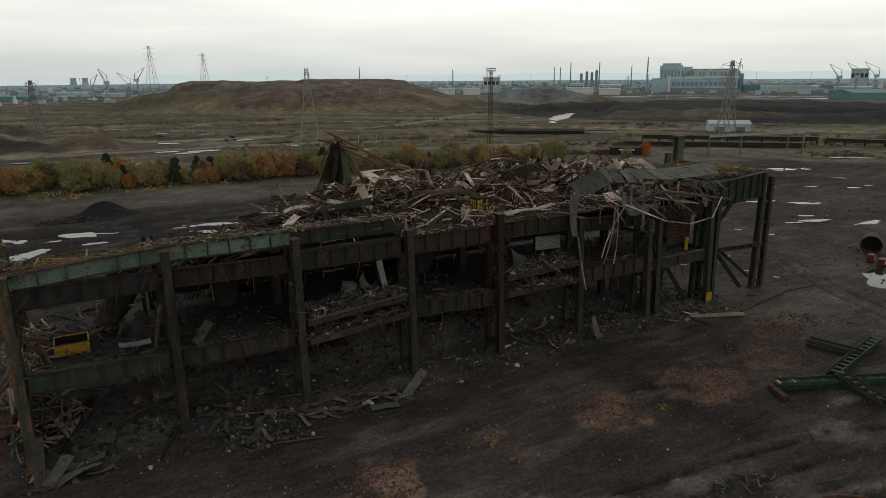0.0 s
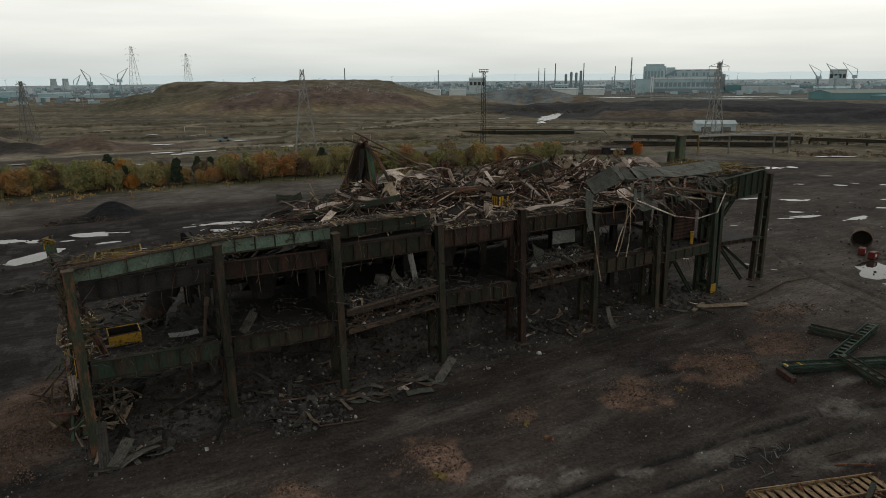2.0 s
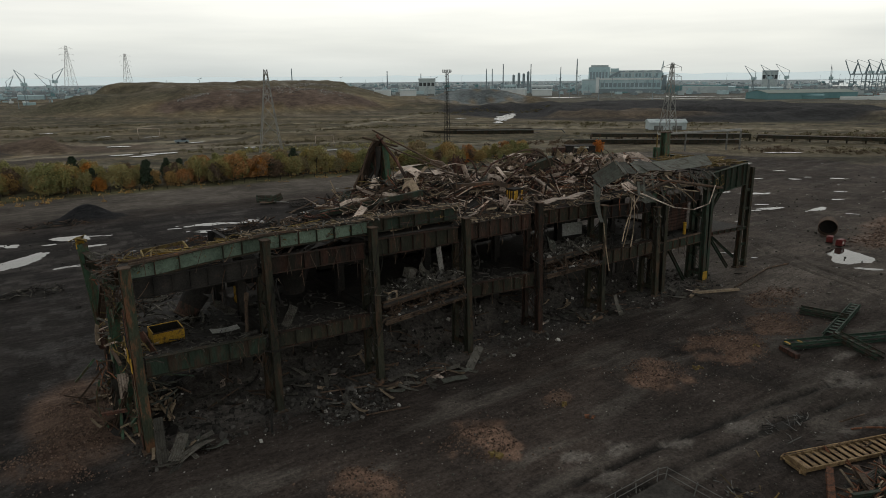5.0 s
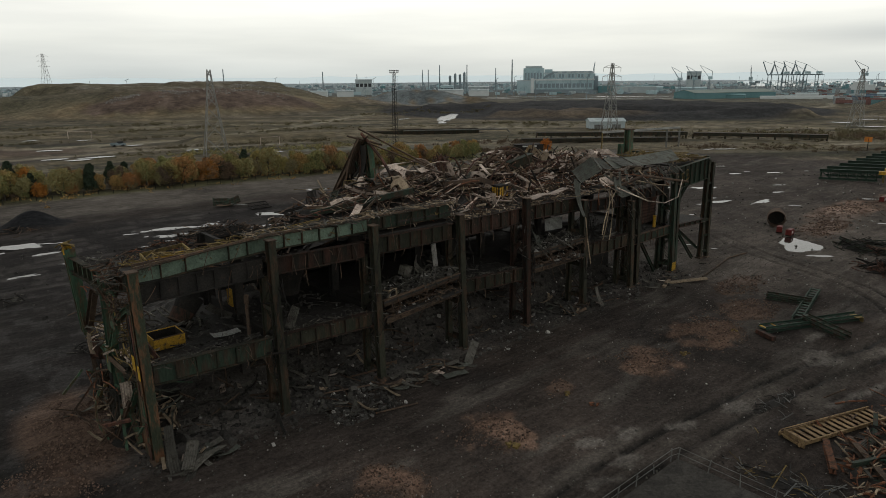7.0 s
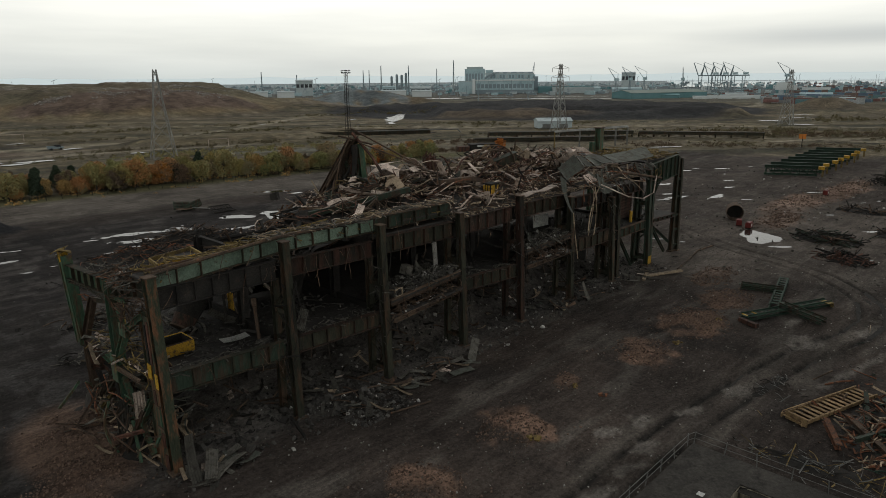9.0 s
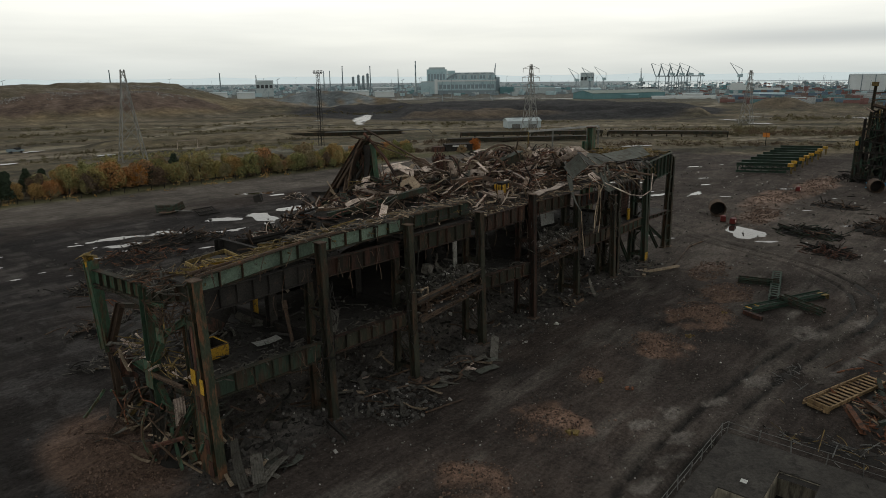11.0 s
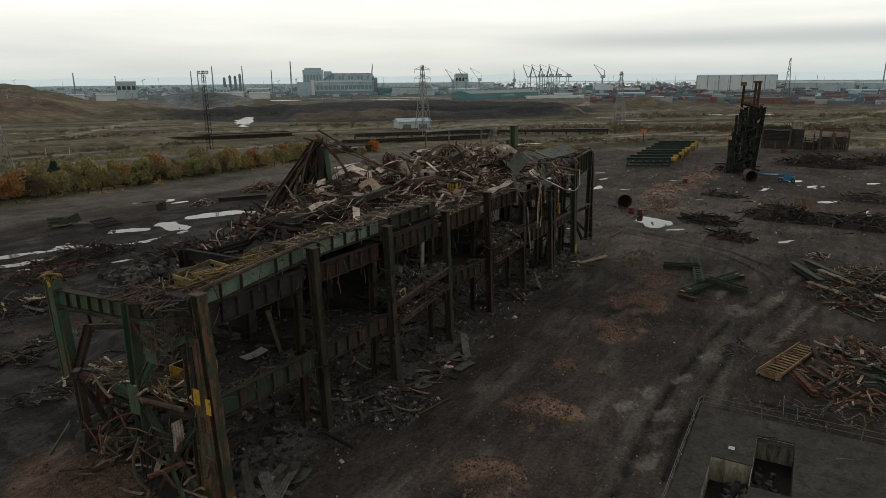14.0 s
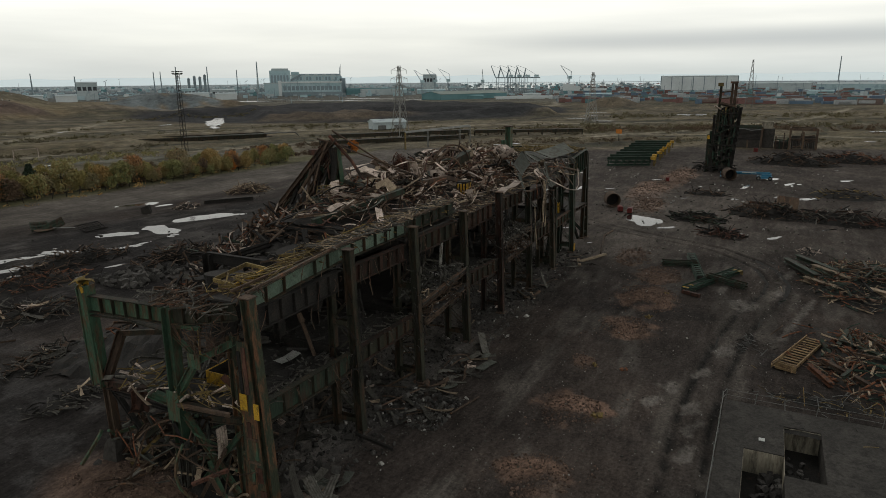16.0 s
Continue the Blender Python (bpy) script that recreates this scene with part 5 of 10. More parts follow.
ANGLES = [Geo().angle((-l / 2, 0, 0), (l / 2, 0, 0), w, 0.025).mesh("angle_bar", m) for l, w, m in ((4.5, 0.14, RUST), (6.0, 0.12, BRIGHT_RUST), (3.2, 0.12, RUST), (5.2, 0.15, TIMBER))]
PIPES = []
for k, (l, rad, m) in enumerate(((4.2, 0.09, RUST), (5.5, 0.07, RED_RUST), (6.5, 0.08, BRIGHT_RUST), (3.4, 0.12, NEAR_BLACK))):
    PIPES.append(Geo().path(bent_line((-l / 2, 0, 0), (l / 2, 0, 0), 0.5, _r, 5), rad, 6).mesh("bent_pipe", m))
TRUSSES = [lattice(Geo(), (-l / 2, 0, 0), (l / 2, 0, 0), w, 0.12, n).mesh("lattice_piece", m) for l, w, n, m in ((6.0, 0.8, 7, RUST), (4.5, 0.7, 6, RED_RUST), (5.0, 0.9, 6, GREEN))]
KINDS = {
    "cladding_sheet": (SHEETS, "buckled corrugated cladding sheet lying in the debris", "cladding sheet"),
    "bent_plate": (PLATES, "bent strip of metal plate lying in the debris", "metal strip"),
    "scrap_beam": (BEAMS, "rusty scrap I-beam lying in the debris", "steel beam"),
    "angle_bar": (ANGLES, "rusty angle bar lying in the debris", "angle bar"),
    "bent_pipe": (PIPES, "bent rusty pipe lying in the debris", "pipe"),
    "lattice_piece": (TRUSSES, "broken rusty lattice truss piece in the debris", "truss piece"),
}


def drop(kind, x, y, z, rx, ry, rz, group, which=None, scale=1.0, label=None):
    meshes, lab, cat = KINDS[kind]
    if group != "debris pieces on the roof":
        meshes = {"cladding_sheet": GSHEETS, "bent_plate": GPLATES, "bent_pipe": [PIPES[0], PIPES[3]], "angle_bar": [ANGLES[0], ANGLES[2]]}.get(kind, meshes)
    me = meshes[RNG.randrange(len(meshes))] if which is None else meshes[which]
    return single(kind, me, None, label or lab, cat, group, "", pose(x, y, z, rx, ry, rz) @ Matrix.Scale(scale, 4))


def core(name, xs, ys, height, foot, m, label, rough=0.35, seed=1):
    """A solid lumpy heap: a displaced sheet with skirts down to the foot."""
    X, Y = np.meshgrid(xs, ys)
    Z = height(X, Y)
    Z = np.maximum(foot, Z + (fbm(X, Y, 1.1, seed, 3) - 0.5) * 2 * rough * np.clip((Z - foot) * 2, 0, 1))
    g = Geo()
    n, k = len(xs), len(ys)
    g.v = np.stack([X, Y, Z], -1).reshape(-1, 3).tolist()
    g.f = [(j * n + i, j * n + i + 1, (j + 1) * n + i + 1, (j + 1) * n + i) for j in range(k - 1) for i in range(n - 1)]
    return single(name, g, m, label, "debris", "", "stuff")


def ramp(x, pts):
    return np.interp(x, [p[0] for p in pts], [p[1] for p in pts])


RIDGE = [(10, 0), (14, 0.4), (18, 1.2), (22, 2.0), (28, 2.2), (32, 1.6), (37, 2.5), (42, 2.6), (50, 2.2), (58, 1.6), (62.5, 0.3), (64, 0)]


def roof_pile(x, y):
    h = ramp(x, RIDGE)
    prof = np.interp(y, [47.9, 49.6, 52.5, 56.5, 60.5, 62], [0.0, 0.1, 0.45, 1.0, 1.0, 0.5])
    return 12.3 + h * prof


def rear_pile(x, y):
    top = ramp(x, [(1, 0), (4, 4.0), (8, 6.0), (12, 8.4), (16, 10.3), (19, 11.0), (24, 11.8), (30, 10.0), (40, 7), (52, 4.5), (60, 2), (64, 0)])
    prof = np.interp(y, [51, 54, 60, 66.5, 70, 76, 81], [0.35, 0.6, 0.92, 1.0, 0.8, 0.25, 0.0])
    return top * prof


# near-black cores fill the gaps between the loose pieces
core("roof_debris", np.arange(13.6, 64.1, 0.5), np.arange(47.95, 62.1, 0.5), lambda x, y: 12.3 + (roof_pile(x, y) - 12.3) * 0.75, 12.3, NEAR_BLACK, "packed dark debris heaped on the broken roof", 0.45, 81)
core("roof_debris", np.arange(3.4, 14.2, 0.5), np.arange(50.8, 61.2, 0.5), lambda x, y: 9.9 + np.clip(x - 3.4, 0, 11) * 0.15 + 0.8 * np.interp(y, [50.8, 53, 58, 61], [0.8, 0.2, 0.4, 0.0]), 10.2, NEAR_BLACK, "caved-in roof debris behind the crane girder", 0.7, 83)
core("rear_debris", np.arange(1, 64.1, 0.6), np.arange(60.6, 81.3, 0.6), lambda x, y: rear_pile(x, y) * 0.92, -0.4, NEAR_BLACK, "dark slope of fallen debris behind the building", 0.6, 82)


def tangle(name, height, x0, x1, y0, y1, n, m, label, lmin, lmax, r, lift=0.4, tilt=0.5, seed=1, weight=None):
    """Loose rods and bars that poke out of a heap, joined as one."""
    rg = random.Random(seed)
    g = Geo()
    k = 0
    while k < n:
        x, y = rg.uniform(x0, x1), rg.uniform(y0, y1)
        if weight and rg.random() > weight(x, y):
            continue
        k += 1
        z = float(height(np.array([x]), np.array([y]))[0]) + rg.uniform(-0.15, lift)
        a, e, l = rg.uniform(0, math.tau), rg.gauss(0, tilt), rg.uniform(lmin, lmax)
        d = Vector((math.cos(a) * math.cos(e), math.sin(a) * math.cos(e), math.sin(e))) * l / 2
        c = Vector((x, y, z))
        style = rg.random()
        rr = r * rg.uniform(0.6, 1.5)
        if style < 0.66:
            g.path(bent_line(c - d, c + d, l * rg.uniform(0.02, 0.24), rg, 4), rr, 4)
        elif style < 0.86:
            g.angle(c - d, c + d, rr * 2.4, rr * 0.5, (rg.uniform(-1, 1), rg.uniform(-1, 1), 1))
        else:
            g.bar(c - d, c + d, rr * 3.4, rr * 0.8, (rg.uniform(-1, 1), rg.uniform(-1, 1), 1))
    return single(name, g, m, label, "scrap", "", "stuff")


on_pile = lambda x, y: 0.2 + 0.75 * float(ramp(np.array([x]), RIDGE)[0]) / 4.2
tangle("tangled_steel", roof_pile, 12, 63, 48.5, 61, 380, RUST, "tangle of bent rusty rods and bars on the roof", 1.2, 4.5, 0.045, 0.7, 0.5, 21, on_pile)
tangle("tangled_steel", roof_pile, 14, 62, 49, 61, 130, RED_RUST, "tangle of red rusted bars on the roof", 1.2, 4.5, 0.045, 0.9, 0.5, 22, on_pile)
tangle("tangled_steel", roof_pile, 16, 62, 49, 60, 150, BRIGHT_RUST, "tangle of orange rusted bars on the roof", 1.0, 3.6, 0.035, 0.8, 0.45, 23, on_pile)
tangle("tangled_steel", roof_pile, 14, 62, 48.6, 61, 360, SHEET, "pale torn strips tangled on the roof", 0.8, 3.2, 0.05, 0.7, 0.4, 24, on_pile)
tangle("tangled_steel", roof_pile, 14, 62, 48.6, 61, 340, TIMBER, "splintered pale timber on the roof", 0.6, 2.6, 0.05, 0.6, 0.4, 124, on_pile)
tangle("tangled_steel", roof_pile, 12, 62, 49, 61, 80, NEAR_BLACK, "sooty bars tangled on the roof", 1.5, 4.5, 0.07, 0.5, 0.5, 25, on_pile)
tangle("roof_edge_scrap", lambda x, y: 12.42 + 0 * x, 22, 42, 47.9, 51.5, 260, RUST, "rusty rods strewn along the roof edge", 0.4, 2.4, 0.03, 0.25, 0.25, 125)
tangle("roof_edge_scrap", lambda x, y: 12.42 + 0 * x, 22, 42, 47.9, 52, 150, DIRTY, "grey splinters strewn along the roof edge", 0.3, 1.6, 0.05, 0.25, 0.2, 126)
caved = lambda x, y: 10.1 + np.clip(x - 3.4, 0, 11) * 0.14 + 0 * y
tangle("tangled_steel", caved, 2.5, 16, 51, 61, 80, RUST, "rusty bars on the caved-in roof", 1.2, 4.0, 0.07, 0.5, 0.35, 36)
tangle("tangled_steel", caved, 2.5, 16, 51, 61, 60, NEAR_BLACK, "sooty bars on the caved-in roof", 1.2, 4.0, 0.09, 0.5, 0.35, 37)
tangle("tangled_steel", caved, 3, 16, 50.5, 61, 35, DIRTY, "grey strips on the caved-in roof", 1.0, 3.0, 0.09, 0.5, 0.3, 38)
tangle("tangled_steel", caved, 6, 16, 52, 61, 10, BRIGHT_RUST, "orange rusted bars on the caved-in roof", 1.0, 4.0, 0.07, 0.8, 0.5, 39)
tangle("tangled_steel", rear_pile, 7, 60, 60, 79, 520, NEAR_BLACK, "sooty bars on the rear debris slope", 1.5, 5.0, 0.08, 0.7, 0.7, 26)
tangle("tangled_steel", rear_pile, 7, 36, 60, 78, 320, RUST, "rusty bars on the rear debris slope", 1.5, 5.0, 0.07, 0.8, 0.8, 27)
tangle("tangled_steel", rear_pile, 8, 34, 60, 78, 150, SHEET, "pale strips on the rear debris slope", 1.0, 3.0, 0.07, 0.8, 0.6, 28)
tangle("tangled_steel", rear_pile, 12, 32, 60, 72, 90, BRIGHT_RUST, "orange rusted bars on the rear debris slope", 1.0, 4.0, 0.06, 0.8, 0.7, 29)

# single sheets, plates and beams on the roof pile
rr = random.Random(77)
for kind, n in (("cladding_sheet", 24), ("bent_plate", 36), ("scrap_beam", 6), ("angle_bar", 34), ("bent_pipe", 40), ("lattice_piece", 12)):
    k = 0
    while k < n:
        x, y = rr.uniform(13, 62), rr.triangular(49.5, 60.8, 58)
        if rr.random() > on_pile(x, y):
            continue
        k += 1
        z = float(roof_pile(np.array([x]), np.array([y]))[0])
        flat = kind in ("cladding_sheet", "bent_plate")
        z += rr.uniform(0.1, 0.75)
        drop(kind, x, y, z, rr.gauss(0, 24) + (18 if flat else 0), rr.gauss(0, 20), rr.uniform(0, 360), "debris pieces on the roof", None, rr.uniform(0.7, 1.35) if flat else rr.uniform(0.6, 1.0))
for kind, n in (("cladding_sheet", 22), ("bent_plate", 26), ("scrap_beam", 18), ("bent_pipe", 18), ("lattice_piece", 6)):
    for _ in range(n):
        x, y = rr.uniform(9, 36), rr.uniform(60.5, 77)
        z = float(rear_pile(np.array([x]), np.array([y]))[0]) + rr.uniform(0.0, 0.4)
        drop(kind, x, y, max(z, 0.2), rr.gauss(-28, 24), rr.gauss(0, 24), rr.uniform(0, 360), "debris pieces behind the building", None, rr.uniform(0.7, 1.0))

# the peak: a collapsed frame that stands on end
pk = thing("upended_frame", "upended twisted green and rusty box girder standing out of the debris", "girder", at=(23, 64, 12.5))
P = Vector((22.7, 60.9, 19.1))
for dx, w, m in ((-0.7, 0.34, RUST), (0.55, 0.42, GREEN)):
    part("inclined_chord", Geo().ibeam(P + Vector((dx * 0.7, 0.5, -0.25)), (24.2 + dx, 71.2, 9.6), w, w * 1.3, 0.05, 0.06), m, pk, "rusty inclined box-girder chord")
    part("inclined_chord", Geo().ibeam(P + Vector((dx * 0.6, 0.2, -1.9)), (24.0 + dx, 67.8, 10.4), w * 0.8, w, 0.04, 0.05), RUST, pk)
for k in range(9):
    f0, f1 = 0.04 + k * 0.105, 0.04 + (k + 1) * 0.105
    A0, B0 = P + Vector((-0.5, 0.5, -0.25)), Vector((23.5, 71.2, 9.6))
    part("lacing_bar", Geo().bar(A0.lerp(B0, f0) + Vector((0 if k % 2 else 1.1, 0, 0)), A0.lerp(B0, f1) + Vector((1.1 if k % 2 else 0, 0, 0)), 0.16, 0.06), RUST, pk)
    if k % 2:
        continue
    q = A0.lerp(B0, f0 * 0.9) + Vector((rr.uniform(-0.2, 0.9), 0.1, rr.uniform(-1.6, -0.3)))
    part("torn_cladding", Geo().sheet(Matrix.Translation(q) @ pose(0, 0, 0, rr.uniform(-20, 20), rr.uniform(30, 65), 85 + rr.uniform(-25, 25)), rr.uniform(1.4, 2.8), rr.uniform(0.3, 0.7), rr.uniform(-0.2, 0.3), 2, 0.05, 0.03, 0.6), (RUST, NEAR_BLACK, IRON)[k % 3], pk, "torn rusty cladding strip")
g = Geo().ibeam(P + Vector((0.3, 0.1, -0.8)), (23.4, 60.6, 12.3), 0.7, 0.6, 0.05, 0.06, (0, 1, 0))
part("upright_post", g, END_GREEN, pk)
part("green_web", Geo().sheet(pose(23.0, 61.6, 16.2, 0, 72, 84), 4.4, 0.8, 0.1, 1, 0.0, 0.06, 0.2), END_GREEN, pk, "dark green torn web plate")
for k in range(13):
    g = Geo()
    a = P.lerp(Vector((24.9, 72.6, 9.6)), rr.uniform(0, 0.6)) + Vector((rr.uniform(-0.9, 0.3), rr.uniform(-0.4, 0.4), rr.uniform(-0.4, 0.4)))
    b = a + Vector((rr.uniform(-2.2, 1.0), rr.uniform(-1.5, 3.0), -rr.uniform(3, 6)))
    g.path(bent_line(a, b, 0.5, rr, 4), rr.uniform(0.07, 0.2), 5)
    part("hanging_rod", g, RUST if k % 3 else NEAR_BLACK, pk)
part("torn_cladding", Geo().sheet(look((22.1, 62.0, 17.4), (22.5, 60.9, 19.5)) @ pose(0, 0, 0, 90, 90, 0), 4.6, 1.0, 0.4, 4, 0.08, 0.03, 0.8), RUST, pk, "torn rusty cladding strip")
part("torn_cladding", Geo().sheet(look((22.0, 60.6, 16.2), (22.5, 60.7, 18.5)) @ pose(0, 0, 0, 90, 90, 20), 4.2, 0.8, -0.3, 4, 0.08, 0.03, 0.6), NEAR_BLACK, pk, "torn sooty cladding strip")
for k in range(3):
    q = P + Vector((rr.uniform(-1.3, 0.5), rr.uniform(-0.4, 1.6), -rr.uniform(1.5, 4.5)))
    part("torn_cladding", Geo().sheet(Matrix.Translation(q) @ pose(0, 0, 0, rr.uniform(60, 110), rr.uniform(60, 110), rr.uniform(0, 90)), rr.uniform(2.5, 4.5), rr.uniform(0.5, 1.0), rr.uniform(-0.4, 0.4), 3, 0.06, 0.03, 0.6), (RUST, NEAR_BLACK, RED_RUST)[k % 3], pk, "torn rusty cladding strip")
part("leaning_pole", Geo().path([P + Vector((-0.3, 0.4, 0.4)), (23.6, 59.6, 17.0), (24.4, 58.6, 14.8), (25.2, 57.6, 13.2)], 0.17, 6), RED_RUST, pk, "red and white rusty pole")
part("projecting_rod", Geo().tube((21.2, 60.0, 20.1), (29.5, 58.5, 15.6), 0.09), RUST, pk)
part("projecting_rod", Geo().tube((20.8, 61.5, 19.3), (24.5, 60.6, 18.2), 0.1), RUST, pk)
part("projecting_rod", Geo().tube((22.5, 60.5, 18.6), (27.6, 56.4, 15.9), 0.07), RUST, pk)
part("brace", Geo().ibeam((22.2, 62.6, 16.6), (22.9, 60.6, 14.2), 0.35, 0.35, 0.03, 0.04), GREEN, pk)

# the pieces that stand out on the pile
def strip(name, pts, w, m, label, cat, thick=0.05, roll=0.0, group="debris pieces on the roof"):
    """A broad bent strip that follows pts, w wide."""
    pts = [Vector(p) for p in pts]
    g = Geo()
    n = len(pts)
    for i, p in enumerate(pts):
        d = (pts[min(i + 1, n - 1)] - pts[max(i - 1, 0)]).normalized()
        s = d.cross(Vector((math.sin(roll), 0, math.cos(roll))))
        s = s.normalized() * w / 2
        k = s.cross(d).normalized() * thick / 2
        g.v += [tuple(p - s - k), tuple(p + s - k), tuple(p + s + k), tuple(p - s + k)]
    for i in range(n - 1):
        o = 4 * i
        g.f += [(o + a, o + (a + 1) % 4, o + 4 + (a + 1) % 4, o + 4 + a) for a in range(4)]
    g.f += [(3, 2, 1, 0), (4 * n - 4, 4 * n - 3, 4 * n - 2, 4 * n - 1)]
    return single(name, g, m, label, cat, group)


for pts, w, m, ro in ((((26.5, 60.4, 15.3), (26.0, 60.1, 14.6), (25.4, 59.7, 13.9)), 0.9, SHEET, 1.2), (((34.8, 56.7, 15.2), (34.1, 56.6, 14.4), (33.3, 56.4, 13.5)), 1.0, SHEET, 1.3),
                      (((31.8, 52.0, 13.3), (31.0, 50.9, 12.75), (30.2, 49.5, 12.5)), 0.9, SHEET, 0.3), (((29.4, 51.8, 13.5), (31.0, 51.1, 12.9), (33.2, 50.3, 12.55)), 0.5, SHEET, 0.2),
                      (((25.8, 57.8, 15.6), (28.5, 57.4, 15.5), (31.0, 56.8, 14.9), (33.2, 55.6, 13.8)), 0.7, SHEET, 0.5), (((24.6, 60.8, 15.9), (26.8, 60.9, 16.0), (29.0, 60.6, 16.1), (30.4, 59.8, 15.3)), 0.7, SHEET, 0.9),
                      (((28.4, 60.2, 16.4), (29.4, 59.5, 16.2), (30.2, 58.7, 15.2)), 0.9, SHEET, 0.8), (((24.0, 57.6, 14.8), (26.2, 57.4, 14.6), (28.2, 56.8, 15.3), (29.8, 56.5, 15.2)), 0.55, SHEET, 0.8),
                      (((27.0, 55.5, 13.6), (28.3, 54.9, 14.3), (29.6, 54.2, 14.2), (31.0, 53.6, 13.2)), 0.8, TIMBER, 0.5), (((15.2, 51.3, 14.3), (13.9, 50.3, 13.7), (12.4, 49.2, 13.4)), 0.6, SHEET, 0.4),
                      (((23.0, 52.6, 13.2), (24.4, 51.4, 12.9), (26.0, 49.6, 12.6)), 0.7, SHEET, 0.4), (((35.0, 52.2, 13.8), (35.8, 50.8, 13.3), (36.0, 49.2, 12.7)), 1.1, SHEET, 0.6),
                      (((38.5, 53.5, 14.6), (39.6, 52.0, 14.1), (40.2, 50.2, 13.3)), 0.5, SHEET, 0.3), (((36.4, 56.4, 15.0), (38.0, 55.0, 14.6), (40.0, 53.2, 14.0)), 0.4, TIMBER, 0.2),
                      (((23.4, 56.6, 14.2), (24.8, 55.2, 13.8), (26.6, 53.6, 13.2)), 0.7, SHEET, 0.9)):
    strip("bent_strip", pts, w, m, "broad pale strip of cladding bent over the debris", "metal strip", 0.05, ro)
rs = random.Random(303)
for k in range(58):
    x = rs.uniform(22, 61) if k % 3 else rs.uniform(22, 42)
    y = rs.triangular(50.5, 60.5, 57)
    z = float(roof_pile(np.array([x]), np.array([y]))[0]) + rs.uniform(0.35, 0.9)
    a, l, dip = rs.uniform(0, math.tau), rs.uniform(1.0, 2.4), rs.uniform(-0.25, 0.9)
    d = Vector((math.cos(a) * l, math.sin(a) * l, rs.gauss(0, 0.5)))
    c = Vector((x, y, z))
    strip("bent_strip", (c - d, c - d * 0.35 + Vector((0, 0, dip * 0.8)), c + d * 0.3 + Vector((0.1, 0, dip)), c + d + Vector((rs.gauss(0, 0.4), 0, -dip * 0.4))), rs.uniform(0.28, 0.85), rs.choice((SHEET, SHEET, SHEET, TIMBER, TIMBER, SHEET_GREEN)), "broad strip of cladding bent over the debris", "metal strip", 0.04, rs.gauss(0, 0.7))
strip("roof_lip_sheet", ((32.9, 47.2, 13.15), (34.6, 47.3, 13.35), (36.5, 47.2, 13.3), (38.4, 47.2, 13.6)), 0.9, SHEET, "pale sheet curled along the roof edge", "cladding sheet", 0.05, 0.9)
strip("fallen_girder", ((13.6, 57.0, 12.9), (17.5, 55.2, 13.6), (22.6, 53.2, 14.5)), 0.7, GREEN, "dark green girder sloping out of the debris", "girder", 0.5, 0.2)
strip("fallen_girder", ((27.0, 54.0, 14.5), (31.5, 52.9, 14.6), (33.4, 52.4, 14.0)), 0.6, RUST, "dark rusty girder lying across the debris", "girder", 0.45, 0.2)
for k, (a, b, w, n) in enumerate((((24.8, 54.6, 13.4), (31.6, 53.0, 13.6), 1.2, 9), ((35.2, 54.2, 14.0), (40.6, 52.4, 13.8), 1.3, 8), ((30.0, 58.5, 14.6), (36.6, 57.6, 15.0), 1.0, 9), ((40.0, 54.0, 14.6), (47.0, 55.4, 14.8), 1.1, 9), ((37.0, 50.8, 13.0), (41.4, 50.0, 13.6), 0.9, 6))):
    single("lattice_piece", lattice(Geo(), a, b, w, 0.11, n, (0, -0.8, 0.5)), (RUST, RED_RUST)[k % 2], "long rusty roof truss lying in the debris", "truss piece", "debris pieces on the roof")
for a, b, c in (((31.0, 55.5, 13.4), (34.0, 56.5, 16.0), (38.6, 57.2, 16.6)), ((33.0, 54.0, 13.2), (37.0, 54.8, 15.8), (40.2, 56.0, 16.4)), ((40.0, 56.4, 16.7), (43.0, 55.8, 15.6), (46.0, 54.5, 14.0)), ((31.4, 57.5, 16.6), (31.9, 56.6, 15.6), (31.6, 56.0, 14.2)), ((44.6, 57.8, 14.8), (44.9, 57.6, 16.4), (45.2, 57.6, 17.2)), ((48.0, 58.0, 14.5), (48.2, 58.0, 16.0), (48.6, 58.1, 16.6))):
    single("bent_pipe", Geo().path([a, Vector(a).lerp(Vector(b), 0.5) + Vector((0, 0, 0.3)), b, Vector(b).lerp(Vector(c), 0.5) + Vector((0, 0, 0.2)), c], 0.1, 6), RED_RUST if a[0] < 40 else RUST, "long bent rusty pipe arching over the debris", "pipe", "debris pieces on the roof")

# arched rusty pipework on the ridge
def arch(x, y, z, rx, h, rot, m, n=9, r=0.08):
    g = Geo()
    pts = [Vector((math.cos(math.pi * k / n) * rx, 0, math.sin(math.pi * k / n) * h)) for k in range(n + 1)]
    g.path(pts, r, 6).path([p + Vector((0.15, 0.5, 0)) for p in pts], r, 6)
    for p in pts[1:-1]:
        g.tube(p, p + Vector((0.15, 0.5, 0)), r * 0.7, None, 5)
    single("arched_pipe_frame", g, m, "bent arch of rusty pipes rising out of the debris", "pipe frame", "debris pieces on the roof", "", pose(x, y, z, 0, 0, rot))


arch(38.5, 55.5, 15.2, 2.6, 2.1, -25, RUST)
arch(41.5, 57.0, 15.0, 1.8, 1.7, 10, RED_RUST)
arch(30.5, 57.5, 15.2, 1.2, 1.4, 50, RED_RUST)
arch(35.0, 54.5, 14.8, 1.6, 1.5, -50, RUST)
g = Geo()
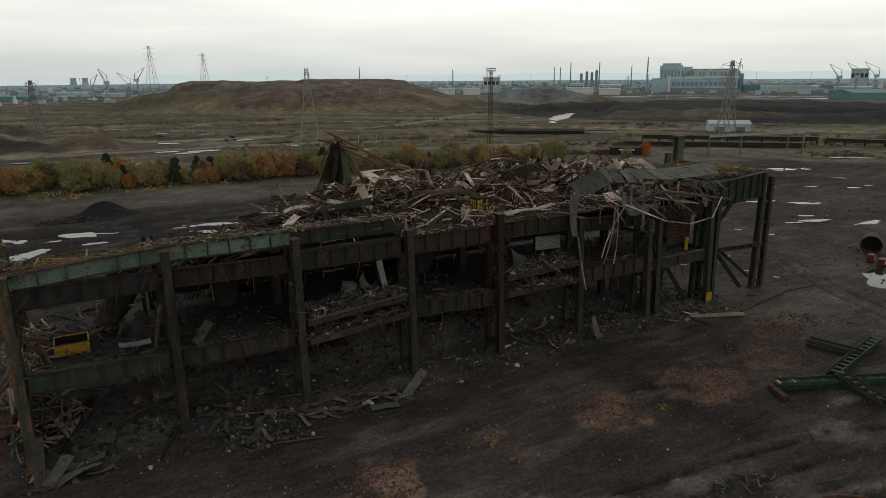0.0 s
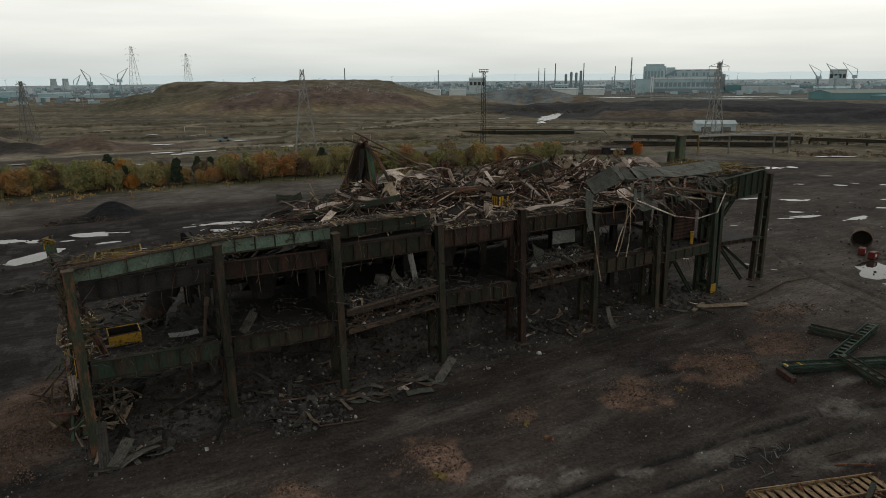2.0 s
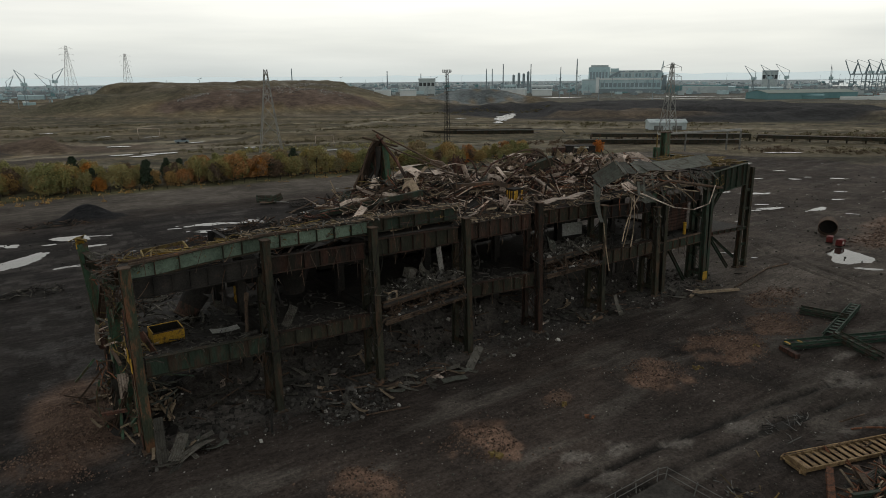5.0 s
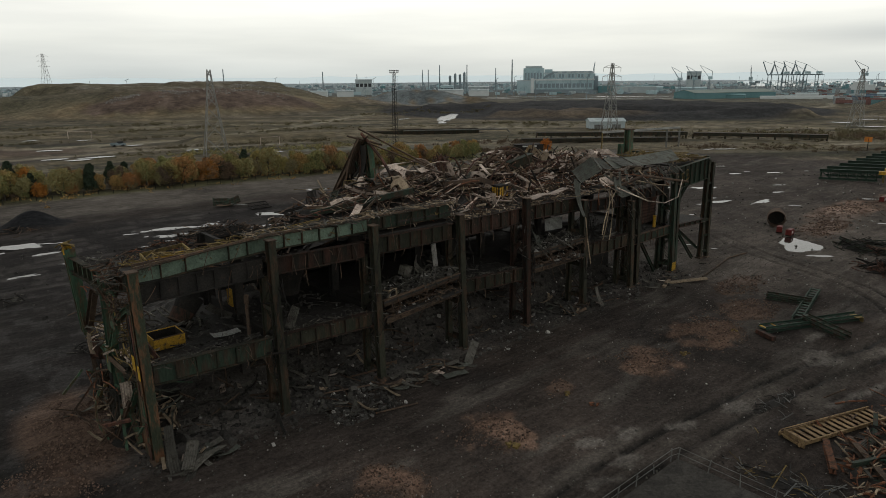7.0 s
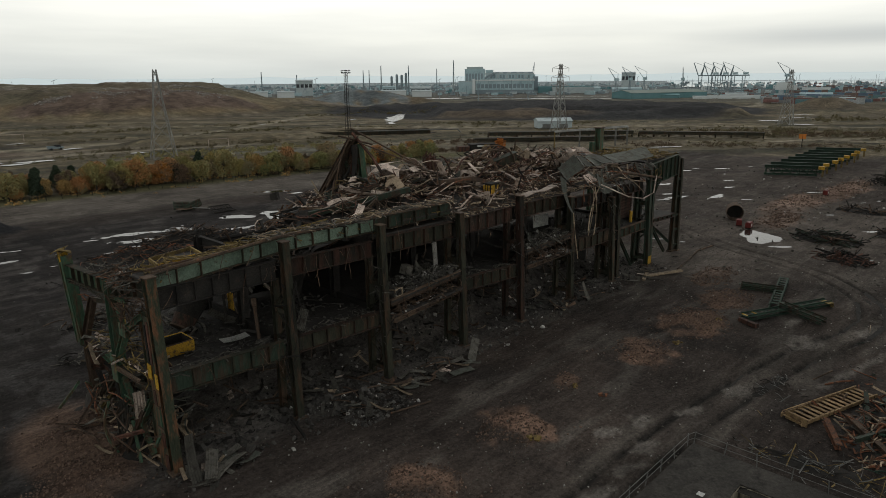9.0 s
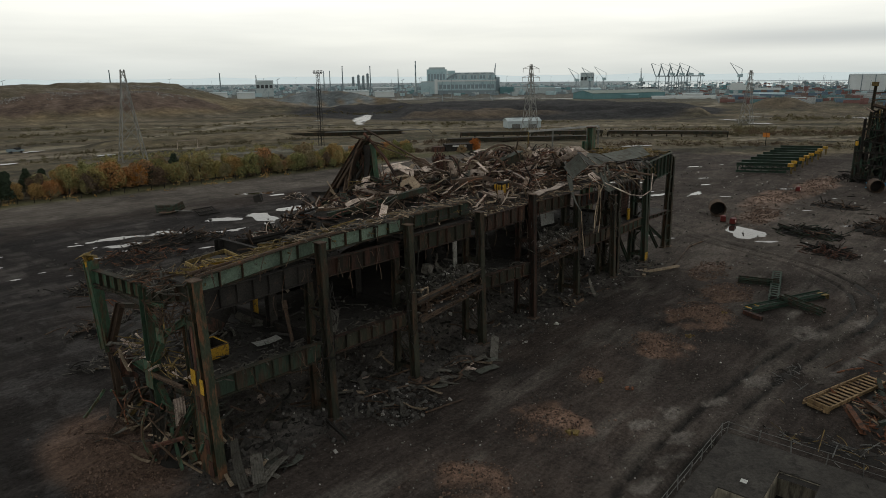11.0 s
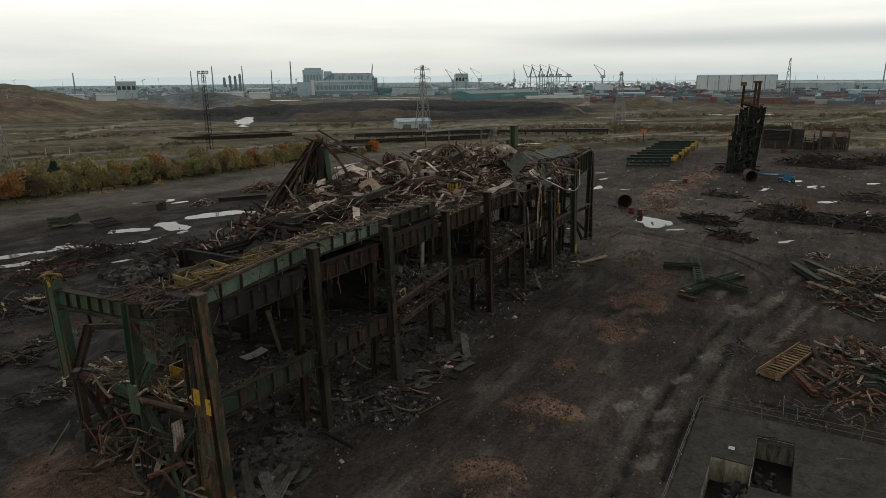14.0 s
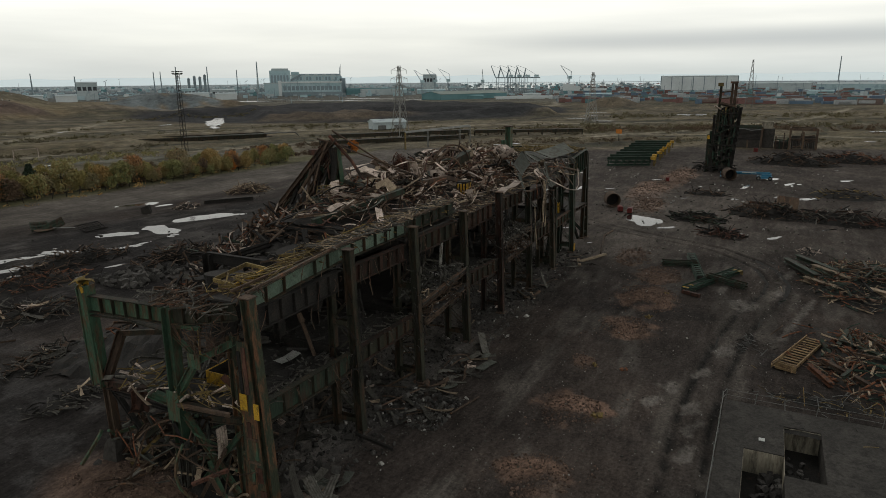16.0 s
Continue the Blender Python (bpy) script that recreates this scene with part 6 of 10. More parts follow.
for k in range(60):
    a = rr.uniform(0, math.tau)
    c = Vector((30.5, 57.8, 16.0))
    g.path([c + Vector((rr.gauss(0, 0.5), rr.gauss(0, 0.5), rr.gauss(0, 0.5))) for _ in range(3)], 0.05, 4)
single("wire_ball", g, RED_RUST, "ball of red rusty wire on the debris ridge", "wire", "", "stuff")
bx = thing("roof_girder_box", "rusty green box girder length lying on the debris", "girder", at=(39.5, 55.0, 14.6))
part("box", Geo().bar((38.6, 55.8, 15.0), (41.4, 54.9, 15.9), 0.9, 0.9), COLUMN, bx)
part("flange", Geo().bar((38.5, 55.8, 15.5), (41.5, 54.9, 16.4), 1.1, 0.06), GREEN, bx)

AT = [Vector(v) for v in ((33.6, 56.0, 14.6), (36.2, 56.0, 16.0), (38.5, 56.0, 16.8), (40.9, 56.0, 16.4), (43.2, 56.0, 15.2), (44.4, 56.0, 13.8))]
at_ = thing("arched_truss", "rusty arched roof truss standing in the debris", "truss", "", (39, 56, 14))
for dz, r in ((0.0, 0.13), (-0.95, 0.10)):
    part("chord", Geo().path([p + Vector((0, -dz * 0.4, dz)) for p in AT], r, 6), RUST, at_)
for k in range(15):
    f0, f1 = k / 15 * 5, (k + 1) / 15 * 5
    a = AT[int(f0)].lerp(AT[min(int(f0) + 1, 5)], f0 % 1)
    b = AT[min(int(f1), 4)].lerp(AT[min(int(f1), 4) + 1], f1 - min(int(f1), 4))
    part("web_bar", Geo().tube(a, b + Vector((0, 0.38, -0.95)), 0.06, None, 5), RED_RUST, at_)
    part("web_bar", Geo().tube(a + Vector((0, 0.38, -0.95)), a, 0.05, None, 5), RUST, at_)
for pts, w in ((((23.8, 56.0, 15.95), (23.5, 55.8, 15.3), (23.15, 55.6, 14.6)), 0.7), (((24.8, 56.0, 14.8), (25.6, 55.8, 14.3), (26.3, 55.6, 13.6)), 1.0), (((34.0, 56.0, 15.0), (33.4, 55.7, 14.3), (32.85, 55.4, 13.6)), 0.9), (((27.1, 56.2, 16.3), (28.3, 56.0, 16.5), (29.5, 55.8, 16.3), (29.9, 55.4, 14.8)), 0.9),
               (((28.2, 50.6, 13.8), (29.6, 49.6, 13.0), (31.9, 48.9, 12.8)), 0.4), (((29.8, 49.4, 13.8), (29.8, 49.3, 13.1), (29.8, 49.2, 12.5)), 0.75), (((26.8, 56.4, 16.0), (29.9, 55.6, 14.8), (33.3, 54.8, 13.0)), 0.55)):
    strip("bent_strip", pts, w, SHEET, "broad pale board bent over the debris", "metal strip", 0.06, 1.0)

# dark tank box with yellow stripes
tk = thing("striped_cabinet", "dark steel cabinet with worn yellow stripes on the roof", "cabinet", at=(33.0, 51.2, 12.3))
part("body", Geo().slab(32.2, 50.9, 12.3, 33.6, 52.0, 14.1), NEAR_BLACK, tk)
for k, (u, z0, z1) in enumerate(((0.1, 12.9, 13.9), (0.42, 12.75, 13.95), (0.74, 12.8, 13.6), (1.06, 12.9, 13.9))):
    part("stripe", Geo().slab(32.2 + u, 50.87, z0, 32.42 + u, 50.9, z1), YELLOW if k != 2 else OCHRE, tk)
for k in range(3):
    part("stripe", Geo().slab(32.17, 51.0 + k * 0.34, 12.8, 32.2, 51.2 + k * 0.34, 13.9), YELLOW, tk)

# big cladding panel draped over the front right edge
pn = thing("draped_roof_panel", "large buckled grey-green corrugated roof panel draped over the edge", "roof panel", at=(52, 50, 13.5))
def quad_panel(a, b, c, d, ribs, bow=0.0, m=SHEET_GREEN, nm="panel", lab=""):
    """A corrugated panel between four corners a-b (one end) and d-c (the other)."""
    a, b, c, d = (Vector(v) for v in (a, b, c, d))
    nrm = (b - a).cross(d - a).normalized()
    g = Geo()
    nu, nv = 8, ribs * 2
    vs = []
    for s in (0, 0.03):
        for i in range(nu + 1):
            u = i / nu
            for j in range(nv + 1):
                v = j / nv
                p = a.lerp(b, v).lerp(d.lerp(c, v), u)
                vs.append(p + nrm * (s + (0.022 if j % 2 else 0) + bow * 4 * u * (1 - u)))
    k = (nu + 1) * (nv + 1)
    fs = []
    for i in range(nu):
        for j in range(nv):
            q = i * (nv + 1) + j
            fs += [(q, q + 1, q + nv + 2, q + nv + 1), (k + q, k + q + nv + 1, k + q + nv + 2, k + q + 1)]
    for i in range(nu):
        for j in (0, nv):
            q = i * (nv + 1) + j
            fs.append((q, q + nv + 1, k + q + nv + 1, k + q))
    for j in range(nv):
        for i in (0, nu):
            q = i * (nv + 1) + j
            fs.append((q, k + q, k + q + 1, q + 1))
    g.add(vs, fs)
    return part(nm, g, m, pn, lab)


quad_panel((53.0, 47.9, 14.55), (53.2, 50.2, 15.3), (62.2, 49.0, 15.75), (60.8, 46.9, 14.75), 7, 0.12)
quad_panel((50.2, 48.2, 14.7), (50.8, 51.0, 15.5), (53.4, 50.4, 15.2), (53.0, 48.0, 14.5), 6, -0.1)
quad_panel((42.3, 48.1, 13.6), (41.7, 49.0, 14.9), (45.6, 49.4, 16.1), (46.6, 48.6, 14.5), 7, 0.18)
quad_panel((45.7, 49.4, 16.1), (46.7, 48.7, 14.5), (48.2, 49.5, 14.5), (47.2, 50.2, 15.8), 4, 0.05)
quad_panel((47.6, 48.9, 14.6), (48.2, 50.8, 15.6), (49.3, 50.7, 15.6), (48.9, 48.7, 14.5), 3, 0.05)
quad_panel((49.2, 48.6, 14.5), (49.7, 50.6, 15.5), (50.8, 50.6, 15.5), (50.4, 48.4, 14.6), 3, 0.1)
quad_panel((41.5, 48.5, 14.2), (42.4, 48.2, 13.5), (40.3, 45.8, 10.5), (39.2, 45.3, 10.7), 4, 0.3, SHEET_GREEN, "hanging_strip", "grey-green hanging cladding strip")
quad_panel((46.4, 47.5, 13.3), (48.9, 47.7, 13.3), (49.4, 45.9, 11.8), (47.2, 46.0, 11.6), 7, 0.1, SHEET_GREEN, "hanging_panel", "grey-green corrugated panel hanging off the edge")
quad_panel((44.9, 47.6, 13.9), (47.4, 47.9, 14.0), (47.2, 46.9, 13.2), (44.6, 46.8, 13.2), 5, 0.1, SHEET, "hanging_strip", "pale torn cladding strip")
for k in range(34):
    x = rr.uniform(43, 61.5)
    z = rr.uniform(13.2, 14.4)
    a = Vector((x, 47.4 + rr.uniform(-0.3, 1.0), z))
    b = a + Vector((rr.uniform(-1.4, 2.2), rr.uniform(-1.4, -0.3), -rr.uniform(0.6, 2.4)))
    w = Vector((rr.uniform(0.14, 0.42), rr.uniform(-0.1, 0.1), rr.uniform(-0.1, 0.15)))
    quad_panel(a, a + w, b + w, b, 1, rr.uniform(-0.15, 0.15), (SHEET_GREEN, DIRTY, SHEET_GREEN, TIMBER)[k % 4], "hanging_strip", "pale strip of torn cladding")
for k in range(22):
    x = rr.uniform(42, 61)
    a = Vector((x, 47.2 + rr.uniform(-0.4, 0.8), rr.uniform(12.8, 14.2)))
    b = a + Vector((rr.uniform(-3.0, 4.0), rr.uniform(-0.8, 0.2), rr.uniform(-2.4, 0.3)))
    part("loose_rod", Geo().path(bent_line(a, b, 0.2, rr, 3), 0.05, 5), (BRIGHT_RUST, RUST, SHEET)[k % 3], pn)
g = Geo().tube((46.5, 46.9, 12.6), (52.0, 46.5, 13.6), 0.16).tube((52.0, 46.5, 13.6), (63.2, 46.8, 11.6), 0.15)
part("edge_pole", g, RUST, pn, "long bent rusty pole")
part("edge_pole", Geo().path([(46.6, 46.4, 12.8), (50.9, 44.9, 10.9), (54.6, 44.9, 10.2), (58.8, 45.6, 10.3), (61.0, 46.4, 12.2)], 0.07, 6), SHEET, pn, "bent pale pipe loop")
for a, b in (((45.6, 46.6, 12.8), (43.9, 46.0, 7.2)), ((46.8, 46.5, 12.6), (43.2, 45.6, 8.0)), ((40.3, 45.8, 10.4), (41.6, 45.8, 5.0)), ((45.8, 46.5, 12.6), (45.3, 46.1, 7.0)), ((48.6, 46.0, 12.8), (52.2, 45.8, 10.6)), ((53, 46.2, 12.8), (56.5, 45.8, 10.6)), ((50.5, 46.2, 13.2), (56.6, 45.7, 12.0))):
    part("hanging_rod", Geo().path(bent_line(a, b, 0.25, rr, 4), 0.06, 5), TIMBER, pn)

# yellow walkway frames and rails along the roof edge
def rail_piece(name, m4, l, h, m, label, cat, group, n=4):
    g = Geo()
    for k in range(n + 1):
        g.bar((l * k / n - l / 2, 0, 0), (l * k / n - l / 2, 0, h), 0.06)
    for z in (h, h * 0.55):
        g.bar((-l / 2, 0, z), (l / 2, 0, z), 0.06)
    g.bar((-l / 2, 0, 0.06), (l / 2, 0, 0.06), 0.03, 0.12)
    single(name, g, m, label, cat, group, "", m4)


fr = thing("yellow_platform_frame", "rectangular yellow steel platform frame lying on the roof edge", "platform frame", at=(-1.8, 50.6, 12.9))
for a, b in (((-3.3, 49.9, 13.05), (-0.2, 50.1, 13.2)), ((-3.1, 51.8, 13.1), (-0.1, 51.9, 13.3)), ((-3.3, 49.9, 13.05), (-3.1, 51.8, 13.1)), ((-0.2, 50.1, 13.2), (-0.1, 51.9, 13.3))):
    part("side_beam", Geo().bar(a, b, 0.10, 0.26), YELLOW if a == (-3.3, 49.9, 13.05) and b[0] > -1 else OCHRE, fr)
part("grating", Geo().slab(-3.2, 50.1, 12.84, -0.2, 51.8, 12.9), RUST, fr)
for k in range(9):
    x = -1.5 + k * 2.1
    rail_piece("yellow_railing", pose(x, 49.6 + rr.uniform(-0.3, 0.9), 13.2 + 0.05 * k + rr.uniform(0, 0.15), rr.uniform(60, 100), rr.uniform(-8, 8), rr.uniform(-14, 20)), 2.6, 0.9,
               OCHRE, "bent yellow handrail section lying on the roof walkway", "handrail", "fallen handrails")
tangle("roof_edge_scrap", lambda x, y: x * 0 + 13.15 + 0.03 * np.clip(x, -5, 5), -4.5, 21, 48.3, 51, 260, OCHRE, "thin ochre rods and wire strewn on the roof walkway", 0.6, 2.6, 0.035, 0.12, 0.15, 31)
tangle("roof_edge_scrap", lambda x, y: x * 0 + 13.1 + 0.03 * np.clip(x, -5, 5), -4.5, 22, 48.2, 51.2, 110, RUST, "rusty rods strewn on the roof walkway", 0.6, 2.8, 0.04, 0.15, 0.15, 32)
tangle("corner_scrap", lambda x, y: x * 0 + 12.2, -6.2, -3.5, 48.5, 55, 44, RUST, "rods and wire caught on the corner girder", 0.6, 2.2, 0.04, 0.3, 0.3, 33)
tangle("corner_scrap", lambda x, y: x * 0 + 12.2, -6.0, -3.8, 48.5, 54.5, 9, BRIGHT_RUST, "orange wires caught on the corner girder", 0.6, 1.8, 0.03, 0.35, 0.3, 34)
tangle("corner_scrap", lambda x, y: x * 0 + 12.3, -6.2, -3.5, 48.5, 56, 60, DIRTY, "grey splinters and wire caught on the corner girder", 0.4, 1.8, 0.03, 0.35, 0.35, 334)
rail_piece("yellow_railing", pose(21.4, 60.6, 13.9, 20, 4, -30), 3.2, 0.9, OCHRE, "yellow handrail section stuck in the debris", "handrail", "fallen handrails", 8)
rail_piece("yellow_railing", pose(63.5, 53.0, 14.05, 6, 0, 90), 5.5, 1.1, OCHRE, "bent ochre handrail on the end-bay roof", "handrail", "fallen handrails", 8)
rail_piece("yellow_railing", pose(63.8, 47.4, 11.6, 0, -20, 0), 1.6, 1.3, OCHRE, "yellow ladder cage hung on the end bay", "handrail", "fallen handrails", 4)
tangle("roof_edge_scrap", lambda x, y: x * 0 + 14.1, 62, 69, 48.0, 57, 190, OCHRE, "ochre rods strewn on the end-bay roof", 0.8, 3.0, 0.05, 0.35, 0.15, 35)
tangle("roof_edge_scrap", lambda x, y: x * 0 + 14.1, 61.5, 68, 48.0, 56, 90, TIMBER, "pale splinters strewn on the end-bay roof", 0.8, 2.6, 0.05, 0.35, 0.15, 135)
for k in range(4):
    rail_piece("yellow_railing", pose(64.6 + 0.9 * k, 51.0 + 0.4 * k, 14.3 + 0.1 * k, 70 + 6 * k, 4, 75 + 5 * k), 5.0, 0.9, OCHRE, "bent ochre handrail on the end-bay roof", "handrail", "fallen handrails", 8)

tangle("girder_top_scrap", lambda x, y: 13.98 + 0 * x, 3, 23, 47.6, 49.4, 150, DIRTY, "pale splinters strewn on the crane girder", 0.4, 2.0, 0.035, 0.12, 0.1, 231)
tangle("girder_top_scrap", lambda x, y: 13.98 + 0 * x, 3, 23, 47.6, 49.4, 110, TIMBER, "ochre splinters strewn on the crane girder", 0.4, 1.8, 0.03, 0.12, 0.1, 232)
tangle("girder_top_scrap", lambda x, y: 12.45 + 0 * x, 23, 60, 47.4, 48.4, 170, TIMBER, "pale splinters strewn on the eaves girders", 0.3, 1.6, 0.03, 0.15, 0.15, 233)
# loose bits that hang along girders and columns
g = Geo()
for k in range(150):
    x = rr.uniform(-4.5, 60)
    y, z = rr.choice(((47.3, 12.0), (47.25, 10.8), (46.75, 6.5), (46.75, 5.3), (47.4, 13.7)))
    a = Vector((x, y, z))
    l = rr.uniform(0.3, 1.7) * (1.5 if rr.random() < 0.12 else 1)
    g.path(bent_line(a, a + Vector((rr.gauss(0, 0.35), -rr.uniform(0, 0.3), -l)), 0.15, rr, 3), 0.025, 4)
single("hanging_wires", g, RUST, "cut wires and rods hanging from the girders", "wire", "", "stuff")
g = Geo()
for cx in COLX[1:7]:
    for k in range(17):
        z = rr.uniform(4.0, 12.5)
        a = Vector((cx + rr.uniform(-0.8, 0.8), 46.6 + rr.uniform(-0.2, 0.4), z))
        g.path(bent_line(a, a + Vector((rr.uniform(-0.7, 0.7), -rr.uniform(0, 0.3), -rr.uniform(0.8, 3.0))), 0.3, rr, 4), 0.035, 4)
single("hanging_wires", g, NEAR_BLACK, "cables and torn conduit hanging round the columns", "wire", "", "stuff")

# debris inside the bays, on the decks
def deck_clutter(x0, x1, y0, y1, z, n, m, seed, rmax=0.35, slope=0.0):
    rg = random.Random(seed)
    g = Geo()
    for _ in range(n):
        x, y = rg.uniform(x0, x1), rg.uniform(y0, y1)
        r = rg.uniform(0.06, rmax)
        g.lump((x, y, z + slope * (x - x0) + r * 0.25), r, rg)
    single("deck_rubble", g, m, "broken rubble strewn on the deck", "rubble", "", "stuff")


deck_clutter(14.2, 22.6, 46.9, 50.3, 6.85, 170, RUBBLE, 41, 0.28, 0.085)
deck_clutter(14.2, 22.6, 46.9, 50.0, 6.85, 70, WHITE_BITS, 42, 0.24, 0.085)
deck_clutter(14.2, 22.6, 46.4, 49.0, 5.35, 150, RUBBLE, 43, 0.28, 0.07)
deck_clutter(14.2, 22.6, 46.4, 48.5, 5.4, 50, WHITE_BITS, 44, 0.22, 0.07)
deck_clutter(33, 41, 46.9, 50.3, 7.5, 170, RUBBLE, 45, 0.28, 0.035)
deck_clutter(33, 41, 46.9, 50.0, 7.5, 80, WHITE_BITS, 46, 0.26, 0.035)
deck_clutter(33, 41, 46.4, 49.0, 6.0, 150, RUBBLE, 47, 0.28, 0.0)
deck_clutter(33, 41, 46.4, 48.5, 6.0, 50, WHITE_BITS, 48, 0.24, 0.0)
for i, zz in ((0, 5.75), (1, 5.85), (3, 6.1), (5, 6.45), (6, 5.9)):
    deck_clutter(COLX[i] + 0.6, COLX[i + 1] - 0.6, 47.6, 58.5, zz, 60, RUBBLE, 50 + i, 0.2)
tangle("ledge_scrap", lambda x, y: 6.95 + 0.085 * (x - 14), 14, 22.8, 46.4, 50, 90, DIRTY, "pale torn strips on the broken ledge", 0.5, 2.0, 0.05, 0.5, 0.4, 61)
tangle("ledge_scrap", lambda x, y: 5.5 + 0.07 * (x - 14), 14, 22.8, 46.0, 48.5, 110, RUST, "rusty rods on the broken ledge", 0.5, 2.2, 0.045, 0.5, 0.5, 62)
tangle("ledge_scrap", lambda x, y: 7.6 + 0 * x, 33, 41, 46.4, 50, 100, DIRTY, "pale torn strips on the broken ledge", 0.5, 2.2, 0.05, 0.7, 0.5, 63)
tangle("ledge_scrap", lambda x, y: 6.15 + 0 * x, 33, 41, 46.0, 48.5, 110, RUST, "rusty rods on the broken ledge", 0.5, 2.2, 0.045, 0.5, 0.5, 64)
single("leaning_plank", Geo().bar((21.75, 48.8, 7.5), (20.9, 48.2, 10.4), 0.5, 0.12, (0, 1, 0)), WHITE_BITS, "long pale plank leaning on the broken ledge", "plank")
single("tipped_box", Geo().box(pose(18.7, 49.6, 8.05, 8, 12, 14), 1.0, 0.7, 0.85).box(pose(18.7, 49.6, 8.05, 8, 12, 14) @ pose(0, -0.37, 0), 0.8, 0.04, 0.6), DIRTY, "dull grey box tipped on the broken ledge", "box")
single("crumpled_sheet", Geo().sheet(pose(20.0, 49.8, 8.2, 75, 62, 20), 1.9, 0.75, 0.35, 1, 0.0, 0.12, 0.2), DIRTY, "thick grey panel bent on the broken ledge", "cladding sheet")
single("box_frame", Geo().bar((14.7, 46.8, 6.95), (15.6, 46.8, 7.0), 0.12).bar((14.7, 46.8, 7.6), (15.6, 46.8, 7.65), 0.12).bar((14.75, 46.8, 6.95), (14.75, 46.8, 7.6), 0.12).bar((15.55, 46.8, 6.95), (15.55, 46.8, 7.65), 0.12).bar((14.75, 46.8, 7.6), (14.75, 47.6, 7.5), 0.1).bar((15.55, 46.8, 7.6), (15.55, 47.6, 7.5), 0.1), TIMBER, "pale wooden box frame on the broken ledge", "box frame")
single("standing_panel", Geo().sheet(pose(40.0, 50.0, 9.05, 84, 3, 3), 3.2, 1.35, 0.05, 10, 0.05, 0.03), PALE_STEEL, "pale corrugated panel standing in the bay", "wall panel")
single("standing_panel", Geo().sheet(pose(35.0, 48.2, 8.5, 60, 30, 20), 2.6, 1.4, 0.2, 6, 0.05, 0.03), SHEET_GREEN, "buckled grey-green panel in the bay", "wall panel")
single("yellow_post", Geo().tube((58.3, 48.3, 6.1), (58.3, 48.3, 7.5), 0.2, None, 10).tube((58.3, 48.3, 7.5), (58.3, 48.3, 7.6), 0.25, None, 10), YELLOW, "short yellow bollard on the deck", "bollard")
single("cladding_sheet", Geo().sheet(pose(2.1, 51.0, 5.95, 8, 3, 2), 2.2, 0.7, 0.1, 5, 0.05, 0.03), PALE_STEEL, "pale corrugated sheet on the deck", "cladding sheet")
single("cladding_sheet", Geo().sheet(pose(6.6, 48.6, 6.8, 30, -35, 40), 2.0, 0.7, 0.05, 5, 0.05, 0.03), DIRTY, "corrugated sheet leaning in the bay", "cladding sheet")
single("cladding_sheet", Geo().sheet(pose(3.4, 55.2, 6.3, 24, 22, -50), 2.2, 0.7, 0.1, 5, 0.05, 0.03), DIRTY, "pale corrugated sheet on the deck", "cladding sheet")
single("yellow_lever", Geo().tube((4.0, 51.0, 8.0), (3.4, 49.6, 5.9), 0.14, None, 8).tube((4.2, 51.4, 8.5), (4.0, 51.0, 8.0), 0.2, None, 8), RUST, "rusty steel arm lying on the deck", "steel arm")

# torn cables and bent straps that cling to the front columns
for k, x in enumerate(COLX[1:7]):
    tangle("column_scrap", lambda X, Y: 3.0 + 0 * X, x - 0.55, x + 0.55, 46.5, 47.3, 10, (NEAR_BLACK, DIRTY)[k % 2], "torn cables and straps clinging to a column", 0.6, 1.8, 0.03, 8.0, 1.0, 460 + k)

# splinters along the deck edges
for i, x0, x1, z0, z1 in ((0, -4.4, 4.0, 6.45, 6.2), (1, 5.0, 13.0, 6.2, 6.0), (3, 23.8, 31.6, 6.5, 6.15), (5, 42.2, 50.2, 6.7, 6.7)):
    tangle("deck_edge_scrap", lambda x, y, a=(x0, x1, z0, z1): a[2] + (a[3] - a[2]) * (x - a[0]) / (a[1] - a[0]) + 0 * y, x0, x1, 46.9, 48.4, 55, DIRTY, "splintered planks and rods along the deck edge", 0.3, 1.5, 0.035, 0.12, 0.1, 140 + i)
    tangle("deck_edge_scrap", lambda x, y, a=(x0, x1, z0, z1): a[2] - 0.25 + (a[3] - a[2]) * (x - a[0]) / (a[1] - a[0]) + 0 * y, x0, x1, 47.5, 56, 90, RUBBLE, "grey splinters strewn on the deck", 0.3, 1.4, 0.04, 0.1, 0.1, 150 + i)

# scrap caught in the open end frame
END = "fallen pieces in the end frame"
re_ = random.Random(91)
tangle("end_scrap", lambda x, y: 0.8 + 1.6 * np.exp(-((y - 53.5) / 4.5) ** 2) + 0 * x, -7.4, -1.5, 47.8, 60.5, 50, RUST, "rusty bars heaped in the end frame", 1.0, 3.6, 0.06, 1.4, 0.6, 92)
tangle("end_scrap", lambda x, y: 0.8 + 1.6 * np.exp(-((y - 53.5) / 4.5) ** 2) + 0 * x, -7.2, -1.5, 48, 60, 10, END_GREEN, "green bars heaped in the end frame", 1.2, 4.5, 0.09, 1.4, 0.7, 93)
tangle("end_scrap", lambda x, y: 0.5 + 0 * x, -6.2, -2.5, 48.5, 58, 46, TIMBER, "pale splintered planks heaped in the end frame", 0.8, 2.6, 0.07, 1.2, 0.5, 191)
tangle("end_scrap", lambda x, y: 1.0 + 0 * x, -6.0, -2.5, 48.5, 59, 50, SHEET_GREEN, "grey-green strips hanging in the end frame", 1.0, 3.2, 0.07, 2.6, 0.8, 192)
tangle("end_scrap", lambda x, y: 5.6 + 0 * x, -5.8, -3.5, 48.5, 59, 36, SHEET, "pale torn strips along the end deck edge", 0.6, 1.8, 0.06, 0.7, 0.5, 193)
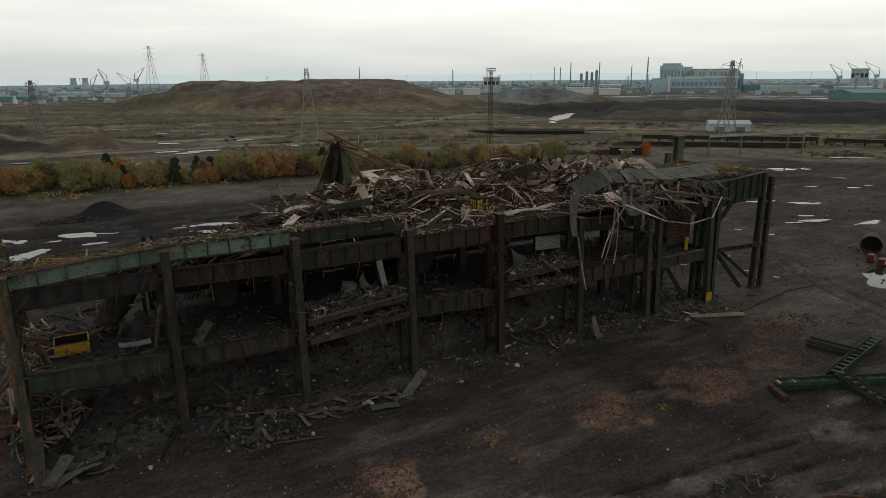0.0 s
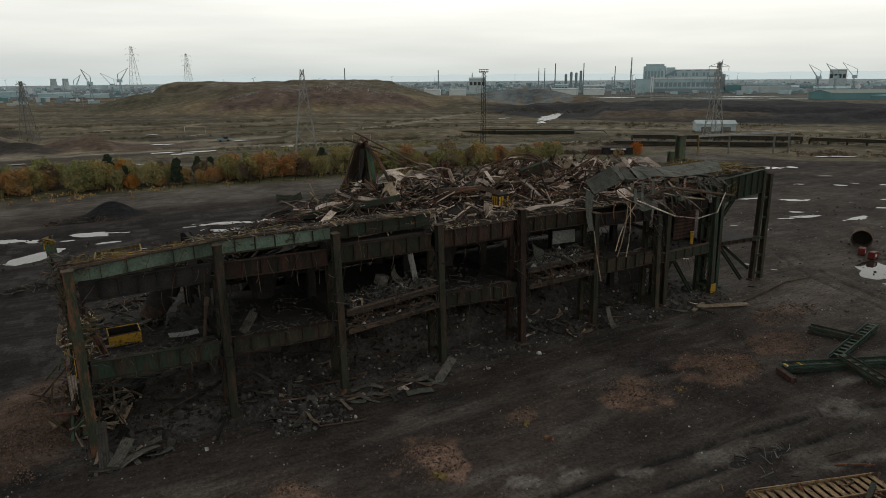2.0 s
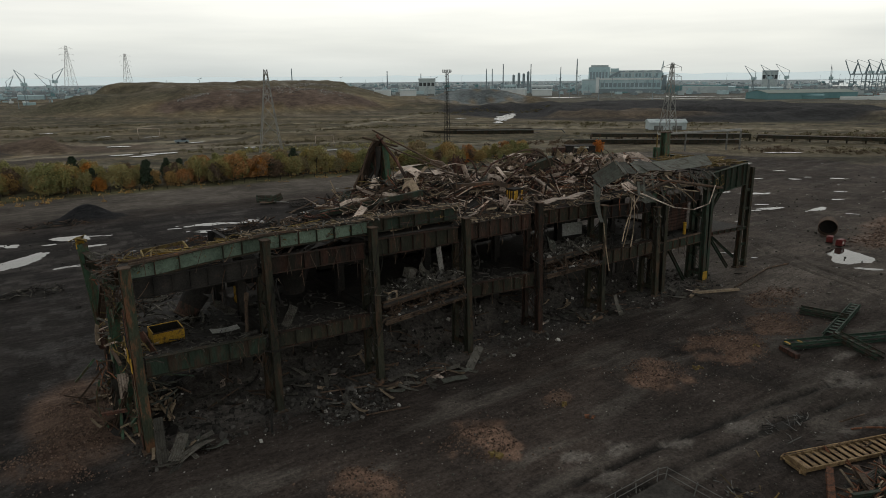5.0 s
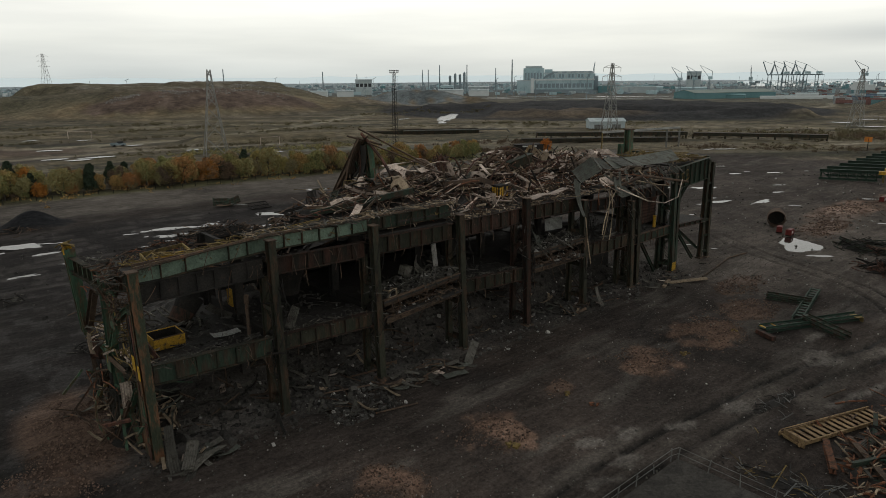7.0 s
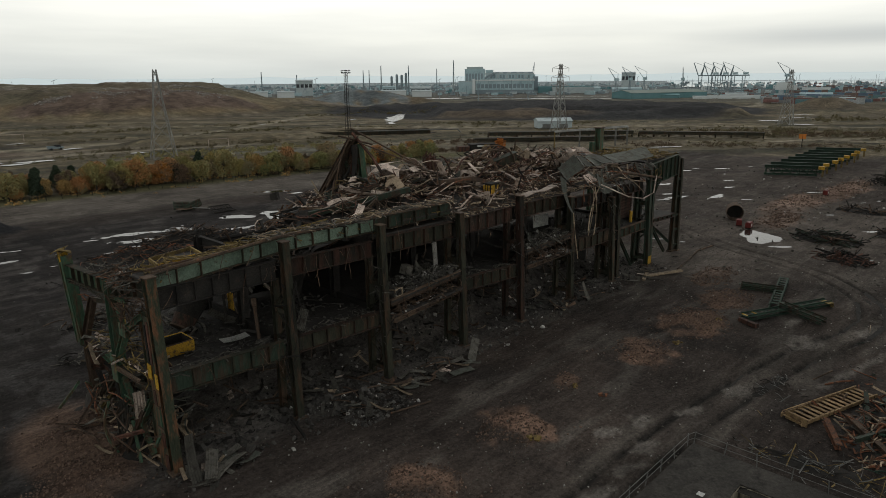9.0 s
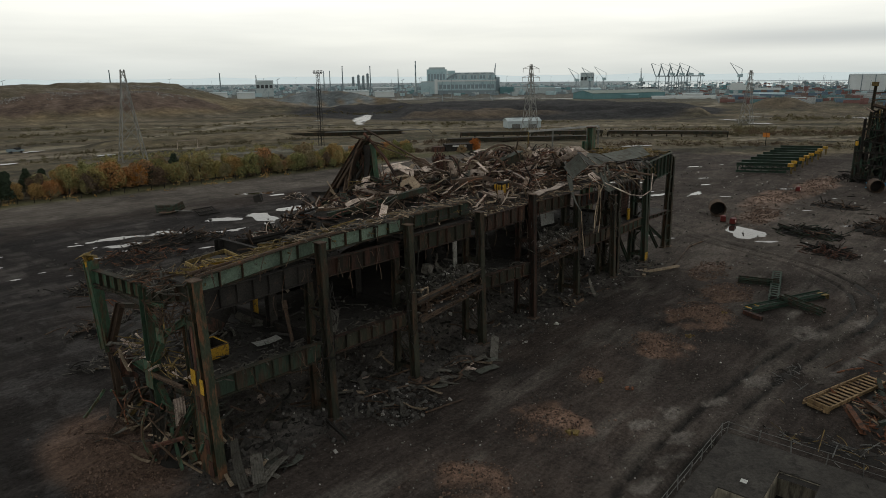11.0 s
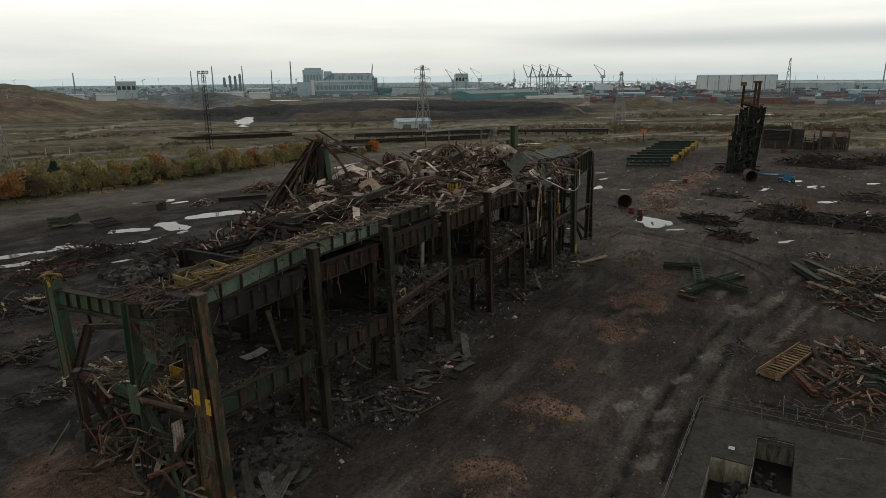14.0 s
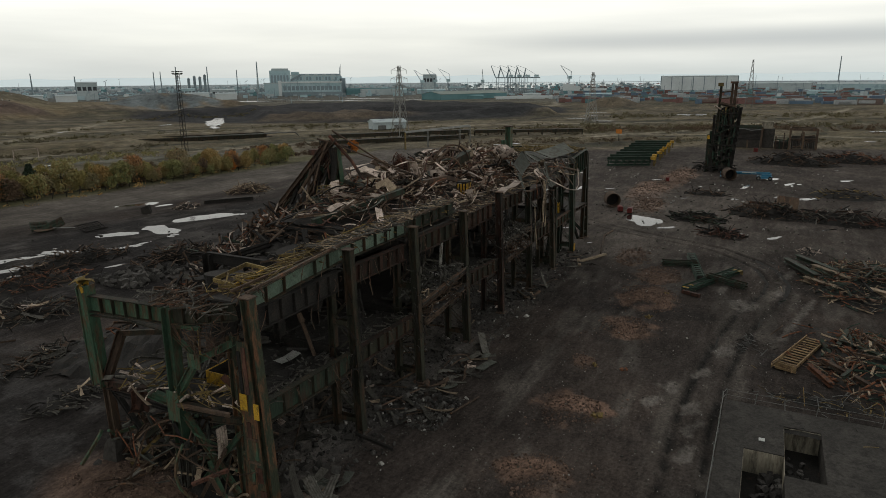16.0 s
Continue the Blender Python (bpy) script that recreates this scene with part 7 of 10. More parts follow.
tangle("end_scrap", lambda x, y: 5.9 + 0 * x, -5.8, 2, 53.5, 60, 45, DIRTY, "grey strips strewn on the end deck", 0.8, 2.6, 0.08, 0.4, 0.25, 94)
tangle("end_scrap", lambda x, y: 6.3 + 0 * x, -5.8, -3.5, 48.2, 59, 60, OCHRE, "thin ochre rods on the end deck edge", 0.6, 2.0, 0.03, 0.5, 0.5, 95)
tangle("end_scrap", lambda x, y: 9.4 + 0 * x, -5.9, -4.2, 48.6, 52.5, 60, RUST, "torn wires hanging in the end frame", 0.6, 2.4, 0.035, 1.6, 0.9, 96)
core("end_rubble", np.arange(-8.0, 3.0, 0.5), np.arange(47.6, 62, 0.5), lambda x, y: 2.0 * np.clip(1 - np.hypot((x + 1.5) / 6.5, (y - 54) / 7), 0, 1) * 0.7 - 0.1, -0.35, NEAR_BLACK, "dark rubble heaped under the end bay", 0.4, 84)
for k in range(10):
    y, z = re_.uniform(48.2, 59.5), re_.choice((0.5, 1.0, 1.6, 6.0, 6.0, 2.0))
    drop(re_.choice(("cladding_sheet", "bent_plate", "cladding_sheet", "scrap_beam")), re_.uniform(-6.6, -2.0), y, z, re_.gauss(0, 30), re_.gauss(30 if z < 4 else 5, 24), re_.uniform(0, 360), END, None, re_.uniform(0.6, 1.0))
single("hanging_sheet", Geo().sheet(pose(-5.75, 49.55, 4.0, 0, 88, 84), 1.95, 0.72, 0.08, 4, 0.05, 0.03), SHEET, "pale corrugated sheet hanging in the end frame", "cladding sheet", END)
for k, (y, h, lean) in enumerate(((51.95, 3.3, 84), (52.35, 3.6, 86), (52.8, 3.2, 90))):
    single("hanging_sheet", Geo().sheet(pose(-5.95 - 0.06 * k, y, h / 2 - 0.1, 0, lean, 88 + 3 * k), h, 0.42, 0.06, 2, 0.03, 0.04), DIRTY, "dark grey plank standing by the end column", "plank", END)
single("hanging_sheet", Geo().sheet(pose(-5.75, 56.4, 5.0, 14, 78, 84), 1.9, 1.15, 0.35, 2, 0.12, 0.04, 0.9), RED_RUST, "crumpled pinkish sheet hanging on the end beam", "cladding sheet", END)
for a, b, m in (((-6.0, 57.8, 0.4), (-5.6, 55.2, 2.9), OCHRE), ((-6.5, 51.0, 0.3), (-5.7, 49.4, 3.6), RUST), ((-6.4, 48.9, 0.3), (-6.0, 50.6, 2.6), END_GREEN), ((-5.9, 48.6, 6.1), (-5.8, 53.0, 5.7), RUST)):
    single("leaning_bar", Geo().ibeam(a, b, 0.2, 0.22, 0.03, 0.03), m, "bent steel bar leaning in the end frame", "steel bar", END)
for a, b, c in (((-5.5, 58.3, 9.3), (-5.8, 58.7, 9.7), (-5.3, 58.0, 9.6)), ((-5.6, 59.5, 1.6), (-6.4, 58.2, 3.0), (-6.0, 57.2, 0.4)), ((-5.8, 57.5, 2.6), (-6.5, 56.5, 1.6), (-6.2, 56.8, 0.3)), ((-5.7, 52.0, 3.3), (-6.2, 54.0, 3.6), (-5.9, 55.4, 4.4))):
    single("bent_rod", Geo().path([a, Vector(a).lerp(Vector(b), 0.5) + Vector((0, 0.1, 0.15)), b, Vector(b).lerp(Vector(c), 0.5) + Vector((0, -0.1, 0.12)), c], 0.05, 5), BRIGHT_RUST, "bent orange rod hooked in the end frame", "rod", END)
for pts in (((-5.2, 52.4, 6.2), (-5.1, 51.2, 6.6), (-5.0, 50.2, 6.1)), ((-5.0, 51.9, 6.9), (-5.1, 51.0, 6.0)), ((-5.3, 51.4, 6.0), (-5.2, 50.7, 6.9)), ((-5.45, 50.95, 10.8), (-5.45, 51.0, 9.3), (-5.4, 50.3, 9.2))):
    single("yellow_rail", Geo().path(pts, 0.05, 5), OCHRE, "bent yellow handrail bit caught in the end frame", "handrail", END)

# ---- yard: debris at the foot of the ruin ----
def foot(kind, x0, x1, y0, y1, n, seed, group, flat=8, which=None, smin=0.6, smax=1.0):
    rg = random.Random(seed)
    for _ in range(n):
        x, y = rg.uniform(x0, x1), rg.uniform(y0, y1)
        drop(kind, x, y, gz(x, y) + rg.uniform(0.05, 0.28), rg.gauss(0, flat), rg.gauss(0, flat), rg.uniform(0, 360), group, which, rg.uniform(smin, smax))


FOOT = "fallen pieces at the foot of the ruin"
for a in ((-5.2, -1.0, 43.6, 46.0, 9), (6.5, 11, 43.2, 46.2, 4), (11.5, 18.5, 42.3, 45.6, 9), (18, 23, 43.5, 46, 5), (38, 43.5, 44.8, 46.3, 5), (53, 58, 42.8, 45.5, 4), (-1, 12, 47.5, 52, 16), (14, 50, 47.5, 52, 14), (-4, 8, 61, 66, 10)):
    foot("cladding_sheet", *a, int(a[0] * 7 + 200), FOOT, 9, None, 0.45, 0.85)
for a in ((-5.5, -1.0, 43.4, 46.0, 8), (5, 19, 42.5, 46.4, 14), (36, 44, 44.5, 46.4, 9), (52, 60, 42.8, 45.6, 6), (-2, 50, 47.5, 53, 34), (-8, -4, 48, 58, 10)):
    foot("bent_plate", *a, int(a[0] * 5 + 400), FOOT, 10)
for a in ((4, 20, 43.5, 47, 8), (36, 46, 45, 47, 6), (-2, 48, 48, 54, 24), (-8, -4, 49, 58, 7)):
    foot("bent_pipe", *a, int(a[0] * 3 + 600), FOOT, 10, None, 0.5, 0.9)
    foot("angle_bar", *a, int(a[0] * 3 + 700), FOOT, 10, None, 0.5, 0.9)
# a few that stand out
drop("cladding_sheet", -4.6, 45.2, 1.3, 12, -68, 80, FOOT, 1, 0.95, "pale corrugated sheet propped against the corner column")
drop("cladding_sheet", -2.9, 44.2, 0.45, 4, -8, 20, FOOT, 3, 1.0)
drop("cladding_sheet", -3.6, 44.6, 0.7, 10, -14, 60, FOOT, 0, 1.0)
strip("leaning_sheet", ((21.05, 43.73, 0.12), (22.2, 44.5, 0.5), (23.45, 45.3, 1.05)), 0.75, DIRTY, "grey corrugated sheet leaning on the rubble", "cladding sheet", 0.05, 0.5, FOOT)
strip("flat_sheet", ((17.53, 42.9, 0.2), (18.6, 42.7, 0.26), (19.7, 42.45, 0.2)), 0.8, SHEET_GREEN, "pale green-grey sheet lying on the slag", "cladding sheet", 0.04, 0.0, FOOT)
drop("cladding_sheet", 42.6, 45.2, 1.0, 0, -66, 100, FOOT, 0, 0.9, "pale corrugated sheet leaning on a column")
drop("cladding_sheet", 0.5, 48.8, 1.2, 25, 40, 70, FOOT, 3, 1.1)
single("long_timber", Geo().bar((54.8, 44.0, 0.3), (60.4, 41.7, 0.25), 0.5, 0.22).bar((53.6, 43.6, 0.14), (56.5, 44.6, 0.2), 0.4, 0.16), TIMBER, "long pale timber baulk lying on the slag", "timber")
single("long_pipe", Geo().path([(61, 42.5, 0.15), (66, 43.4, 0.15), (72, 44.5, 0.15), (76.5, 44.0, 0.15)], 0.12, 8), RUST, "long rusty pipe lying on the slag", "pipe")
single("thin_pole", Geo().path([(9.6, 41.9, 0.1), (13.0, 41.0, 0.1)], 0.07, 6), RUST, "thin rusty pole lying on the slag", "pole")
drop("scrap_beam", 3.2, 45.0, 0.5, 0, 8, 70, FOOT, 2, 0.8)


def scatter(name, n, x0, x1, y0, y1, rmin, rmax, m, label, seed, weight=None, sink=0.3):
    """Countless loose stones, joined."""
    rg = random.Random(seed)
    xs, ys = [], []
    while len(xs) < n:
        x, y = rg.uniform(x0, x1), rg.uniform(y0, y1)
        if weight is None or rg.random() < weight(x, y):
            xs.append(x)
            ys.append(y)
    zs = relief(np.array(xs), np.array(ys))
    g = Geo()
    for x, y, z in zip(xs, ys, zs):
        r = rmin + (rmax - rmin) * rg.random() ** 3
        g.lump((x, y, z + r * sink), r, rg)
    single(name, g, m, label, "stones", "", "stuff")


near_foot = lambda x, y: max(0.0, 1 - abs(y - 49) / 6.5)
scatter("rubble_stones", 4200, -6, 62, 43.5, 57, 0.04, 0.2, RUBBLE, "grey rubble stones under the ruin", 1001, near_foot)
scatter("pale_stones", 300, -6, 62, 43, 56, 0.05, 0.22, WHITE_BITS, "pale stone chips under the ruin", 1002, near_foot)
scatter("fallen_lumps", 160, -3, 11, 44.5, 52, 0.08, 0.42, RUBBLE, "grey broken masonry lumps under the first bays", 1010)
scatter("gravel_heap", 900, 6.5, 12.5, 41.8, 47, 0.03, 0.2, RUBBLE, "grey broken stones spilled before the ruin", 1003)
scatter("gravel_heap", 70, 6.5, 12.5, 41.8, 47, 0.05, 0.2, WHITE_BITS, "pale broken stones spilled before the ruin", 1004)
scatter("yard_stones", 5200, -14, 76, 16, 46, 0.02, 0.09, DIRTY, "small stones on the slag yard", 1005)
scatter("yard_stones", 900, -14, 80, 16, 46, 0.02, 0.08, WHITE_BITS, "white stone chips on the slag yard", 1006)
scatter("yard_stones", 1200, 60, 170, 8, 75, 0.05, 0.25, DIRTY, "small stones on the slag yard", 1007)
scatter("yard_stones", 260, 60, 170, 8, 75, 0.05, 0.25, WHITE_BITS, "white chips on the slag yard", 1008)
scatter("yard_stones", 520, -30, 90, 78, 128, 0.05, 0.26, RUBBLE, "small stones on the slag yard", 1009)
for i, (cx, cy, rx, ry, h) in enumerate(RED_PATCH):
    q = lambda x, y, c=(cx, cy, rx, ry): 1.0 if ((x - c[0]) / c[2]) ** 2 + ((y - c[1]) / c[3]) ** 2 < 0.85 * (0.5 + noise.noise((x * 0.5, y * 0.5, 0))) + 0.3 else 0.05
    scatter("red_gravel", int(min(1500, 95 * rx * ry)), cx - rx * 1.2, cx + rx * 1.2, cy - ry * 1.2, cy + ry * 1.2, 0.025, 0.10 if i < 9 else 0.16, RED_RUBBLE, "red-brown brick gravel spread on the slag", 1100 + i, q)
scatter("orange_lumps", 14, 22.9, 23.6, 31.3, 32.0, 0.05, 0.2, BRIGHT_RUST, "orange lumps on the slag", 1201)
scatter("orange_lumps", 8, 13.6, 14.2, 31.5, 32.1, 0.1, 0.28, OCHRE, "ochre lumps on the slag", 1202)
scatter("orange_lumps", 5, 22.8, 23.3, 33.9, 34.4, 0.1, 0.22, OCHRE, "ochre lumps on the slag", 1203)
scatter("orange_lumps", 7, 37.0, 37.8, 31.5, 32.1, 0.1, 0.22, OCHRE, "ochre lumps on the slag", 1204)
scatter("orange_lumps", 7, 45.4, 46.2, 31.0, 31.6, 0.1, 0.22, OCHRE, "ochre lumps on the slag", 1205)


# ---- yard: cut lattice girders ----
def lattice_girder(p, q, w, h, m, label, end=None, n=12):
    """A box lattice girder on the ground: four chords, laced on top and sides."""
    p, q = Vector(p), Vector(q)
    d = (q - p).normalized()
    u = d.cross(Vector((0, 0, 1))).normalized() * w / 2
    up = Vector((0, 0, h))
    t = thing("lattice_girder", label, "girder", "cut lattice girders in the yard", p.lerp(q, 0.5))
    for s in (-1, 1):
        for z in (0.08, h):
            part("chord", Geo().angle(p + u * s + Vector((0, 0, z)), q + u * s + Vector((0, 0, z)), 0.2, 0.04), m, t)
    for i in range(n):
        a, b = p.lerp(q, i / n), p.lerp(q, (i + 1) / n)
        part("batten", Geo().bar(a - u + up, a + u + up, 0.42, 0.05), m, t)
        for s in (-1, 1):
            part("lacing", Geo().bar(a + u * s + Vector((0, 0, 0.1)) if i % 2 else a + u * s + up, b + u * s + up if i % 2 else b + u * s + Vector((0, 0, 0.1)), 0.1, 0.05), m, t)
    if end:
        for k in range(4):
            a = p.lerp(q, 0.01 + 0.055 * k)
            part("stripe_plate", Geo().bar(a - u + up * 1.08, a + u + up * 1.08, 0.24, 0.04), YELLOW if k % 2 == 0 else NEAR_BLACK, t)
    return t


lattice_girder((48.0, 29.4, 0.05), (59.0, 24.3, 0.05), 0.9, 0.5, TRESTLE, "dark green lattice girder with striped yellow end on the slag", True)
lattice_girder((64.8, 30.5, 0.05), (53.4, 28.1, 0.05), 0.9, 0.45, TRESTLE, "dark green lattice girder lying on the slag")
lattice_girder((58.8, 33.6, 0.05), (60.0, 29.2, 0.05), 0.9, 0.5, GREEN, "short dark green lattice girder lying on the slag", None, 6)
lattice_girder((53.4, 27.4, 0.45), (51.9, 22.9, 0.1), 0.9, 0.5, GREEN, "short dark green lattice girder lying across another", None, 6)
single("yellow_end_plate", Geo().box(pose(58.2, 24.2, 0.58, 0, 0, -25), 0.8, 1.0, 0.06).box(pose(58.6, 24.0, 0.3, 0, 0, -25), 0.06, 1.0, 0.5), OCHRE, "ochre steel end plate on a girder", "steel plate")
single("rust_end_plate", Geo().box(pose(47.0, 28.6, 0.25, 0, 0, -25), 0.5, 2.2, 0.4), RED_RUST, "red rusted bearing block at the girder end", "bearing block")

# fallen stair flight
st = thing("stair_flight", "ochre painted steel stair flight lying flat on the slag", "stair", at=(33.6, 17.6, 0))
a0, a1 = Vector((29.2, 20.0, 0.2)), Vector((38.1, 17.0, 0.2))
w = Vector((-0.55, -1.55, 0))
for s, z in ((0, 0), (1, 0)):
    part("stringer", Geo().bar(a0 + w * s, a1 + w * s, 0.1, 0.28), STAIR, st)
for k in range(15):
    p = a0.lerp(a1, (k + 0.5) / 15)
    part("tread", Geo().box(Matrix.Translation(p + w / 2) @ pose(0, 0, 0, 0, 14, -19), 0.54, 1.5, 0.06), STAIR, st)
part("handrail", Geo().path([a0 + Vector((0, 0, 0.1)), a0 + Vector((0.3, 0, 0.22)), a1 + Vector((-0.3, 0, 0.22)), a1 + Vector((0, 0, 0.1))], 0.04, 6), STAIR, st)
part("end_plate", Geo().box(pose(29.0, 18.9, 0.35, 0, 0, -19), 0.1, 1.7, 0.6), STAIR, st)


# ---- yard: scrap heaps ----
def heap(x, y, rx, ry, h, rot, mats, n, seed, label, lmin=1.0, lmax=3.5, r=0.09, pieces=(), tilt=0.35):
    """A scrap heap: packed core, loose bars, and single pieces on top."""
    c, s = math.cos(radians(rot)), math.sin(radians(rot))
    hf = lambda X, Y: h * np.clip(1.25 * (1 - np.hypot(((X - x) * c + (Y - y) * s) / rx, (-(X - x) * s + (Y - y) * c) / ry)), 0, 1) * (0.55 + 0.9 * fbm(X, Y, 1.8, seed, 3)) - 0.12
    R = max(rx, ry)
    stp = max(0.35, R / 14)
    core("scrap_heap", np.arange(x - R, x + R + stp, stp), np.arange(y - R, y + R + stp, stp), lambda X, Y: hf(X, Y) * 0.8, -0.35, NEAR_BLACK, label, 0.15, seed)
    for k, m in enumerate(mats):
        wt = lambda px, py: 1.0 if np.hypot(((px - x) * c + (py - y) * s) / rx, (-(px - x) * s + (py - y) * c) / ry) < 1.0 else 0.03
        tangle("heap_scrap", hf, x - R, x + R, y - R, y + R, int(n * 1.8) // len(mats), m, "loose bars and strips on a scrap heap", lmin * 0.6, lmax * 0.8, r * 0.6, 0.3, tilt, seed * 10 + k, wt)
    rg = random.Random(seed)
    for kind, cnt in pieces:
        for _ in range(cnt):
            a, q = rg.uniform(0, math.tau), rg.uniform(0, 0.8)
            u, v = math.cos(a) * q * rx, math.sin(a) * q * ry
            px, py = x + u * c - v * s, y + u * s + v * c
            pz = max(float(hf(np.array([px]), np.array([py]))[0]), 0.05)
            drop(kind, px, py, pz + rg.uniform(0.1, 0.3), rg.gauss(0, 12), rg.gauss(0, 10), rot + rg.gauss(0, 50), "pieces on the scrap heaps", None, rg.uniform(0.6, 1.0))


heap(33.5, 12.2, 8.5, 4.2, 1.5, -4, (BRIGHT_RUST, TRESTLE, BRIGHT_RUST, TIMBER, RUST), 230, 301, "scrap heap of orange rusted and green steel", 1.0, 3.2, 0.09, (("scrap_beam", 12), ("bent_plate", 10), ("cladding_sheet", 4), ("lattice_piece", 3)))
heap(60, 10.0, 11.5, 6.5, 1.8, -4, (TIMBER, BRIGHT_RUST, TRESTLE, RUST, DIRTY), 380, 302, "scrap heap of splintered timber and green steel", 0.8, 3.4, 0.08, (("scrap_beam", 12), ("bent_plate", 14), ("lattice_piece", 5)))
for a, b, m in (((29.8, 17.2, 0.6), (26.7, 15.6, 0.4), BRIGHT_RUST), ((31.0, 16.2, 0.8), (27.6, 12.8, 0.5), RUST), ((36.0, 14.5, 0.9), (34.0, 9.0, 0.9), GREEN), ((40.2, 13.4, 0.6), (35.0, 14.6, 0.8), GREEN)):
    single("box_beam", Geo().ibeam(a, b, 0.42, 0.4, 0.03, 0.04), m, "rusted box beam lying on the scrap heap", "steel beam", "pieces on the scrap heaps")
for a, b, m in (((68, 17.2, 0.8), (60.5, 12.6, 1.0), GREEN), ((66.5, 18.6, 0.6), (58.5, 15.2, 0.8), GREEN), ((62, 15.6, 1.2), (57.6, 11.6, 1.0), TIMBER), ((58.2, 16.6, 0.5), (54.8, 12.4, 0.4), TIMBER), ((63, 9, 1.6), (58, 6, 1.4), GREEN), ((55, 10.5, 0.9), (52, 6, 0.8), TIMBER)):
    single("box_beam", Geo().ibeam(a, b, 0.8, 0.6, 0.05, 0.06), m, "broken girder lying on the scrap heap", "steel beam", "pieces on the scrap heaps")
heap(34.2, 22.2, 2.6, 0.7, 0.3, -10, (GALV, NEAR_BLACK), 40, 303, "small tangle of grey cables", 0.5, 1.6, 0.04)
heap(23.8, 15.5, 1.4, 6.0, 0.35, 4, (GALV, OCHRE, NEAR_BLACK), 60, 304, "tangle of cables and hoses", 1.0, 3.0, 0.04)
heap(92, 32.5, 3.4, 5.2, 0.9, -20, (NEAR_BLACK, GREEN), 90, 305, "low heap of dark green steel", 1.5, 4.5, 0.12, (("scrap_beam", 8), ("lattice_piece", 4)))
heap(81, 27.8, 2.6, 3.6, 0.7, -20, (RED_RUST, NEAR_BLACK), 60, 306, "low heap of red rusted beams", 1.5, 4.0, 0.12, (("scrap_beam", 6),))
heap(101, 21.0, 4.5, 7.0, 2.2, -8, (NEAR_BLACK, RUST), 150, 307, "dark tangled scrap heap", 1.5, 4.5, 0.1, (("scrap_beam", 6), ("bent_plate", 8)))
heap(100, 9.5, 4.5, 8.0, 1.8, -8, (NEAR_BLACK, RED_RUST, DIRTY), 170, 308, "dark tangled scrap heap", 1.5, 4.5, 0.1, (("scrap_beam", 6), ("cladding_sheet", 4)))
single("rust_hood", Geo().profile([(-1.6, 0), (1.6, 0), (0.7, 2.6), (-0.3, 2.4)], (104, 20.0, 0.8), (104.3, 16.5, 0.5)), RUST, "crumpled orange rusted hood on the scrap heap", "steel hood")
heap(120, 33.8, 3.0, 5.0, 0.8, -8, (NEAR_BLACK, RUST), 50, 309, "low dark scrap heap", 1.5, 3.5, 0.1)
heap(183, 16, 6, 12, 3.2, -8, (NEAR_BLACK, RUST), 120, 310, "dark scrap mound beyond the yard", 2, 5, 0.14)
heap(194, 0, 5, 12, 2.4, -8, (NEAR_BLACK, RUST, BRIGHT_RUST), 110, 311, "dark scrap mound beyond the yard", 2, 5, 0.14)
heap(74, 15.5, 1.8, 1.6, 0.5, 0, (NEAR_BLACK, SHEET), 30, 312, "small dark scrap heap", 0.8, 1.8, 0.06)
heap(128, 6, 4, 8, 1.4, 0, (NEAR_BLACK, OCHRE), 60, 313, "dark scrap heap with ochre pieces", 1.5, 4, 0.1)
# behind the ruin
heap(33, 96, 7, 4.2, 2.0, -10, (NEAR_BLACK, RUST), 150, 321, "dark scrap heap behind the ruin", 1.5, 4.5, 0.1, (("scrap_beam", 6), ("cladding_sheet", 5), ("bent_plate", 6)))
heap(26, 109, 8, 3.0, 1.4, -10, (NEAR_BLACK, RUST), 120, 322, "low dark scrap heap behind the ruin", 1.5, 4, 0.1, (("bent_plate", 6),))
heap(9.5, 93, 6.5, 3.6, 1.1, -14, (NEAR_BLACK, DIRTY, RUST), 140, 323, "splintered scrap heap behind the ruin", 1.2, 4, 0.08, (("cladding_sheet", 6), ("bent_plate", 6)))
heap(16, 104, 8, 3.0, 1.1, -8, (RUST, BRIGHT_RUST, NEAR_BLACK), 160, 324, "brown scrap heap behind the ruin", 1.0, 3, 0.08)
heap(62, 126, 3.0, 2.2, 1.2, 0, (RUST, SHEET), 60, 325, "small brown scrap heap", 0.8, 2.2, 0.08)
heap(82, 128, 5, 3.4, 1.6, -30, (RUST, TIMBER), 120, 326, "brown scrap heap of long bars", 2, 5, 0.09)
heap(-2, 134, 6, 1.6, 0.8, 0, (NEAR_BLACK, RUST), 60, 327, "low scrap line by the coal heap", 1, 3, 0.09)
heap(3, 80, 5, 2.6, 0.7, 10, (NEAR_BLACK, DIRTY, RUST), 110, 329, "low heap of grey splintered scrap behind the end frame", 0.8, 3, 0.07, (("bent_plate", 6), ("cladding_sheet", 4)))
heap(-1, 70, 4, 2.2, 0.5, -10, (NEAR_BLACK, DIRTY), 70, 330, "low heap of dark scrap behind the end frame", 0.8, 3, 0.07, (("bent_plate", 4),))
heap(-9, 92, 4, 2.0, 0.6, 0, (NEAR_BLACK, DIRTY), 40, 328, "low scrap heap", 1, 3, 0.08)
single("dark_boulder", Geo().lump((54.5, 128.5, 0.5), 1.1, random.Random(3), 0.8), NEAR_BLACK, "dark slag boulder on the yard", "boulder")
single("long_girder", Geo().ibeam((66, 125.5, 0.4), (74, 119.5, 0.4), 0.7, 0.8, 0.05, 0.06), NEAR_BLACK, "long dark girder lying on the slag", "girder")
scatter("pale_rubble_heap", 420, 20, 30, 90.5, 98, 0.15, 0.7, RUBBLE, "heap of pale grey broken concrete", 1301)
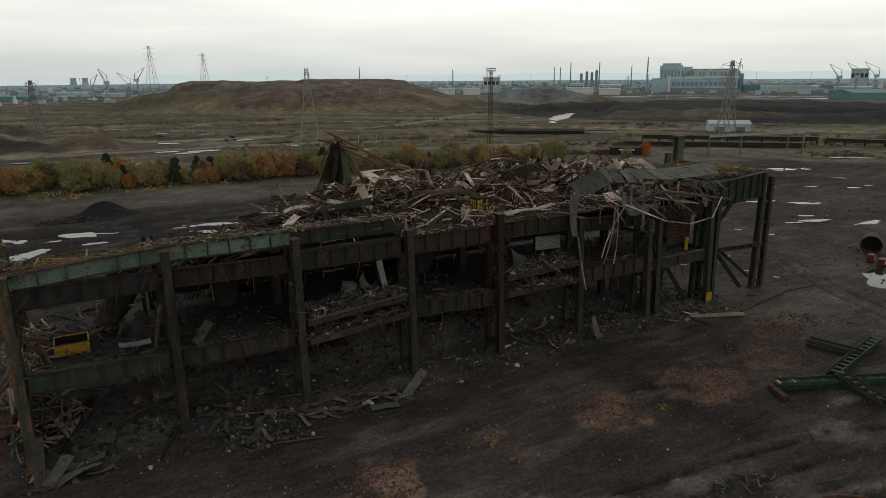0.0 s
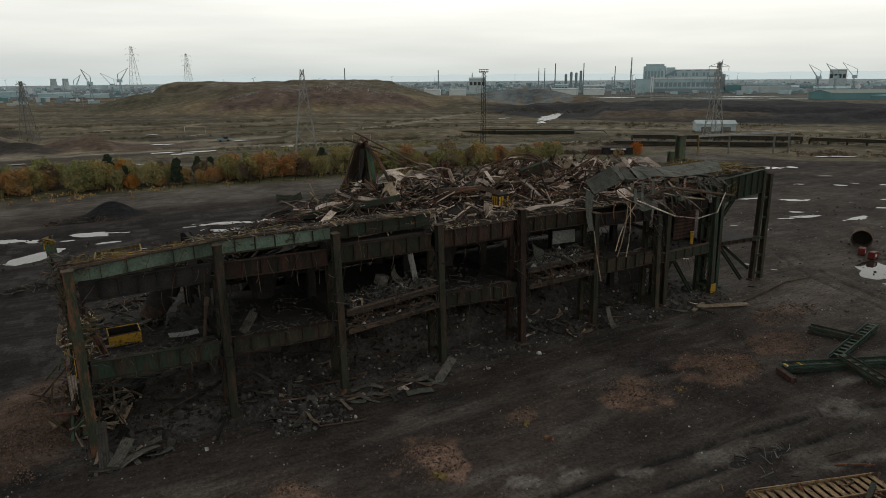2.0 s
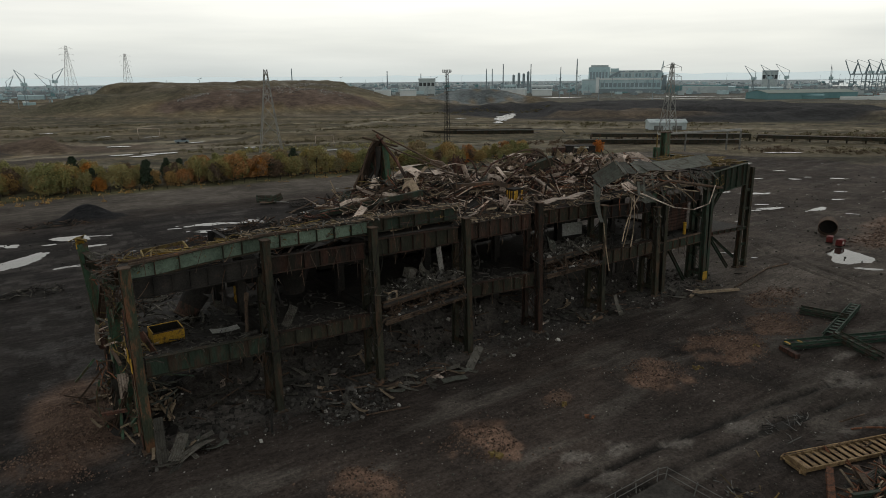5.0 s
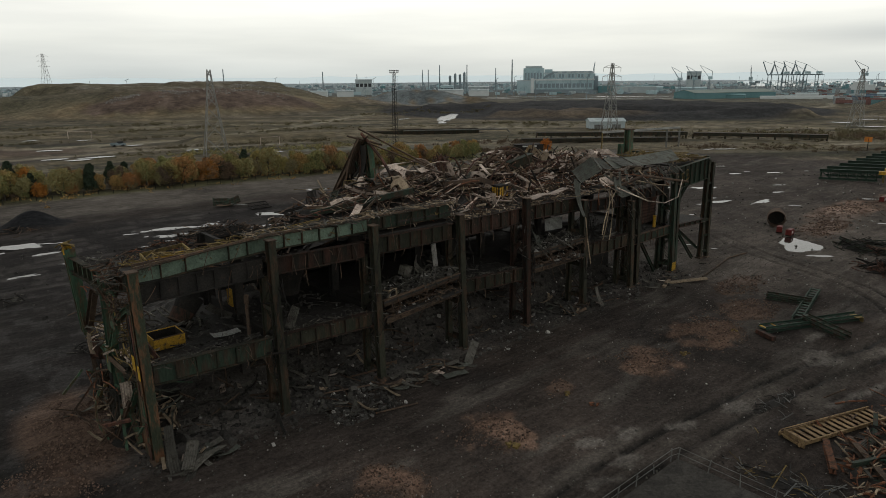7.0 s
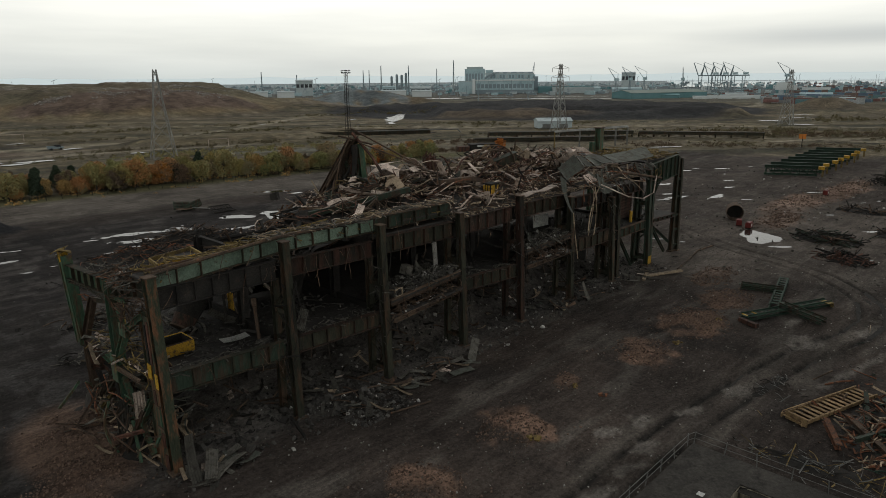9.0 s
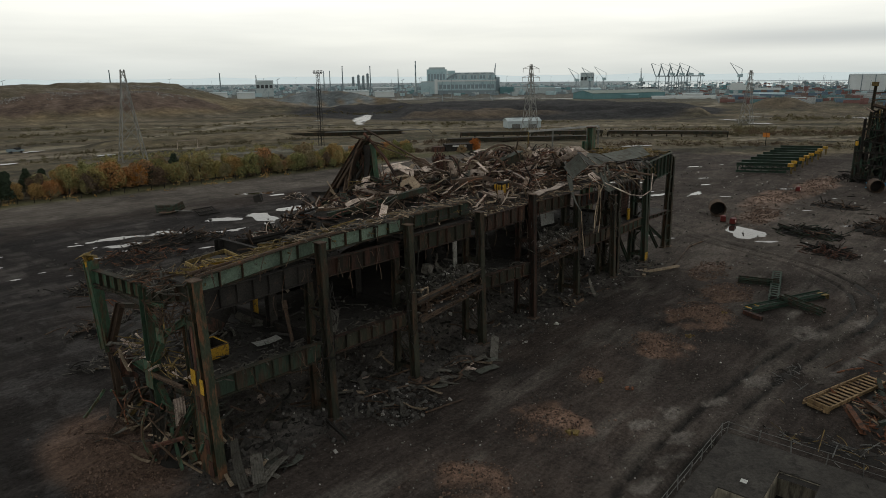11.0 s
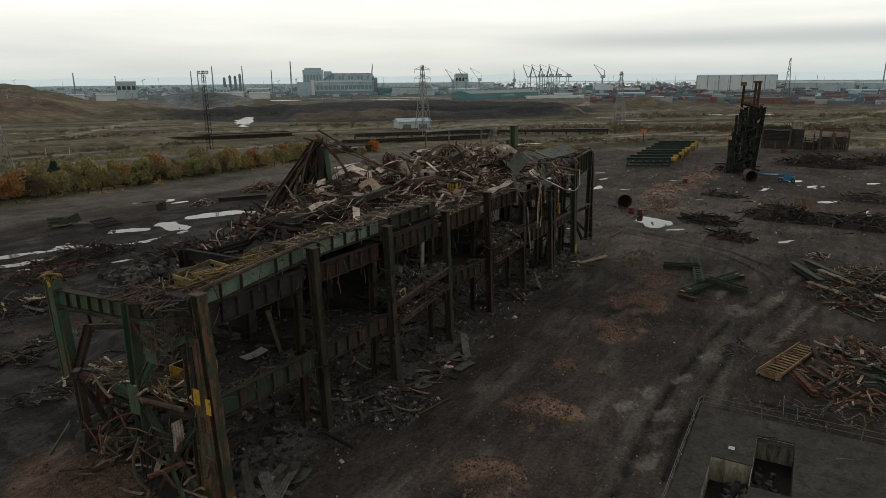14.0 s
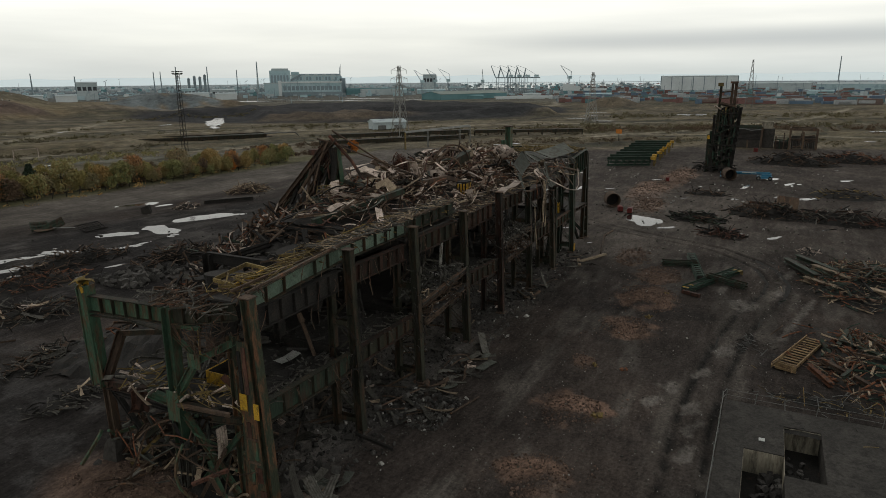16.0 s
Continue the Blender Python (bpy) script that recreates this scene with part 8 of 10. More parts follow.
sk = thing("green_skip_wreck", "crushed dark green skip on the slag", "skip", at=(36.5, 132, 0))
part("side", Geo().sheet(pose(35.5, 132.6, 0.9, 80, 10, 20), 4.2, 1.6, 0.4, 3, 0.08, 0.05), GREEN, sk)
part("side", Geo().sheet(pose(37.6, 131.4, 0.8, 70, -20, -30), 3.6, 1.5, 0.5, 3, 0.08, 0.05), GREEN, sk)
part("floor", Geo().sheet(pose(36.3, 132.0, 0.3, 5, 0, 0), 4.0, 2.0, 0.2, 4, 0.08, 0.05), RUST, sk)
part("lip", Geo().bar((37.2, 131.0, 0.5), (40.0, 129.2, 0.15), 0.4, 0.1), GALV, sk)
gr = thing("steel_grid_panel", "dark steel grid panel tilted on the slag", "grid panel", at=(40.5, 125.4, 0))
for k in range(7):
    part("bar", Geo().bar((38.6 + k * 0.65, 124.4, 0.15), (38.9 + k * 0.65, 127.0, 0.9), 0.16, 0.16), NEAR_BLACK, gr)
for y, z in ((124.4, 0.15), (125.7, 0.5), (127.0, 0.9)):
    part("cross_bar", Geo().bar((38.5, y, z), (42.8, y, z), 0.2, 0.2), NEAR_BLACK, gr)

# ---- yard: concrete slab with open pit and low cable fence ----
slab = thing("concrete_slab", "stained concrete slab with an open flooded pit", "slab", at=(13, 17, 0), kind="structure")
for x0, x1, y0, y1 in ((4.0, 21.2, 21.6, 23.3), (18.5, 21.2, 8.0, 21.6), (4.0, 8.0, 8.0, 21.6), (8.0, 18.5, 8.0, 16.7), (14.2, 18.5, 19.1, 21.6), (8.0, 11.7, 16.7, 19.1)):
    part("slab_piece", Geo().slab(x0 + 0.004, y0 + 0.004, -3.0, x1 - 0.004, y1 - 0.004, 0.06), CONCRETE, slab)
for x0, y0, x1, y1 in ((14.16, 19.11, 14.2, 21.58), (8.0, 21.56, 14.16, 21.596), (18.46, 16.71, 18.496, 19.08), (11.71, 19.06, 18.46, 19.096)):
    part("pit_wall", Geo().slab(x0, y0, -2.9, x1, y1, -0.02), PIT_WALL, slab, "pale damp concrete pit wall")
single("pit_mud", Geo().box(pose(13, 19, -2.0), 11, 5.4, 0.5), NEAR_BLACK, "black mud in the pit", "mud", "", "structure")
scatter_g = Geo()
rg = random.Random(9)
for _ in range(260):
    scatter_g.lump((rg.gauss(12.6, 1.3), rg.gauss(18.6, 0.9), -1.75 + rg.uniform(0, 0.4)), rg.uniform(0.1, 0.4), rg)
single("pit_rubble", scatter_g, RUBBLE, "rubble dumped in the pit", "rubble", "", "stuff")
single("white_card", Geo().slab(15.6, 20.3, 0.064, 16.0, 20.7, 0.09), WHITE, "small white scrap on the slab", "scrap")
fence = thing("cable_fence", "low sagging galvanised edge-protection fence round the slab", "fence", at=(14, 23.4, 0))
FP = [Vector((4 + 2.06 * k, 23.38, 0.06)) for k in range(9)] + [Vector((21.1, 23.2 - 2.1 * k, 0.06)) for k in range(8)]
for k, p in enumerate(FP):
    part("post", Geo().tube(p, p + Vector((rg.uniform(-0.1, 0.1), rg.uniform(-0.1, 0.1), 0.95)), 0.035, None, 6), GALV, fence)
for a, b in zip(FP, FP[1:]):
    for z in (0.9, 0.45):
        part("rail", Geo().tube(a + Vector((0, 0, z)), b + Vector((0, 0, z)), 0.02, None, 6), GALV, fence)

# ---- yard: drums and machines ----
def open_drum(x, y, r, l, rot, m, label):
    d = thing("open_drum", label, "drum", "open steel drums", (x, y, 0))
    q = pose(x, y, r * 0.98, 0, 0, rot)
    g = Geo()
    n = 28
    ax = [q @ Vector((s * l / 2, 0, 0)) for s in (-1, 1)]
    vs = []
    for s in (-1, 1):
        for rad in (r, r * 0.93):
            for k in range(n):
                a = k * math.tau / n
                vs.append(q @ Vector((s * l / 2, math.cos(a) * rad, math.sin(a) * rad)))
    fs = []
    for k in range(n):
        j = (k + 1) % n
        fs += [(k, j, 2 * n + j, 2 * n + k), (n + j, n + k, 3 * n + k, 3 * n + j), (k, n + k, n + j, j), (2 * n + k, 2 * n + j, 3 * n + j, 3 * n + k)]
    part("shell", g.add(vs, fs), m, d)
    for s in (-0.3, 0.35):
        part("hoop", Geo().tube(q @ Vector((s * l, 0, 0)), q @ Vector((s * l + 0.25, 0, 0)), r * 1.05, None, 28, False), m, d)
    part("back_plate", Geo().tube(q @ Vector((l * 0.3, 0, 0)), q @ Vector((l * 0.3 + 0.06, 0, 0)), r * 0.92, None, 28), NEAR_BLACK, d)
    return d


open_drum(98.2, 49.0, 1.4, 2.7, 24, RUST, "large open rusty steel drum lying on its side")
open_drum(144, 30.4, 1.4, 3.2, 20, RUST, "rusty open steel drum lying on its side")
open_drum(196, -12, 2.2, 5.0, -60, RUST, "rusty steel vessel with pale bands lying on its side")


def site_box(x, y, rot):
    b = thing("red_fuel_bowser", "small red steel fuel tank unit on the slag", "fuel tank", "red tank units")
    part("tank", Geo().slab(-1.0, -0.6, 0.25, 1.0, 0.6, 1.35), RED, b)
    part("lid", Geo().slab(-0.9, -0.5, 1.35, 0.9, 0.5, 1.5), RED, b)
    part("panel", Geo().slab(-0.6, -0.63, 0.6, 0.1, -0.6, 1.15), WHITE, b)
    for s in (-0.7, 0.7):
        part("skid", Geo().slab(s - 0.1, -0.65, 0, s + 0.1, 0.65, 0.25), NEAR_BLACK, b)
    b.matrix_basis = pose(x, y, 0.0, 0, 0, rot) @ Matrix.Scale(0.72, 4)
    return b


rb = site_box(93.4, 46.4, 20)
copy_thing(rb, pose(92.4, 44.4, 0.0, 0, 0, 5))
copy_thing(rb, pose(135, 43.5, 0.0, 0, 0, 0))

bl = thing("boom_lift", "blue boom lift with folded boom parked on the slag", "boom lift", at=(147, 24, 0))
part("chassis", Geo().slab(145.6, 20.8, 0.45, 148.0, 24.2, 0.95), BLUE, bl)
for x in (145.7, 147.9):
    for y in (21.2, 23.8):
        wheel = part("wheel", Geo().tube((x - 0.2, y, 0.5), (x + 0.2, y, 0.5), 0.52, None, 16), RUBBER, bl)
        sub("rim", Geo().tube((x - 0.23, y, 0.5), (x + 0.23, y, 0.5), 0.26, None, 12), GALV, wheel)
part("turret", Geo().slab(145.9, 21.0, 0.95, 147.7, 23.2, 1.45), BLUE, bl)
part("lower_boom", Geo().bar((146.8, 21.4, 1.75), (146.8, 31.0, 1.55), 0.4, 0.4), BLUE, bl)
part("upper_boom", Geo().bar((147.3, 21.0, 1.45), (147.3, 29.5, 1.2), 0.3, 0.3), BLUE, bl)
part("boom_stripe", Geo().slab(146.58, 24.4, 1.58, 146.6, 27.6, 1.74), WHITE, bl, "white marking bar")
part("basket", Geo().slab(146.2, 31.0, 0.4, 147.6, 32.6, 0.5).slab(146.2, 31.0, 1.45, 147.6, 31.06, 1.5).slab(146.2, 32.54, 1.45, 147.6, 32.6, 1.5).slab(146.2, 31.0, 0.4, 146.25, 31.05, 1.5).slab(147.55, 32.55, 0.4, 147.6, 32.6, 1.5), BLUE, bl)

# ---- yard: rows of green trestles ----
tr = thing("green_trestle", "dark green steel trestle with a yellow end on the yard", "trestle", "trestle rows")
part("top_beam", Geo().ibeam((0, -8, 2.2), (0, 8.0, 2.2), 0.6, 0.7, 0.05, 0.07), TRESTLE, tr)
part("bottom_beam", Geo().ibeam((0.3, -8, 0.35), (0.3, 8.0, 0.35), 0.5, 0.5, 0.05, 0.07), TRESTLE, tr)
for k in range(7):
    y = -7.6 + k * 2.5
    part("post", Geo().ibeam((0.15, y, 0.5), (0.05, y, 1.9), 0.3, 0.3, 0.03, 0.04, (0, 1, 0)), TRESTLE, tr)
    part("brace", Geo().bar((0.15, y, 0.5), (0.1, min(y + 2.4, 7.9), 1.9), 0.16), TRESTLE, tr)
part("yellow_end", Geo().slab(-0.6, -9.8, 1.8, 0.7, -8.0, 2.5), YELLOW, tr)
part("end_leg", Geo().slab(-0.5, -9.6, 0, -0.2, -9.3, 1.8).slab(0.4, -9.6, 0, 0.7, -9.3, 1.8), OCHRE, tr)
tr.matrix_basis = pose(159, 57.6, 0.1, 0, 0, 25) @ Matrix.Diagonal((1, 0.76, 1.05, 1))
for k in range(1, 8):
    copy_thing(tr, pose(159 + k * 7.4 + RNG.uniform(-0.8, 0.8), 57.6 + k * 0.25 + RNG.uniform(-0.5, 0.5), 0.1, 0, 0, 25 + RNG.uniform(-2, 2)))
sg = thing("orange_sign_post", "orange sign board on a post by the track", "sign post", at=(234, 76, 0))
part("post", Geo().tube((234, 76, 0), (234, 76, 4.6), 0.12, None, 8), NEAR_BLACK, sg)
part("board", Geo().slab(233.9, 74.9, 3.0, 234.0, 77.2, 4.6), ORANGE, sg)

# ---- the leaning tower ruin ----
tw = thing("ruined_steel_tower", "tall half-cut rusty steel tower with hanging plates", "tower", at=(159.5, 35, 0))
rg = random.Random(14)
for x, y, top, lean in ((157.5, 36.9, 9.8, 0.05), (157.5, 35.8, 14.8, 0.05), (157.8, 33.4, 17.0, 0.05), (161.5, 36.6, 10.2, 0.05), (161.5, 35.4, 14.6, 0.05), (161.8, 32.9, 17.5, 0.05), (157.6, 31.1, 16.8, -0.4), (161.6, 31.0, 16.8, -0.4), (159.6, 32.0, 17.0, 0.0)):
    part("leg", Geo().ibeam((x, y, -0.3), (x + lean, y + lean * 3, top), 0.6, 0.6, 0.06, 0.08, (0, 1, 0)), GREEN if rg.random() < 0.6 else NEAR_BLACK, tw)
for x, y, z0, top, m in ((158.0, 35.1, 12, 22.8, COLUMN), (158.4, 32.4, 12, 23.2, RUST), (158.2, 31.5, 14, 23.3, RUST), (161.0, 31.8, 12, 23.0, RUST)):
    part("upper_post", Geo().ibeam((x, y, z0), (x, y - 0.1, top), 0.6, 0.6, 0.06, 0.08, (0, 1, 0)), m, tw)
part("head_plate", Geo().slab(157.4, 34.5, 22.2, 158.7, 35.8, 23.1), OCHRE, tw)
part("head_plate", Geo().slab(157.6, 31.1, 22.9, 161.4, 32.9, 23.4), RUST, tw)
for z in (19.0, 20.6):
    part("head_tie", Geo().bar((158.0, 35.1, z), (158.2, 32.4, z + 0.3), 0.2, 0.3), RUST, tw)
part("collar", Geo().box(pose(159.5, 33.0, 17.3, 14, 8, 0), 4.6, 4.0, 0.5), RUST, tw)
part("collar_plate", Geo().box(pose(157.4, 35.4, 16.8, 30, 10, 20), 1.2, 1.8, 0.12), SHEET, tw)



def tower_edge(z):
    """The stepped front edge and the leaning rear edge of the tower at a height."""
    return (37.1 if z < 9.6 else (36.0 if z < 14.6 else 34.8)), 31.2 - 0.085 * z


for k in range(6):
    z = 1.4 + k * 2.75
    yl, yr = tower_edge(z)
    part("floor_beam", Geo().bar((157.3, yl, z), (157.3, yr, z + rg.uniform(-0.5, 0.5)), 0.14, 0.3), NEAR_BLACK, tw)
    part("side_beam", Geo().bar((157.5, yr, z), (162, yr, z), 0.16, 0.3), NEAR_BLACK, tw)
    part("cross_brace", Geo().bar((157.35, yl, z), (157.35, yr, z + 2.6), 0.22), GREEN, tw)
for k in range(330):
    z = 16.4 * rg.random() ** 0.85
    yl, yr = tower_edge(z)
    top = OCHRE if z > 13 else COLUMN
    part("wall_plate", Geo().box(pose(rg.uniform(157.1, 161.5), rg.uniform(yr, yl), z, rg.gauss(0, 6), rg.gauss(0, 6), rg.gauss(0, 30)), rg.uniform(0.06, 0.2), rg.uniform(0.15, 0.7), rg.uniform(0.8, 3.0)), rg.choice((NEAR_BLACK, TRESTLE, TRESTLE, GREEN, GREEN, NEAR_BLACK, top)), tw)
for k in range(80):
    z = rg.uniform(0.8, 16.0)
    yl, yr = tower_edge(z)
    part("hanging_plate", Geo().sheet(pose(rg.uniform(157.6, 161.0), rg.uniform(yr + 0.2, yl - 0.3), z, 0, 90 + rg.gauss(0, 6), 90 + rg.gauss(0, 22)), rg.uniform(1.4, 3.4), rg.uniform(0.5, 1.3), rg.uniform(-0.2, 0.2), 2, 0.06, 0.04), rg.choice((NEAR_BLACK, NEAR_BLACK, TRESTLE, GREEN, IRON)), tw)
part("yellow_box", Geo().slab(157.0, 36.6, 8.6, 157.5, 37.2, 9.6), YELLOW, tw)
tangle("tower_scrap", lambda x, y: x * 0 + 0.5, 155, 165, 30, 40, 110, NEAR_BLACK, "scrap heaped round the tower foot", 1.0, 3.5, 0.09, 0.9, 0.5, 71)


def frame_ruin(x, y, w, d, h, rot, label, fill):
    t = thing("frame_ruin", label, "ruin", "ruined frames beyond the yard")
    for a in (-1, 0, 1):
        for b in (-1, 1):
            part("post", Geo().ibeam((a * w / 2, b * d / 2, -0.4), (a * w / 2, b * d / 2, h * (1 if a else 0.8)), 0.6, 0.6, 0.05, 0.06, (0, 1, 0)), RUST, t)
    for b in (-1, 1):
        part("beam", Geo().bar((-w / 2, b * d / 2, h), (w / 2, b * d / 2, h), 0.5, 0.8), GREEN if fill else RUST, t)
        part("beam", Geo().bar((-w / 2, b * d / 2, h * 0.55), (w / 2, b * d / 2, h * 0.5), 0.4, 0.5), RUST, t)
    for a in (-1, 1):
        part("beam", Geo().bar((a * w / 2, -d / 2, h), (a * w / 2, d / 2, h), 0.5, 0.7), RUST, t)
    if fill:
        part("wall", Geo().slab(-w / 2 + 0.4, d / 2 - 0.3, 0, w / 2 - 0.4, d / 2, h * 0.6), CONCRETE, t)
        part("roof_plate", Geo().slab(-w / 2, -d / 2, h * 0.86, w / 2, d / 2, h * 0.9), NEAR_BLACK, t)
        part("hanging_panel", Geo().sheet(pose(0, d / 2 + 0.4, h * 0.66, 90, 0, 0), w, h * 0.5, 0.1, 8, 0.1, 0.04), NEAR_BLACK, t, "sooty hanging panel")
        part("pipe", Geo().path([(-w / 2, d / 2 + 0.7, h * 0.93), (-w * 0.1, d / 2 + 0.7, h * 0.86), (w * 0.2, d / 2 + 0.7, h * 0.95), (w / 2, d / 2 + 0.7, h * 0.9)], 0.14, 6), GALV, t)
    else:
        for k in range(13):
            part("slat", Geo().bar((-w / 2 + 0.5 + k * 0.6, d / 2, 0.2), (-w / 2 + 0.5 + k * 0.6, d / 2, 2.5 + 0.3 * (k % 3)), 0.3, 0.08), (DIRTY, GALV)[k % 2], t)
        part("back_wall", Geo().slab(-w / 2 + 0.4, -d / 2, 0, w / 2 - 0.4, -d / 2 + 0.3, h * 0.62), CONCRETE, t)
    for k in range(8):
        part("fallen_bar", Geo().bar((RNG.uniform(-w / 2, w / 2), RNG.uniform(-d / 2, d / 2), RNG.uniform(0, h)), (RNG.uniform(-w / 2, w / 2), RNG.uniform(-d / 2, d / 2), RNG.uniform(0, h)), 0.25), RUST, t)
    t.matrix_basis = pose(x, y, 0, 0, 0, rot)


frame_ruin(228, 29.2, 8.6, 6, 7.2, 88, "roofed rusty steel frame ruin with a hanging dark panel", True)
frame_ruin(228, 12, 8.2, 6, 6.9, 88, "open rusty steel frame ruin with a slatted panel", False)
wb = thing("broken_wall_block", "tall broken concrete wall block beside a ruin", "wall block", at=(228, 23.2, 0))
part("wall", Geo().slab(226.5, 21.0, -0.3, 229.5, 24.6, 6.8), CONCRETE, wb)
part("upper_wall", Geo().slab(227.0, 21.6, 6.8, 229.2, 25.2, 9.2), PIT_WALL, wb, "pale broken upper wall")
for k in range(4):
    part("stub_post", Geo().ibeam((226.2, 16.6 + 1.25 * k, -0.3), (226.2, 16.7 + 1.25 * k, (3.9, 5.6, 3.4, 4.4)[k]), 0.4, 0.4, 0.05, 0.06, (0, 1, 0)), (TRESTLE, RUST)[k % 2], wb)
part("low_wall", Geo().slab(226.6, 16.5, -0.3, 227.2, 20.9, 2.6), CONCRETE, wb)
part("ledge", Geo().bar((226.2, 16.4, 2.8), (226.2, 20.8, 3.3), 0.3, 0.4), GREEN, wb)
single("red_box", Geo().slab(212, 25.5, -0.1, 213, 26.8, 1.2).slab(211.9, 25.4, 1.2, 213.1, 26.9, 1.3), RED, "red steel container box beside a ruin", "container")

# ---- trees ----
def crown_mesh(name, h, r, n, m, seed, conifer=False):
    """A crown of many small leaf cards that face outwards on uneven clumps round limbs."""
    rg = random.Random(seed)
    g = Geo()
    clumps = []
    for k in range(24 if not conifer else 36):
        a = rg.uniform(0, math.tau)
        if conifer:
            z = 0.12 + 0.80 * k / 35
            rad = r * math.sqrt(1.0 - z) * rg.uniform(0.2, 0.7)
            s = r * math.sqrt(1.05 - z) * rg.uniform(0.28, 0.46)
        else:
            z = rg.uniform(0.16, 0.80) if k else 0.78
            rad = r * math.sqrt(max(0.05, 1 - (2.1 * (z - 0.40)) ** 2)) * rg.uniform(0.25, 0.80)
            s = r * rg.uniform(0.20, 0.40)
        clumps.append((Vector((math.cos(a) * rad, math.sin(a) * rad, z * h)), s))
    for _ in range(n):
        c, s = clumps[rg.randrange(len(clumps))]
        d = Vector((rg.gauss(0, 1), rg.gauss(0, 1), rg.gauss(0.25, 0.9))).normalized()
        p = c + Vector((d.x, d.y, d.z * 1.25)) * s * rg.uniform(0.60, 1.12)
        p.z = max(p.z, rg.uniform(0.15, 0.7))
        l = rg.uniform(0.13, 0.26)
        d = (d + Vector((rg.gauss(0, 0.7), rg.gauss(0, 0.7), rg.gauss(0.2, 0.7)))).normalized()
        u = d.orthogonal().normalized()
        w = d.cross(u)
        a = rg.uniform(0, math.tau)
        u, w = u * math.cos(a) + w * math.sin(a), w * math.cos(a) - u * math.sin(a)
        g.add([p - u * l, p - w * l * 0.7, p + u * l, p + w * l * 0.7], [(0, 1, 2, 3)])
    return g.mesh(name, m)


def trunk_geo(h, r, seed):
    rg = random.Random(seed)
    g = Geo().tube((0, 0, -0.3), (0.1, 0, h * 0.4), r, r * 0.7, 7).tube((0.1, 0, h * 0.4), (0.1, 0.1, h * 0.8), r * 0.7, r * 0.25, 7)
    for _ in range(6):
        a, z = rg.uniform(0, math.tau), rg.uniform(0.3, 0.6) * h
        g.tube((0.1, 0, z), (math.cos(a) * h * 0.25, math.sin(a) * h * 0.25, z + h * 0.22), r * 0.35, r * 0.1, 5)
    return g


def tree(h, r, n, m, seed, label, conifer=False):
    t = thing("tree", label, "tree", "tree belt")
    part("trunk", trunk_geo(h, 0.14 + h * 0.012, seed), BARK, t)
    part("crown", crown_mesh("crown", h, r, n, m, seed, conifer), m, t)
    return t


BROWN_LEAF = leaf_material("withered_brown_leaves", [(0.105, 0.078, 0.055), (0.130, 0.088, 0.058)])
KINDS_T = [tree(7.2, 3.3, 3000, LEAF, 1, "bushy autumn tree with olive and yellow leaves"), tree(6.2, 3.5, 2800, LEAF, 2, "broad autumn shrub tree with olive leaves"),
           tree(8.0, 2.7, 2200, LEAF, 3, "tall autumn tree with thinning leaves"), tree(4.8, 2.7, 2000, LEAF, 4, "low autumn bush with yellow-green leaves"), tree(3.4, 2.3, 1300, LEAF, 8, "small autumn bush with mixed leaves"),
           tree(6.8, 2.5, 3600, PINE, 5, "dark green conifer in the tree belt", True), tree(4.6, 2.4, 1700, FIRE, 6, "bush with bright orange autumn leaves"), tree(6.6, 2.8, 1500, BROWN_LEAF, 9, "thinning autumn tree with brown leaves")]
rg = random.Random(42)
spots = []
for k in range(310):
    x = rg.uniform(-34, 132)
    base = 172.5 - 0.105 * (x + 15) + (0 if x < 70 else -2)
    y = base + rg.uniform(0, 17) * (1.0 if x < 60 else 0.75)
    spots.append((x, y))
spots.sort()
used = set()
for x, y in spots:
    q = rg.random()
    i = 6 if q < 0.06 else (7 if q < 0.15 else rg.choice((0, 0, 1, 1, 2, 3, 3, 4, 4)))
    s = rg.uniform(0.5, 1.0) * (1.0 if x < 75 else 0.85)
    m4 = pose(x, y, gz(x, y), 0, 0, rg.uniform(0, 360)) @ Matrix.Diagonal((s * rg.uniform(0.9, 1.15), s, s * rg.uniform(0.85, 1.1), 1))
    if i not in used:
        used.add(i)
        KINDS_T[i].matrix_basis = m4
    else:
        o = copy_thing(KINDS_T[i], Matrix())
        o.matrix_basis = m4
for x, y, i, s in ((6.7, 181.7, 5, 1.1), (9.6, 173.4, 5, 0.8), (21.1, 170.2, 5, 1.0), (27.2, 177.6, 5, 0.9), (30.5, 177.2, 5, 0.85), (51.5, 169, 5, 0.82), (58.7, 170.3, 5, 1.05), (9.6, 179.4, 6, 1.3), (10.5, 170.3, 6, 0.75), (28.9, 169.4, 6, 0.85), (26.4, 171.7, 7, 0.75), (48.4, 169.3, 6, 1.2),
                   (-6.4, 179.1, 7, 1.05), (0.1, 171.5, 0, 1.08), (15.4, 170.2, 1, 1.0), (41.4, 167.6, 1, 1.1), (-11.9, 173.7, 0, 0.95), (64, 167.7, 0, 1.1), (81.3, 165.9, 1, 1.1), (94.8, 164.5, 0, 1.05), (105.8, 163.3, 1, 1.0), (112.4, 160.6, 6, 0.6), (160.2, 152.1, 6, 0.95), (150, 150, 4, 0.9)):
    o = copy_thing(KINDS_T[i], Matrix()) if i in used else KINDS_T[i]
    used.add(i)
    o.matrix_basis = pose(x, y, gz(x, y), 0, 0, rg.uniform(0, 360)) @ Matrix.Scale(s, 4)


